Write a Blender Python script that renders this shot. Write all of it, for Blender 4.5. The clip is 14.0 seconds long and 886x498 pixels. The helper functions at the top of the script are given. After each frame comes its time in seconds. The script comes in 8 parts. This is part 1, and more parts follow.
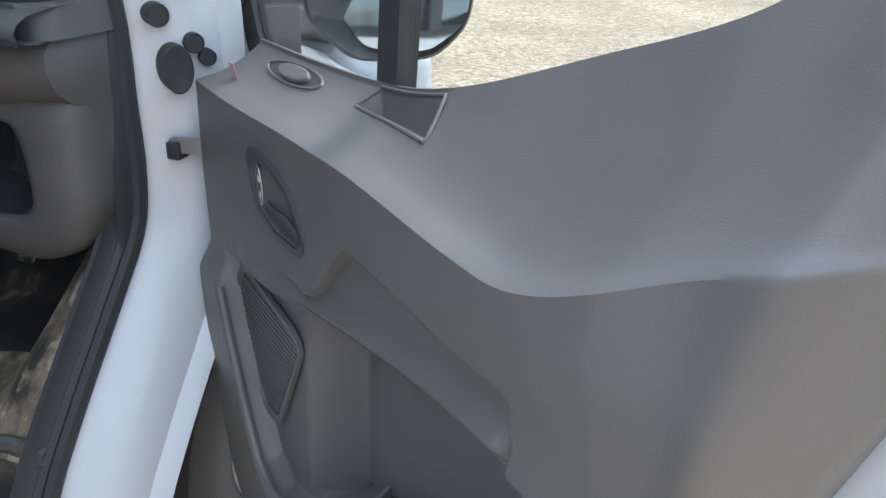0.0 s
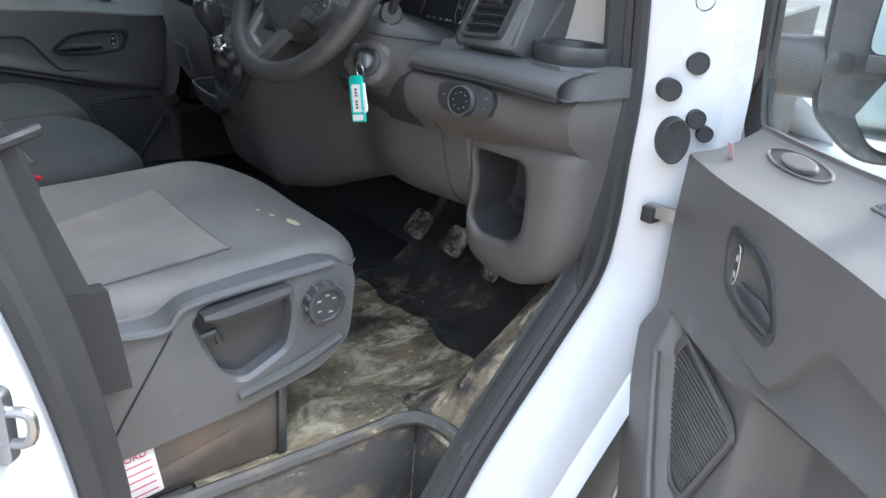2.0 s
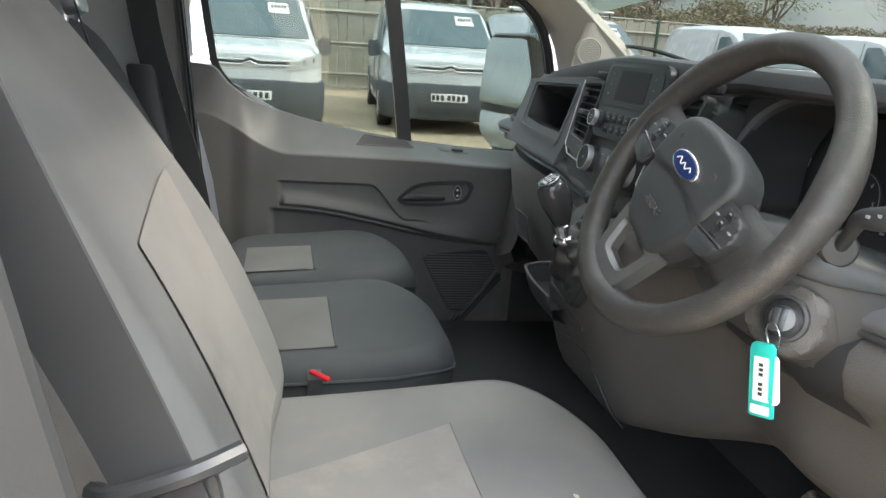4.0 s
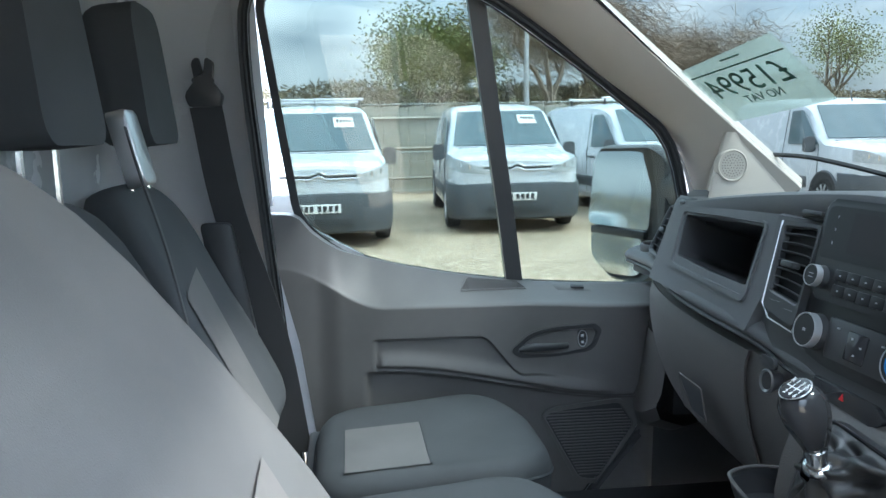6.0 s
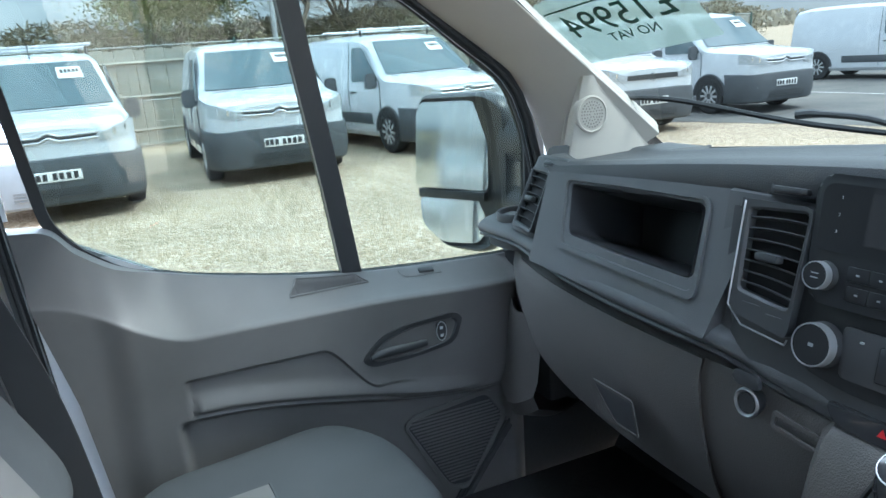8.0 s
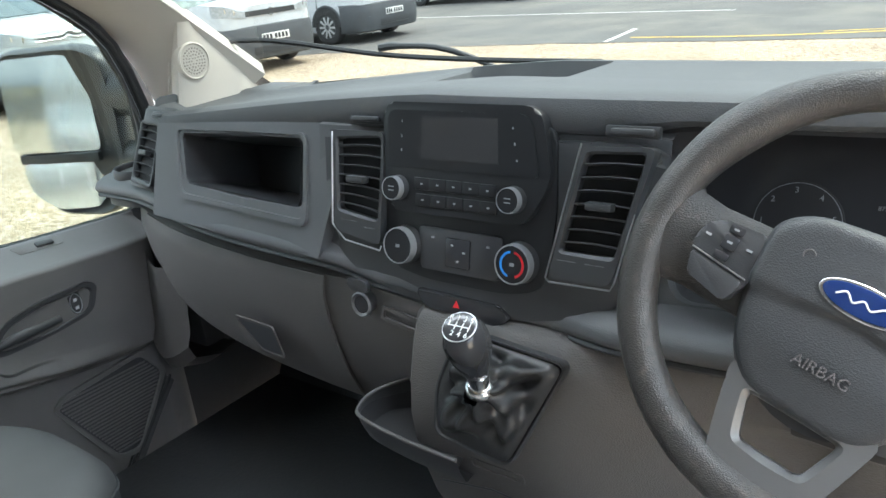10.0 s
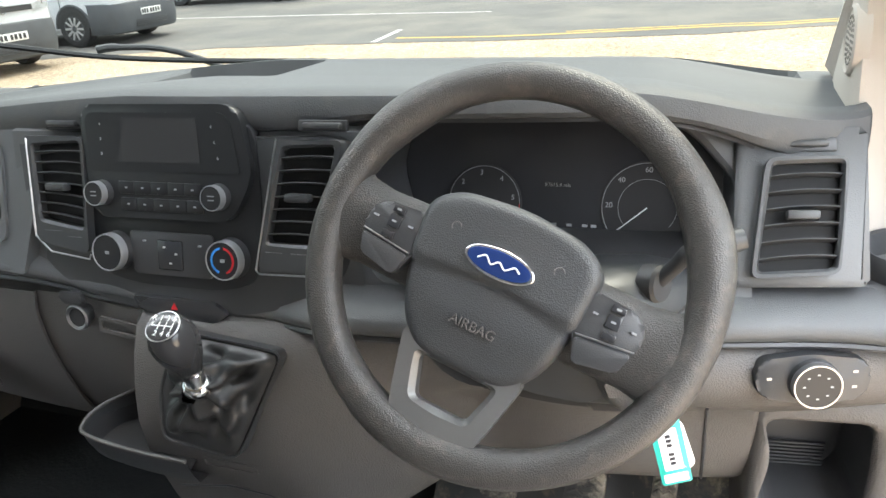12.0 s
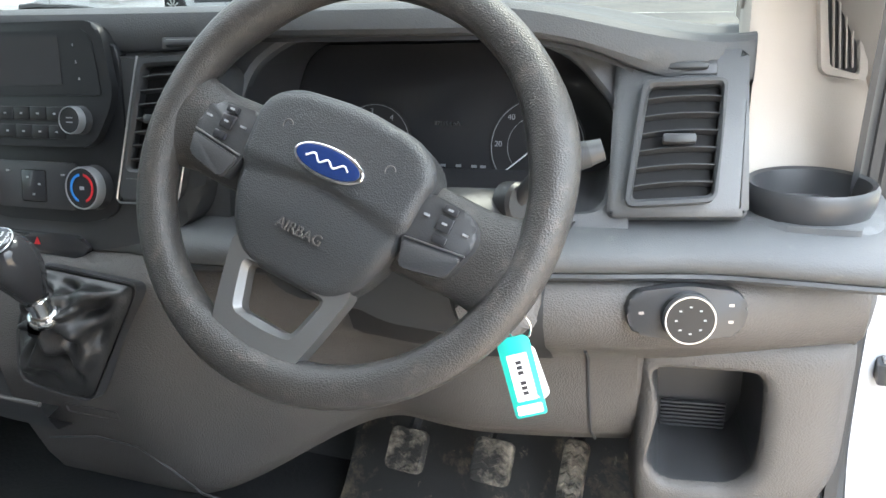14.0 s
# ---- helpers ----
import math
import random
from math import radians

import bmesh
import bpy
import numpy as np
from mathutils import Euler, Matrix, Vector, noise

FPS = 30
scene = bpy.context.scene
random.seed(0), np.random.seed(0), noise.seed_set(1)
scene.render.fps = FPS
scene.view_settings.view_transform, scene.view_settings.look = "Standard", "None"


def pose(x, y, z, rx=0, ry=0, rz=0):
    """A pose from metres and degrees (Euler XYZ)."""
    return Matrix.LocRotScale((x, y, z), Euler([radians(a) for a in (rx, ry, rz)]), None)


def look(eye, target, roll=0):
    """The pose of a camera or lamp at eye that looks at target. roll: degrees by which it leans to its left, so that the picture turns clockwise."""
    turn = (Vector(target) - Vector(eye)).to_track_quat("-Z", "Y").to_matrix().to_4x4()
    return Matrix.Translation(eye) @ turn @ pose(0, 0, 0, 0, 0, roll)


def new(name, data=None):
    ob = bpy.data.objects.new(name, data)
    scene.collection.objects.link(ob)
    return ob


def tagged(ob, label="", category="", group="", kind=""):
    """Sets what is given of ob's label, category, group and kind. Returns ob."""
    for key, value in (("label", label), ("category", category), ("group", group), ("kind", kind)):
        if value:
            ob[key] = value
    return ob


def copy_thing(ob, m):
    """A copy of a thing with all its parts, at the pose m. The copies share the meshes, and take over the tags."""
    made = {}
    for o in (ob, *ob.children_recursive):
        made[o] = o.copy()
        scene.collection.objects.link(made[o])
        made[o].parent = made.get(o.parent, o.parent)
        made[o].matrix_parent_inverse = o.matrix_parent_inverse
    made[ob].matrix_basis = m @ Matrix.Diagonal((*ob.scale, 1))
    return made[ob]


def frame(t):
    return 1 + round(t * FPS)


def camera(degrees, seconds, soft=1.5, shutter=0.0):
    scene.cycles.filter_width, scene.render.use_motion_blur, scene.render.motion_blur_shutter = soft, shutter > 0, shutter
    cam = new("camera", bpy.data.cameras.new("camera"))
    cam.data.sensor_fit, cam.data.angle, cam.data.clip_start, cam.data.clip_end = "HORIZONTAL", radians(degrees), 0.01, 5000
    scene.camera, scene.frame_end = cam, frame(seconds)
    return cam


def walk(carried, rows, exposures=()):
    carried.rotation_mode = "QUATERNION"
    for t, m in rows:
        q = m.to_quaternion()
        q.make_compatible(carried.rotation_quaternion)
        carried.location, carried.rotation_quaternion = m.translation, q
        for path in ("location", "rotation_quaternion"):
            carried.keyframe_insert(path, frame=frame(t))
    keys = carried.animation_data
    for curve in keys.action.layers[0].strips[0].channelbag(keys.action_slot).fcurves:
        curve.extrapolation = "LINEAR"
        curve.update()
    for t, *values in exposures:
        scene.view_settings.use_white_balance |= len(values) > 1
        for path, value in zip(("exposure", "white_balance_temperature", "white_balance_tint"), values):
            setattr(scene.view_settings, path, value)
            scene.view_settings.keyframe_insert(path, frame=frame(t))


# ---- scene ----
cam = camera(61.6, 14.0)
PATH = [
    (0, (1.61, -0.502, 1.392), (1.058, 1.208, 0.515), 2.9),
    (0.5, (1.591, -0.612, 1.368), (0.836, 1.033, 0.517), 3.7),
    (1, (1.577, -0.655, 1.361), (0.636, 0.889, 0.506), 3.7),
    (1.5, (1.573, -0.617, 1.369), (0.373, 0.756, 0.548), 4.1),
    (2, (1.56, -0.583, 1.391), (0.135, 0.596, 0.63), 4.8),
    (2.5, (1.516, -0.546, 1.385), (-0.068, 0.462, 0.699), 5.8),
    (3, (1.382, -0.51, 1.388), (-0.319, 0.334, 0.761), 6.2),
    (3.5, (1.234, -0.485, 1.405), (-0.568, 0.157, 0.825), 5.7),
    (4, (1.156, -0.42, 1.437), (-0.726, 0.007, 0.911), 4.7),
    (4.2, (1.137, -0.415, 1.438), (-0.769, -0.055, 0.95), 4.4),
    (6.3, (0.707, -0.487, 1.534), (-1.257, -0.221, 1.26), -0.6),
    (6.5, (0.629, -0.483, 1.549), (-1.328, -0.18, 1.269), -0.6),
    (7, (0.469, -0.487, 1.559), (-1.456, -0.057, 1.229), -1.2),
    (7.5, (0.432, -0.518, 1.557), (-1.425, 0.103, 1.151), -2.3),
    (8, (0.433, -0.528, 1.562), (-1.323, 0.299, 1.082), -3.7),
    (8.5, (0.467, -0.534, 1.576), (-1.163, 0.487, 1.029), -4.8),
    (9, (0.49, -0.543, 1.579), (-0.997, 0.651, 0.975), -5.5),
    (9.2, (0.497, -0.55, 1.579), (-0.928, 0.705, 0.95), -5.7),
    (11.3, (0.57, -0.506, 1.573), (-0.198, 1.17, 0.799), -5.1),
    (11.5, (0.581, -0.517, 1.577), (-0.149, 1.175, 0.8), -5.0),
    (12, (0.617, -0.528, 1.572), (-0.05, 1.2, 0.819), -4.4),
    (12.5, (0.661, -0.521, 1.549), (0.029, 1.229, 0.817), -3.5),
    (13, (0.698, -0.517, 1.519), (0.067, 1.241, 0.803), -2.8),
    (13.5, (0.716, -0.502, 1.495), (0.073, 1.254, 0.786), -2.5),
    (14, (0.724, -0.482, 1.465), (0.07, 1.273, 0.766), -2.8),
]
walk(cam, [(t, look(eye, target, roll)) for t, eye, target, roll in PATH],
     [(0.0, 1.55, 5950, 8), (0.5, 1.92, 6150, 10), (1.0, 2.16, 6400, 12), (2.0, 2.46, 6050, 10), (3.0, 2.84, 5900, 9), (3.5, 3.0, 6650, 8), (4.2, 3.14, 6850, 8), (6.3, 3.38, 5600, 3), (8.0, 3.45, 5550, 3), (9.2, 3.60, 5900, 4), (11.3, 4.05, 7050, 11), (12.5, 3.84, 6800, 9), (14.0, 3.88, 6500, 8)])

# ---- light ----
SUN_DIR = Vector((0.30, 0.62, 0.95)).normalized()   # towards the sun
SUN_EL = math.asin(SUN_DIR.z)
SUN_AZ = math.atan2(SUN_DIR.x, SUN_DIR.y)
world = bpy.data.worlds.new("sky")
scene.world = world
world.use_nodes = True
wn = world.node_tree.nodes
bg = wn["Background"]
sky = wn.new("ShaderNodeTexSky")
sky.sky_type = "NISHITA"
sky.sun_disc = False
sky.sun_elevation = SUN_EL
sky.sun_rotation = SUN_AZ
sky.air_density, sky.dust_density = 1.0, 2.5
wl = world.node_tree.links
tc = wn.new("ShaderNodeTexCoord")
mp = wn.new("ShaderNodeMapping")
mp.inputs["Scale"].default_value = (1.0, 1.0, 3.2)
cn = wn.new("ShaderNodeTexNoise")
cn.inputs["Scale"].default_value = 2.6
cn.inputs["Detail"].default_value = 7.0
cn.inputs["Roughness"].default_value = 0.58
cr = wn.new("ShaderNodeValToRGB")
cr.color_ramp.elements[0].position, cr.color_ramp.elements[1].position = 0.28, 0.50
cc = wn.new("ShaderNodeTexNoise")
cc.inputs["Scale"].default_value = 5.0
cc.inputs["Detail"].default_value = 5.0
cloud = wn.new("ShaderNodeValToRGB")
cloud.color_ramp.elements[0].position, cloud.color_ramp.elements[0].color = 0.35, (2.1, 2.5, 3.0, 1)
cloud.color_ramp.elements[1].position, cloud.color_ramp.elements[1].color = 0.65, (5.3, 5.6, 6.0, 1)
mx = wn.new("ShaderNodeMix")
mx.data_type = "RGBA"
wl.new(tc.outputs["Generated"], mp.inputs["Vector"])
wl.new(mp.outputs["Vector"], cn.inputs["Vector"])
wl.new(mp.outputs["Vector"], cc.inputs["Vector"])
wl.new(cn.outputs["Fac"], cr.inputs["Fac"])
wl.new(cc.outputs["Fac"], cloud.inputs["Fac"])
wl.new(cr.outputs["Color"], mx.inputs["Factor"])
wl.new(sky.outputs["Color"], mx.inputs["A"])
wl.new(cloud.outputs["Color"], mx.inputs["B"])
sep = wn.new("ShaderNodeSeparateXYZ")
wl.new(tc.outputs["Generated"], sep.inputs["Vector"])
up = wn.new("ShaderNodeMapRange")     # an overcast sky is brightest overhead
up.inputs["From Min"].default_value, up.inputs["From Max"].default_value = 0.0, 0.75
up.inputs["To Min"].default_value, up.inputs["To Max"].default_value = 0.30, 1.75
wl.new(sep.outputs["Z"], up.inputs["Value"])
wl.new(mx.outputs["Result"], bg.inputs["Color"])
dim = wn.new("ShaderNodeMath")
dim.operation = "MULTIPLY"
dim.inputs[1].default_value = 0.15
wl.new(up.outputs["Result"], dim.inputs[0])
wl.new(dim.outputs["Value"], bg.inputs["Strength"])
sun_data = bpy.data.lights.new("sun", "SUN")
sun_data.energy, sun_data.angle, sun_data.color = 1.15, radians(14.0), (1.0, 0.95, 0.87)
sun = new("sun", sun_data)
sun.matrix_world = look(SUN_DIR * 40, (0, 0, 0))


# ---- mesh helpers ----
def finish(bm, name, mat, sharp=38):
    bmesh.ops.remove_doubles(bm, verts=bm.verts, dist=0.00005)
    bmesh.ops.recalc_face_normals(bm, faces=bm.faces)
    for f in bm.faces:
        f.smooth = True
    lim = radians(sharp)
    for e in bm.edges:
        if len(e.link_faces) == 2 and e.calc_face_angle(0) > lim:
            e.smooth = False
    me = bpy.data.meshes.new(name)
    bm.to_mesh(me)
    bm.free()
    me.materials.append(mat)
    return me


def thing(name, at, label, category, group="", kind=""):
    ob = new(name)
    ob.location = at
    ob.empty_display_size = 0.05
    return tagged(ob, label, category, group, kind)


def solo(name, bm, mat, label, category="", group="", kind="", sharp=38):
    return tagged(new(name, finish(bm, name, mat, sharp)), label, category, group, kind)


def part(name, bm, mat, parent, label="", sharp=38):
    ob = new(name, finish(bm, name, mat, sharp))
    ob.parent = parent
    if parent.type == "EMPTY":
        ob.matrix_parent_inverse = Matrix.Translation(-parent.location)
    return tagged(ob, label)


def share(name, me, parent, m, label=""):
    ob = new(name, me)
    ob.parent = parent
    if parent.type == "EMPTY":
        ob.matrix_parent_inverse = Matrix.Translation(-parent.location)
    ob.matrix_basis = m
    return tagged(ob, label)


def xf(bm, m):
    bmesh.ops.transform(bm, matrix=m, verts=bm.verts)
    return bm


def join(*bms):
    a = bms[0]
    for b in bms[1:]:
        me = bpy.data.meshes.new("tmp")
        b.to_mesh(me)
        b.free()
        a.from_mesh(me)
        bpy.data.meshes.remove(me)
    return a


def axes(o, x, y):
    """A placing matrix: local x and y along the given directions, z out of them."""
    x = Vector(x).normalized()
    z = x.cross(Vector(y)).normalized()
    y = z.cross(x)
    m = Matrix((x, y, z)).transposed().to_4x4()
    m.translation = o
    return m


def bx(x0, x1, y0, y1, z0, z1, bev=0.004, seg=2):
    bm = bmesh.new()
    bmesh.ops.create_cube(bm, size=1.0)
    for v in bm.verts:
        v.co = Vector(((x0 + x1) / 2 + v.co.x * (x1 - x0), (y0 + y1) / 2 + v.co.y * (y1 - y0), (z0 + z1) / 2 + v.co.z * (z1 - z0)))
    if bev:
        bmesh.ops.bevel(bm, geom=bm.edges[:], offset=bev, segments=seg, affect="EDGES", profile=0.5)
    return bm


def prism(pts, d, m=None, bev=0.0, seg=2, z0=0.0):
    """A polygon of local x, y pushed from z0 to z0 + d."""
    bm = bmesh.new()
    lo = [bm.verts.new((p[0], p[1], z0)) for p in pts]
    hi = [bm.verts.new((p[0], p[1], z0 + d)) for p in pts]
    n = len(pts)
    top = bm.faces.new(hi)
    bm.faces.new(lo[::-1])
    for i in range(n):
        bm.faces.new((lo[i], lo[(i + 1) % n], hi[(i + 1) % n], hi[i]))
    if bev:
        bmesh.ops.bevel(bm, geom=list(top.edges), offset=bev, segments=seg, affect="EDGES", profile=0.5)
    return xf(bm, m) if m else bm


def rrect(w, h, r, n=4, cx=0.0, cy=0.0):
    out = []
    for sx, sy, a0 in ((1, 1, 0), (-1, 1, 90), (-1, -1, 180), (1, -1, 270)):
        for k in range(n + 1):
            a = radians(a0 + 90 * k / n)
            out.append((cx + sx * (w / 2 - r) + r * math.cos(a), cy + sy * (h / 2 - r) + r * math.sin(a)))
    return out


def ellipse(a, b, n=24, cx=0.0, cy=0.0):
    return [(cx + a * math.cos(2 * math.pi * k / n), cy + b * math.sin(2 * math.pi * k / n)) for k in range(n)]


def rpoly(pts, r, n=4):
    """Polygon with rounded corners."""
    out = []
    m = len(pts)
    for i in range(m):
        p, a, b = Vector(pts[i]).to_2d(), Vector(pts[i - 1]).to_2d(), Vector(pts[(i + 1) % m]).to_2d()
        rr = r[i] if isinstance(r, (list, tuple)) else r
        u, v = (a - p), (b - p)
        rr = min(rr, u.length * 0.45, v.length * 0.45)
        s, e = p + u.normalized() * rr, p + v.normalized() * rr
        for k in range(n + 1):
            t = k / n
            q = s * (1 - t) ** 2 + p * 2 * t * (1 - t) + e * t * t
            out.append((q.x, q.y))
    return out


def resample(pts, n):
    """n even points round a closed outline."""
    ps = [Vector(p).to_2d() for p in pts]
    seg = [(ps[(i + 1) % len(ps)] - ps[i]).length for i in range(len(ps))]
    total, out, i, acc = sum(seg), [], 0, 0.0
    for k in range(n):
        d = total * k / n
        while acc + seg[i] < d - 1e-9:
            acc += seg[i]
            i += 1
        q = ps[i].lerp(ps[(i + 1) % len(ps)], (d - acc) / max(seg[i], 1e-9))
        out.append((q.x, q.y))
    return out


def loft(secs, closed=True, caps=True, loop=False):
    """Quads between sections of 3D points; closed: each section is a ring; loop: last joins first."""
    bm = bmesh.new()
    rows = [[bm.verts.new(p) for p in s] for s in secs]
    n = len(rows[0])
    pairs = list(zip(rows, rows[1:])) + ([(rows[-1], rows[0])] if loop else [])
    for a, b in pairs:
        for i in range(n if closed else n - 1):
            j = (i + 1) % n
            bm.faces.new((a[i], a[j], b[j], b[i]))
    if caps and closed and not loop:
        bm.faces.new(rows[0][::-1])
        bm.faces.new(rows[-1])
    return bm


def frame_plate(outer, inner, d, m, lip=0.0):
    """A flat frame of depth d: outer and inner outlines, the same count of points. lip: rounding at the inner edge."""
    secs = [[(p[0], p[1], 0) for p in outer], [(p[0], p[1], d) for p in outer]]
    if lip:
        c = sum((Vector(p).to_2d() for p in inner), Vector((0, 0))) / len(inner)
        out2 = []
        for p in inner:
            q = Vector(p).to_2d()
            q = q + (q - c).normalized() * lip
            out2.append((q.x, q.y, d))
        secs.append(out2)
        secs.append([(p[0], p[1], d - lip) for p in inner])
    else:
        secs.append([(p[0], p[1], d) for p in inner])
    secs.append([(p[0], p[1], 0) for p in inner])
    return xf(loft(secs, True, False, True), m)


def pad(outline, zb, ztop, r, m=None, rings=5, arc=4):
    """A cushion: an outline standing on zb, its top at ztop(x, y), rounded over by r at the rim."""
    c = sum((Vector(p).to_2d() for p in outline), Vector((0, 0))) / len(outline)
    ps = [Vector(p).to_2d() for p in outline]
    zf = ztop if callable(ztop) else (lambda x, y: ztop)
    secs = [[(p.x, p.y, zb) for p in ps]]

    def inset(d):
        return [p + (c - p).normalized() * min(d, (c - p).length * 0.9) for p in ps]
    for k in range(arc + 1):
        a = math.pi / 2 * k / arc
        q = inset(r * (1 - math.cos(a)))
        secs.append([(v.x, v.y, zf(v.x, v.y) - r * (1 - math.sin(a))) for v in q])
    last = inset(r)
    for k in range(1, rings):
        t = k / rings
        secs.append([((v + (c - v) * t).x, (v + (c - v) * t).y, zf(*(v + (c - v) * t))) for v in last])
    bm = loft(secs, True, False)
    bm.verts.ensure_lookup_table()
    n = len(ps)
    tip = bm.verts.new((c.x, c.y, zf(c.x, c.y)))
    bm.verts.ensure_lookup_table()
    end = bm.verts[len(bm.verts) - 1 - n:len(bm.verts) - 1]
    for i in range(n):
        bm.faces.new((end[i], end[(i + 1) % n], tip))
    bm.faces.new([bm.verts[i] for i in range(n)][::-1])
    return xf(bm, m) if m else bm


def tube(pts, r, n=10, closed=False, flat=1.0):
    """A round bar along points; r one radius or one for each point; flat squeezes it across its second axis."""
    ps = [Vector(p) for p in pts]
    secs, up = [], None
    for i, p in enumerate(ps):
        a = ps[i - 1] if i or closed else p
        b = ps[(i + 1) % len(ps)] if i < len(ps) - 1 or closed else p
        d = (b - a).normalized()
        if up is None:
            up = Vector((0, 0, 1)) if abs(d.z) < 0.9 else Vector((1, 0, 0))
        s = d.cross(up).normalized()
        up = s.cross(d).normalized()
        rr = r[i] if isinstance(r, (list, tuple)) else r
        secs.append([p + s * rr * math.cos(2 * math.pi * k / n) + up * rr * flat * math.sin(2 * math.pi * k / n) for k in range(n)])
    return loft(secs, True, True, closed)


def lathe(prof, n=24, m=None):
    """A turned body: (radius, z) from one end to the other."""
    secs = [[(r * math.cos(2 * math.pi * k / n), r * math.sin(2 * math.pi * k / n), z) for k in range(n)] for r, z in prof]
    bm = loft(secs, True, True)
    return xf(bm, m) if m else bm


def sheet(fn, nu, nv):
    return loft([[fn(i / nu, j / nv) for j in range(nv + 1)] for i in range(nu + 1)], False, False)


def slab(fn, nu, nv, off):
    """A sheet with thickness: fn(u, v) and the same moved by off."""
    off = Vector(off)
    secs = []
    for i in range(nu + 1):
        a = [Vector(fn(i / nu, j / nv)) for j in range(nv + 1)]
        secs.append(a + [p + off for p in a[::-1]])
    return loft(secs, True, True)


def spline(pts, n):
    """n + 1 points along a smooth curve through pts."""
    ps = [Vector(p) for p in pts]
    ps = [ps[0] * 2 - ps[1]] + ps + [ps[-1] * 2 - ps[-2]]
    out, m = [], len(ps) - 3
    for k in range(n + 1):
        t = m * k / n
        i = min(int(t), m - 1)
        t -= i
        a, b, c, d = ps[i:i + 4]
        out.append(0.5 * ((2 * b) + (c - a) * t + (2 * a - 5 * b + 4 * c - d) * t * t + (3 * b - a - 3 * c + d) * t ** 3))
    return out


def smooth01(t):
    t = max(0.0, min(1.0, t))
    return t * t * (3 - 2 * t)


def text(name, s, size, m, mat, parent, depth=0.0004, label=""):
    cu = bpy.data.curves.new(name, "FONT")
    cu.body, cu.size, cu.extrude = s, size, depth
    cu.align_x, cu.align_y = "CENTER", "CENTER"
    tmp = bpy.data.objects.new("tmp", cu)
    me = bpy.data.meshes.new_from_object(tmp)
    bpy.data.objects.remove(tmp)
    bpy.data.curves.remove(cu)
    me.transform(m)
    me.materials.append(mat)
    ob = new(name, me)
    if parent:
        ob.parent = parent
        if parent.type == "EMPTY":
            ob.matrix_parent_inverse = Matrix.Translation(-parent.location)
    return tagged(ob, label)


def ringed(outer, inner, n=72):
    """Outer and inner outlines sampled along the same rays from the inner's middle."""
    c = sum((Vector(p).to_2d() for p in inner), Vector((0, 0))) / len(inner)

    def shoot(poly, a):
        d = Vector((math.cos(a), math.sin(a)))
        best = 0.0
        for i in range(len(poly)):
            p, q = Vector(poly[i]).to_2d() - c, Vector(poly[(i + 1) % len(poly)]).to_2d() - c
            e = q - p
            den = d.x * e.y - d.y * e.x
            if abs(den) < 1e-12:
                continue
            t = (p.x * e.y - p.y * e.x) / den
            s = (p.x * d.y - p.y * d.x) / den
            if t > 0 and -1e-9 <= s <= 1 + 1e-9:
                best = max(best, t)
        return (c.x + d.x * best, c.y + d.y * best)
    corner = [math.atan2(p[1] - c.y, p[0] - c.x) for p in list(outer) + list(inner)]
    ang = sorted(set([round(a, 4) for a in corner] + [round(-math.pi + 2 * math.pi * k / n, 4) for k in range(n)]))
    return [shoot(outer, a) for a in ang], [shoot(inner, a) for a in ang]


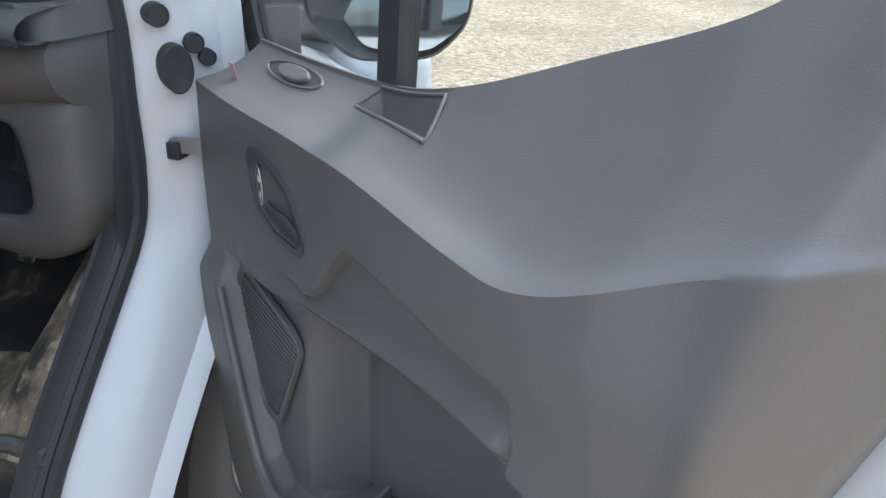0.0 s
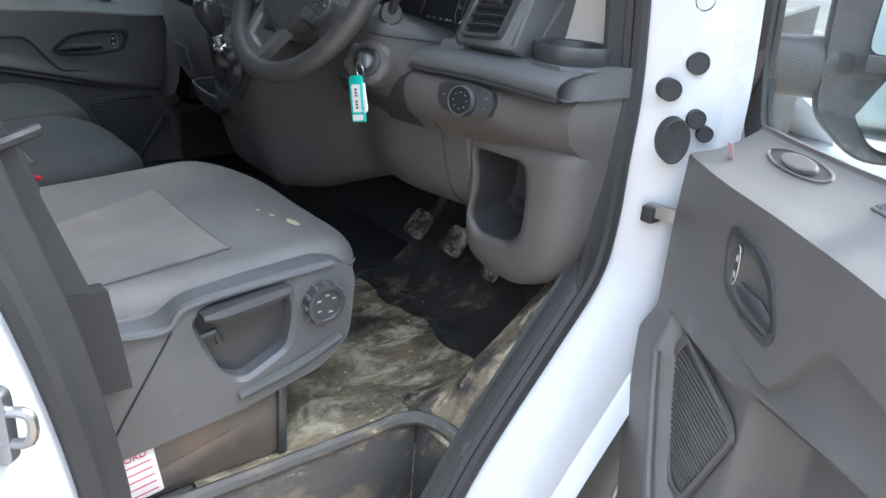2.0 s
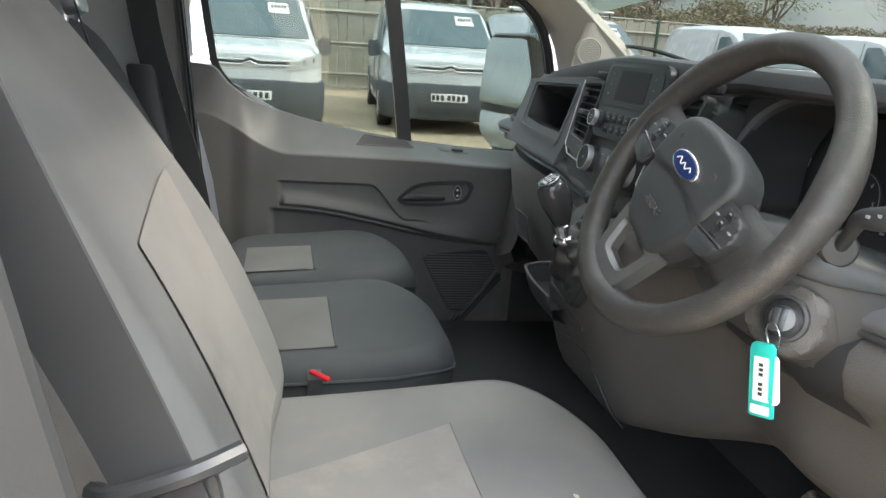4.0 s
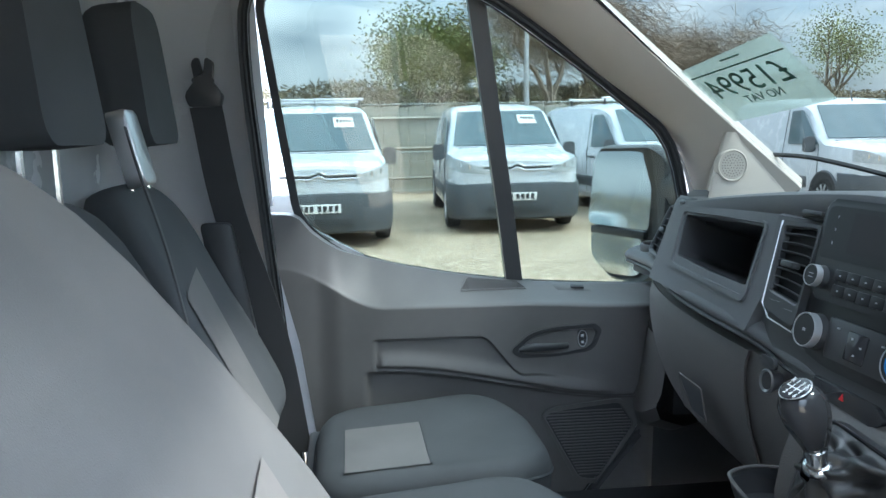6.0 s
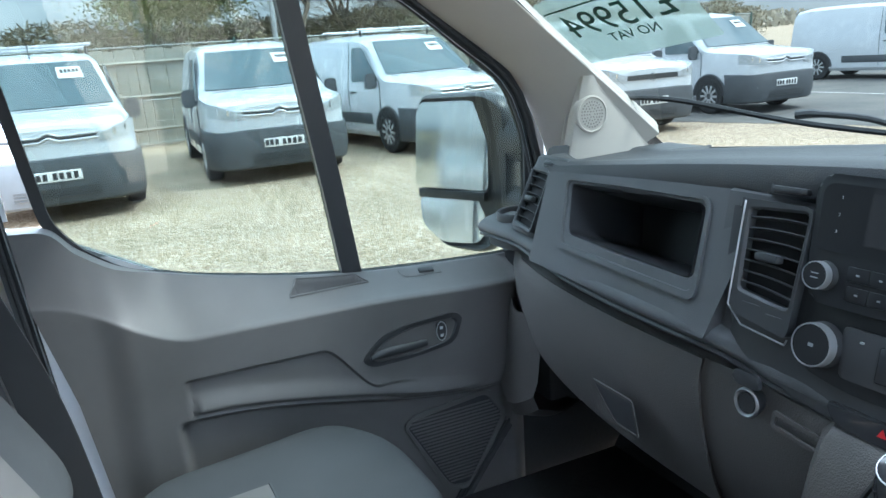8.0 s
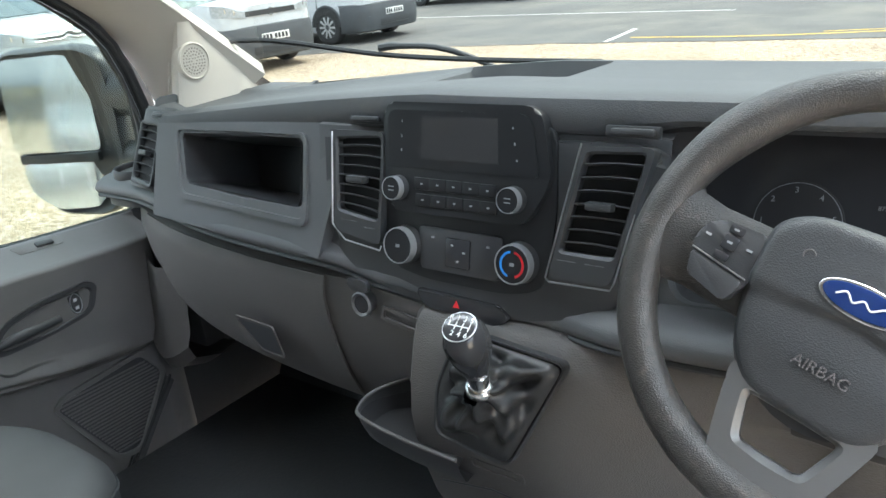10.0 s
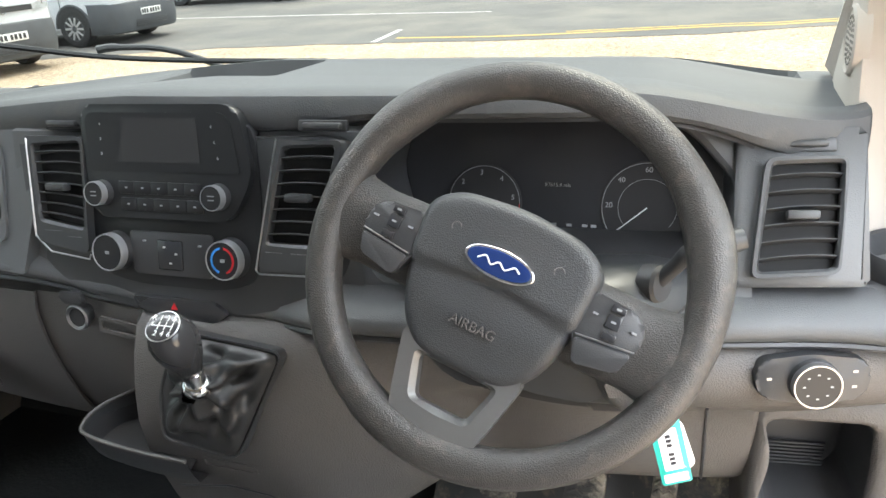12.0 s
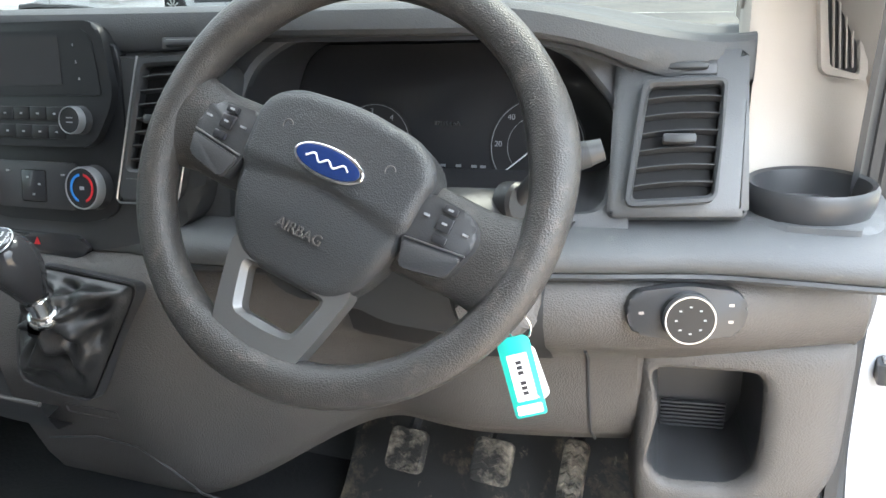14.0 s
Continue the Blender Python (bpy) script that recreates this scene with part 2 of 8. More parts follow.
# ---- materials ----
def mat(name, col, rough=0.5, metal=0.0, grain=0.0, gscale=600.0, gtype="noise", var=0.12, vscale=6.0, spec=0.5, dirt=None, dscale=9.0, dlev=(0.58, 0.72), dist=0.001, coat=0.0):
    """A surface: base colour with slow variation, fine relief, and dirt in patches."""
    m = bpy.data.materials.new(name)
    m.use_nodes = True
    nt = m.node_tree
    N, L = nt.nodes, nt.links
    b = N["Principled BSDF"]
    b.inputs["Roughness"].default_value = rough
    b.inputs["Metallic"].default_value = metal
    b.inputs["Specular IOR Level"].default_value = spec
    b.inputs["Coat Weight"].default_value = coat
    co = N.new("ShaderNodeTexCoord")
    v = N.new("ShaderNodeTexNoise")
    v.inputs["Scale"].default_value, v.inputs["Detail"].default_value = vscale, 6.0
    L.new(co.outputs["Object"], v.inputs["Vector"])
    r = N.new("ShaderNodeValToRGB")
    e = r.color_ramp.elements
    e[0].position, e[1].position = 0.3, 0.7
    e[0].color = (*[c * (1 - var) for c in col], 1)
    e[1].color = (*[min(1, c * (1 + var)) for c in col], 1)
    L.new(v.outputs["Fac"], r.inputs["Fac"])
    out = r.outputs["Color"]
    if dirt:
        d = N.new("ShaderNodeTexNoise")
        d.inputs["Scale"].default_value, d.inputs["Detail"].default_value, d.inputs["Roughness"].default_value = dscale, 10.0, 0.68
        L.new(co.outputs["Object"], d.inputs["Vector"])
        dr = N.new("ShaderNodeValToRGB")
        dr.color_ramp.elements[0].position, dr.color_ramp.elements[1].position = dlev
        L.new(d.outputs["Fac"], dr.inputs["Fac"])
        x = N.new("ShaderNodeMix")
        x.data_type = "RGBA"
        x.inputs["B"].default_value = (*dirt, 1)
        L.new(dr.outputs["Color"], x.inputs["Factor"])
        L.new(out, x.inputs["A"])
        out = x.outputs["Result"]
    L.new(out, b.inputs["Base Color"])
    rr = N.new("ShaderNodeMapRange")
    rr.inputs["To Min"].default_value, rr.inputs["To Max"].default_value = max(0, rough - 0.08), min(1, rough + 0.08)
    L.new(v.outputs["Fac"], rr.inputs["Value"])
    L.new(rr.outputs["Result"], b.inputs["Roughness"])
    if grain:
        if gtype == "noise":
            g = N.new("ShaderNodeTexNoise")
            g.inputs["Scale"].default_value, g.inputs["Detail"].default_value = gscale, 3.0
            h = g.outputs["Fac"]
        elif gtype == "cells":
            g = N.new("ShaderNodeTexVoronoi")
            g.feature = "F1"
            g.inputs["Scale"].default_value = gscale
            h = g.outputs["Distance"]
        else:
            g = N.new("ShaderNodeTexWave")
            g.inputs["Scale"].default_value, g.inputs["Distortion"].default_value = gscale, 1.5
            h = g.outputs["Fac"]
        L.new(co.outputs["Object"], g.inputs["Vector"])
        bp = N.new("ShaderNodeBump")
        bp.inputs["Strength"].default_value, bp.inputs["Distance"].default_value = grain, dist
        L.new(h, bp.inputs["Height"])
        L.new(bp.outputs["Normal"], b.inputs["Normal"])
    return m


def muddy(name, base, scale, stretch=(1, 1, 1), wet=(0.24, 0.19, 0.13), dry=(0.56, 0.48, 0.35), cover=0.5, rough=0.6):
    """Dark rubber or plastic under smeared wet mud and pale dried crusts."""
    m = bpy.data.materials.new(name)
    m.use_nodes = True
    N, L = m.node_tree.nodes, m.node_tree.links
    b = N["Principled BSDF"]
    co = N.new("ShaderNodeTexCoord")
    mp_ = N.new("ShaderNodeMapping")
    mp_.inputs["Scale"].default_value = stretch
    L.new(co.outputs["Object"], mp_.inputs["Vector"])

    def layer(sc, lo, hi, dist_):
        n = N.new("ShaderNodeTexNoise")
        n.inputs["Scale"].default_value, n.inputs["Detail"].default_value, n.inputs["Roughness"].default_value, n.inputs["Distortion"].default_value = sc, 12.0, 0.72, dist_
        L.new(mp_.outputs["Vector"], n.inputs["Vector"])
        r = N.new("ShaderNodeMapRange")
        r.inputs["From Min"].default_value, r.inputs["From Max"].default_value = lo, hi
        L.new(n.outputs["Fac"], r.inputs["Value"])
        return r.outputs["Result"], n.outputs["Fac"]
    w, _ = layer(scale * 0.6, 0.62 - cover * 0.4, 0.78 - cover * 0.4, 0.3)
    d, h = layer(scale, 0.68 - cover * 0.35, 0.80 - cover * 0.35, 0.5)
    x1, x2 = N.new("ShaderNodeMix"), N.new("ShaderNodeMix")
    x1.data_type = x2.data_type = "RGBA"
    x1.inputs["A"].default_value, x1.inputs["B"].default_value, x2.inputs["B"].default_value = (*base, 1), (*wet, 1), (*dry, 1)
    L.new(w, x1.inputs["Factor"])
    mu = N.new("ShaderNodeMath")
    mu.operation = "MULTIPLY"
    mu.inputs[1].default_value = 0.85
    L.new(d, mu.inputs[0])
    L.new(mu.outputs["Value"], x2.inputs["Factor"])
    L.new(x1.outputs["Result"], x2.inputs["A"])
    # thin pale flakes and scrapes on top
    fl, _ = layer(scale * 4.5, 0.60, 0.645, 0.8)
    x3 = N.new("ShaderNodeMix")
    x3.data_type = "RGBA"
    x3.inputs["B"].default_value = (min(1.0, dry[0] * 1.25), min(1.0, dry[1] * 1.22), min(1.0, dry[2] * 1.18), 1)
    fm = N.new("ShaderNodeMath")
    fm.operation = "MULTIPLY"
    L.new(fl, fm.inputs[0])
    L.new(w, fm.inputs[1])
    L.new(fm.outputs["Value"], x3.inputs["Factor"])
    L.new(x2.outputs["Result"], x3.inputs["A"])
    L.new(x3.outputs["Result"], b.inputs["Base Color"])
    rr = N.new("ShaderNodeMapRange")
    rr.inputs["To Min"].default_value, rr.inputs["To Max"].default_value = rough - 0.15, 0.92
    L.new(d, rr.inputs["Value"])
    L.new(rr.outputs["Result"], b.inputs["Roughness"])
    bp = N.new("ShaderNodeBump")
    bp.inputs["Strength"].default_value, bp.inputs["Distance"].default_value = 0.7, 0.004
    L.new(h, bp.inputs["Height"])
    L.new(bp.outputs["Normal"], b.inputs["Normal"])
    return m


def glass(name, tint, rough=0.0, alpha=0.12):
    """Thin pane: a see-through tint, with a gloss."""
    m = bpy.data.materials.new(name)
    m.use_nodes = True
    N, L = m.node_tree.nodes, m.node_tree.links
    N.remove(N["Principled BSDF"])
    t = N.new("ShaderNodeBsdfTransparent")
    t.inputs["Color"].default_value = (*tint, 1)
    g = N.new("ShaderNodeBsdfGlossy")
    g.inputs["Roughness"].default_value = rough
    lw = N.new("ShaderNodeLayerWeight")
    lw.inputs["Blend"].default_value = 0.25
    pw = N.new("ShaderNodeMath")
    pw.operation = "POWER"
    pw.inputs[1].default_value = 3.0
    L.new(lw.outputs["Facing"], pw.inputs[0])
    f = N.new("ShaderNodeMapRange")
    f.inputs["To Min"].default_value, f.inputs["To Max"].default_value = 0.035, 0.40
    L.new(pw.outputs["Value"], f.inputs["Value"])
    s = N.new("ShaderNodeMixShader")
    L.new(f.outputs["Result"], s.inputs["Fac"])
    L.new(t.outputs["BSDF"], s.inputs[1])
    L.new(g.outputs["BSDF"], s.inputs[2])
    L.new(s.outputs["Shader"], N["Material Output"].inputs["Surface"])
    return m


M_DASH = mat("dash_upper", (0.102, 0.105, 0.109), 0.56, grain=0.35, gscale=700, gtype="cells", dist=0.0006, dirt=(0.20, 0.195, 0.185), dscale=14, dlev=(0.6, 0.85))
M_GREY = mat("trim_grey", (0.098, 0.091, 0.087), 0.52, grain=0.6, gscale=560, gtype="cells", dist=0.0008, dirt=(0.140, 0.130, 0.117), dscale=12, dlev=(0.62, 0.9))
# Dash plastic again, darkened on the top pad to offset light from above
M_DASHDIM = mat("dash_upper_dimmed", (0.074, 0.077, 0.081), 0.60, grain=0.4, gscale=620, gtype="cells", dist=0.0007, dirt=(0.115, 0.112, 0.105), dscale=11, dlev=(0.6, 0.85))
M_STACK = mat("stack_plastic", (0.050, 0.052, 0.055), 0.42, grain=0.2, gscale=800, dist=0.0005)
M_RADIO = mat("radio_plastic", (0.020, 0.021, 0.023), 0.36, grain=0.1, gscale=900, spec=0.35)
M_KNOB = mat("knob_silver", (0.58, 0.59, 0.61), 0.34, metal=0.8, var=0.05)
M_DOOR = mat("door_grey", (0.128, 0.123, 0.120), 0.46, grain=0.28, gscale=800, gtype="cells", dist=0.0005, dirt=(0.165, 0.157, 0.145), dscale=10, dlev=(0.6, 0.9))
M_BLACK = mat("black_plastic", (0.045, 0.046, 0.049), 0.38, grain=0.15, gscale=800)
M_GLOSS = mat("gloss_black", (0.035, 0.036, 0.040), 0.12, var=0.05)
# Near-black: paints the shade inside openings; also dial and screen faces
M_DEEP = mat("recess_shade_dial_black", (0.025, 0.025, 0.027), 0.7)
M_RUBBER = mat("rubber_seal", (0.028, 0.029, 0.031), 0.6, grain=0.2, gscale=300)
M_CHROME = mat("chrome", (0.72, 0.73, 0.75), 0.16, metal=1.0, var=0.05)
M_SATIN = mat("satin_silver", (0.60, 0.61, 0.63), 0.32, metal=1.0, var=0.06)
M_PILLAR = mat("pillar_trim", (0.49, 0.445, 0.395), 0.62, grain=0.25, gscale=700, gtype="cells", dist=0.0005, var=0.06)
M_PAINT = mat("white_paint", (0.56, 0.58, 0.61), 0.26, var=0.03, coat=0.5, dirt=(0.45, 0.42, 0.38), dscale=5, dlev=(0.66, 0.95))
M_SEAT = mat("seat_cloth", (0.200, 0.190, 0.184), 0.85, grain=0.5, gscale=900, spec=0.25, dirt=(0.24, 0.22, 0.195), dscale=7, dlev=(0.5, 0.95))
# bench and headrest cloth, set darker than the driver's seat
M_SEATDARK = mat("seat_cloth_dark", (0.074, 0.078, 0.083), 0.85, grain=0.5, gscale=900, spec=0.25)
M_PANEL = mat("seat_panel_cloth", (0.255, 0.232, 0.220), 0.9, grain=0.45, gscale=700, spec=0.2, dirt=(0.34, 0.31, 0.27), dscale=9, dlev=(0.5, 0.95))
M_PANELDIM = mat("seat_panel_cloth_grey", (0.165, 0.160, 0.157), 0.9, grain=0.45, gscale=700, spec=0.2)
M_SHELL = mat("seat_shell", (0.092, 0.095, 0.100), 0.34, grain=0.3, gscale=700, gtype="cells", dist=0.0005, dirt=(0.23, 0.21, 0.19), dscale=16, dlev=(0.62, 0.85))
M_BELT = mat("belt_webbing", (0.060, 0.060, 0.063), 0.75, grain=0.18, gscale=1400)
M_MUD = muddy("rubber_floor_muddy", (0.05, 0.047, 0.043), 17.0, (1.0, 0.55, 1), cover=0.60, dry=(0.44, 0.40, 0.29), wet=(0.19, 0.155, 0.105))
M_SILL = muddy("sill_plastic_muddy", (0.070, 0.069, 0.068), 26.0, (1.8, 0.5, 0.8), cover=0.24)
M_FLOOR = mat("rubber_floor", (0.042, 0.043, 0.045), 0.6, grain=0.4, gscale=120, dist=0.002)
# Window and windscreen tints set dark to hold down the light outdoors
M_GLASS = glass("window_glass", (0.42, 0.455, 0.44))
M_SCREEN = glass("windscreen_glass", (0.200, 0.214, 0.203))
# Same side glass, tint kept pale so the gravel beyond stays bright
M_GLASSCLEAR = glass("door_glass_pale_tint", (0.84, 0.87, 0.86))
M_MIRROR = mat("mirror_silver", (0.86, 0.9, 0.9), 0.01, metal=1.0, var=0.0)
M_BLUE = mat("badge_blue", (0.012, 0.03, 0.12), 0.2)
M_RED = mat("red_plastic", (0.6, 0.02, 0.03), 0.4)
M_TEAL = mat("teal_plastic", (0.02, 0.50, 0.42), 0.35)
M_PAPER = mat("paper_white", (0.78, 0.77, 0.75), 0.7, var=0.03)
M_INK = mat("print_dark", (0.03, 0.03, 0.035), 0.6)
M_WHITEINK = mat("print_white", (0.72, 0.74, 0.76), 0.5, var=0.02)
M_DIMINK = mat("print_grey", (0.34, 0.35, 0.37), 0.5, var=0.02)
M_PINK = mat("sticker_pink", (0.72, 0.45, 0.47), 0.5)
M_STEEL = mat("steel", (0.35, 0.35, 0.36), 0.4, metal=1.0)


# ---- the cab shell ----
# y, z of the door aperture, from the belt line forward, down, back and up
APERTURE = [(0.318, 1.25), (0.321, 1.10), (0.320, 1.00), (0.300, 0.915), (0.228, 0.82), (0.150, 0.725), (0.085, 0.64), (0.02, 0.545), (-0.10, 0.46), (-0.4, 0.45), (-0.52, 0.47),
            (-0.585, 0.56), (-0.605, 0.80), (-0.635, 1.10), (-0.665, 1.40), (-0.69, 1.70), (-0.67, 1.83), (-0.55, 1.885), (-0.38, 1.87), (-0.2, 1.83), (-0.02, 1.72), (0.14, 1.605), (0.265, 1.49)]
APERTURE_DRIVER = APERTURE[:9] + [(-0.32, 0.45), (-0.405, 0.475), (-0.455, 0.56), (-0.465, 0.80), (-0.495, 1.00), (-0.545, 1.20), (-0.59, 1.42), (-0.64, 1.70), (-0.63, 1.82), (-0.53, 1.885)] + APERTURE[18:]


def aperture_ring(inset, x):
    """The aperture grown by inset metres, at x."""
    out = []
    edge = APERTURE_DRIVER if x > 0 else APERTURE
    n = len(edge)
    for i, p in enumerate(edge):
        a, b = Vector(edge[i - 1]), Vector(edge[(i + 1) % n])
        d = (b - a).normalized()
        q = Vector(p) + Vector((-d.y, d.x)) * inset
        out.append((x, q.x, q.y))
    return spline_ring(out, 92)


def spline_ring(pts, n):
    k = len(pts)
    ext = spline(list(pts[-3:]) + list(pts) + list(pts[:4]), (k + 6) * 12)
    body = ext[36:36 + k * 12]
    step = len(body) / n
    return [body[int(i * step)] for i in range(n)]


for side, nm in ((1, "body_side_driver"), (-1, "body_side_passenger")):
    secs = [aperture_ring(i, side * x) for i, x in ((-0.004, 0.872), (0.010, 0.886), (0.026, 0.905), (0.045, 0.935), (0.075, 0.955), (0.100, 0.962), (0.112, 0.980), (0.120, 0.988))]
    solo(nm, loft(secs, True, False), M_PAINT, "white painted metal door frame of the van body", "van body", kind="structure")
    seal = thing("door_seal", (side * 0.88, -0.17, 0.45), "black rubber door seal round the van's door opening", "door seal")
    part("seal_bead", tube(aperture_ring(-0.008 if side > 0 else 0.0, side * 0.880), 0.013 if side > 0 else 0.006, 8, True), M_RUBBER, seal)
    part("seal_lip", tube(aperture_ring(-0.016 if side > 0 else 0.008, side * 0.868), 0.010 if side > 0 else 0.004, 6, True), M_RUBBER, seal)
    part("seal_carrier", loft([aperture_ring(i, side * x) for i, x in (((-0.004, 0.874), (-0.022, 0.870), (-0.028, 0.862), (-0.046, 0.856), (-0.048, 0.850)) if side > 0 else ((0.004, 0.878), (0.006, 0.872), (0.010, 0.868), (0.014, 0.864), (0.018, 0.862)))], True, False), M_RUBBER, seal)

# floor, step well, bulkheads, roof
solo("floor", bx(-0.86, 0.745, -0.75, 0.62, 0.60, 0.655, 0.004), M_FLOOR, "black rubber floor of the van's cab", "floor", kind="structure")


M_TOE = muddy("toe_rubber", (0.045, 0.044, 0.043), 22.0, (1, 0.8, 1), cover=0.20)
M_ARCH = muddy("arch_plastic", (0.045, 0.044, 0.043), 24.0, (1.5, 0.6, 1), cover=0.5)


def floor_mat(u, v):
    x, y = 0.20 + 0.545 * u, -0.30 + 0.565 * v + 0.05 * v * noise.noise(Vector((u * 5, 3, 4))) + 0.006 * v * noise.noise(Vector((u * 17, 5, 4)))
    z = 0.659 + 0.005 * noise.noise(Vector((x * 6, y * 6, 0))) + 0.22 * smooth01((y - 0.33) / 0.27) ** 1.3
    return (x, y, z)


solo("toe_mat", slab(lambda u, v: (0.20 + 0.54 * u, 0.24 + 0.32 * v, 0.656 + 0.003 * noise.noise(Vector((u * 9, v * 7, 0))) + 0.22 * smooth01((0.24 + 0.32 * v - 0.33) / 0.27) ** 1.3), 30, 20, (0, 0, -0.006)), M_TOE, "black rubber toe mat with a little mud under the pedals", "floor mat")
solo("floor_mat", slab(floor_mat, 40, 50, (0, 0, -0.006)), M_MUD, "black rubber floor mat thickly caked with dried mud", "floor mat")


def toe_board(u, v):
    x, s = -0.86 + 1.72 * u, v
    y = 0.50 + 0.30 * s
    z = 0.655 + 0.62 * s ** 1.1
    return (x, y, z)


solo("wall_front", slab(toe_board, 20, 12, (0, 0.05, 0)), M_FLOOR, "black carpeted bulkhead behind the pedals", "bulkhead", kind="structure")
# wheel arch hump in the driver's footwell
arch = [[(x, 0.06 + 0.55 * v, 0.655 + 0.13 * math.sin(math.pi * min(1, v * 1.2) / 2) * smooth01((x - 0.69) / 0.12) + 0.30 * v * smooth01((x - 0.66) / 0.12)) for x in [0.66 + 0.205 * k / 12 for k in range(13)]] for v in [i / 14 for i in range(15)]]
solo("wheel_arch", loft(arch, False, False), M_ARCH, "muddy black plastic inner wheel arch beside the footwell", "wheel arch", kind="structure")
step = thing("door_step", (0.84, -0.25, 0.41), "black plastic entry step with dried mud under the door opening", "door step")
part("tread", bx(0.742, 0.955, -0.62, 0.10, 0.40, 0.43, 0.006), M_SILL, step)
part("riser", bx(0.735, 0.755, -0.62, 0.06, 0.42, 0.672, 0.008), M_SILL, step)
part("front_wall", prism([(0.745, 0.42), (0.872, 0.42), (0.872, 0.66), (0.745, 0.675)], 0.02, axes((0, 0.085, 0), (1, 0, 0), (0, 0, 1)), 0.004), M_SILL, step)
part("edge_trim", tube(spline([(0.75, -0.60, 0.668), (0.75, -0.1, 0.668), (0.755, 0.03, 0.672), (0.80, 0.07, 0.672), (0.868, 0.08, 0.665)], 20), 0.012, 8), M_SILL, step)
solo("wall_rear", bx(-0.95, 0.95, -0.98, -0.94, 0.42, 1.98, 0.01), M_PAINT, "white painted steel bulkhead behind the seats", "bulkhead", kind="structure")
roof = [[(x, y, 1.93 + 0.05 * (1 - (x / 0.95) ** 4) - 0.06 * smooth01((y + 0.3) / 0.3)) for x in [-0.95 + 1.9 * k / 16 for k in range(17)]] for y in (-0.98, -0.7, -0.5, -0.3, -0.2, -0.11)]
solo("ceiling", join(loft(roof, False, False)), M_PILLAR, "pale grey cloth headlining of the van's cab", "headlining", kind="structure")
roof2 = [[(x, y, 1.97 + 0.05 * (1 - (x / 0.95) ** 4) - 0.06 * smooth01((y + 0.3) / 0.3)) for x in [-0.99 + 1.98 * k / 16 for k in range(17)]] for y in (-1.0, -0.7, -0.5, -0.3, -0.2, -0.10)]
solo("roof", loft(roof2, False, False), M_PAINT, "white painted van roof", "roof", kind="structure")
# windscreen and its pillars
WS = [(-0.10, 1.915), (0.026, 1.799), (0.256, 1.611), (0.508, 1.407), (0.70, 1.27)]
WS_LINE = spline([(0, a, b) for a, b in WS], 60)


def screen(u, v):
    p = WS_LINE[min(60, int(v * 60 + 0.5))]
    x = (-0.80 - 0.06 * v) * (1 - 2 * u)
    k = 0.10 * (1 - (x / 0.83) ** 2)
    return (x, p.y + k, p.z + k * 0.35)


ws = thing("windscreen", (0, 0.6, 1.35), "laminated windscreen, tinted to dim the outdoors, with a black printed border", "windscreen")
part("pane", sheet(screen, 24, 20), M_SCREEN, ws)
for nm, u0, u1, v0, v1 in (("border", 0.0, 1.0, 0.0, 0.05), ("border", 0.0, 1.0, 0.88, 1.0), ("border", 0.0, 0.045, 0.05, 0.88), ("border", 0.955, 1.0, 0.05, 0.88)):
    part(nm, sheet(lambda u, v: tuple(Vector(screen(u0 + (u1 - u0) * u, v0 + (v1 - v0) * v)) + Vector((0, -0.003, -0.004))), 20 if u1 - u0 > 0.5 else 2, 4 if v1 - v0 < 0.5 else 24), M_BLACK, ws, "black printed border")
# price card stuck inside the glass, its face outwards
M_CARD = bpy.data.materials.new("thin_pale_card")
M_CARD.use_nodes = True
cn_, cl_ = M_CARD.node_tree.nodes, M_CARD.node_tree.links
ca, cb_, cd_ = cn_.new("ShaderNodeBsdfTranslucent"), cn_.new("ShaderNodeBsdfTransparent"), cn_.new("ShaderNodeMixShader")
ca.inputs["Color"].default_value = (0.30, 0.34, 0.32, 1)
cb_.inputs["Color"].default_value = (0.80, 0.84, 0.82, 1)
cd_.inputs["Fac"].default_value = 0.58
cl_.new(ca.outputs["BSDF"], cd_.inputs[1])
cl_.new(cb_.outputs["BSDF"], cd_.inputs[2])
cl_.new(cd_.outputs["Shader"], cn_["Material Output"].inputs["Surface"])
M_CARDINK = mat("card_ink_green", (0.02, 0.085, 0.06), 0.6)
price = thing("price_card", (-0.60, 0.36, 1.53), "translucent price card with dark green print in the windscreen", "price card")
CDM = axes((-0.598, 0.308, 1.622), (-0.30, -0.034, -0.034), (0.01, -0.135, 0.112))
part("card", prism(rpoly([(-0.150, -0.092), (0.150, -0.092), (0.150, 0.076), (-0.150, 0.088)], 0.006), 0.0006, CDM), M_CARD, price)
text("price_print", "£15994", 0.080, CDM @ Matrix.Translation((0.004, 0.002, -0.0004)), M_CARDINK, price)
text("price_note", "NO VAT", 0.030, CDM @ Matrix.Translation((-0.002, -0.042, -0.0004)), M_CARDINK, price)
part("card_line", xf(bx(-0.145, 0.145, 0.046, 0.050, -0.0006, -0.0002, 0), CDM), M_CARDINK, price)
part("card_line", xf(bx(-0.04, 0.02, 0.066, 0.070, -0.0006, -0.0002, 0), CDM), M_CARDINK, price)
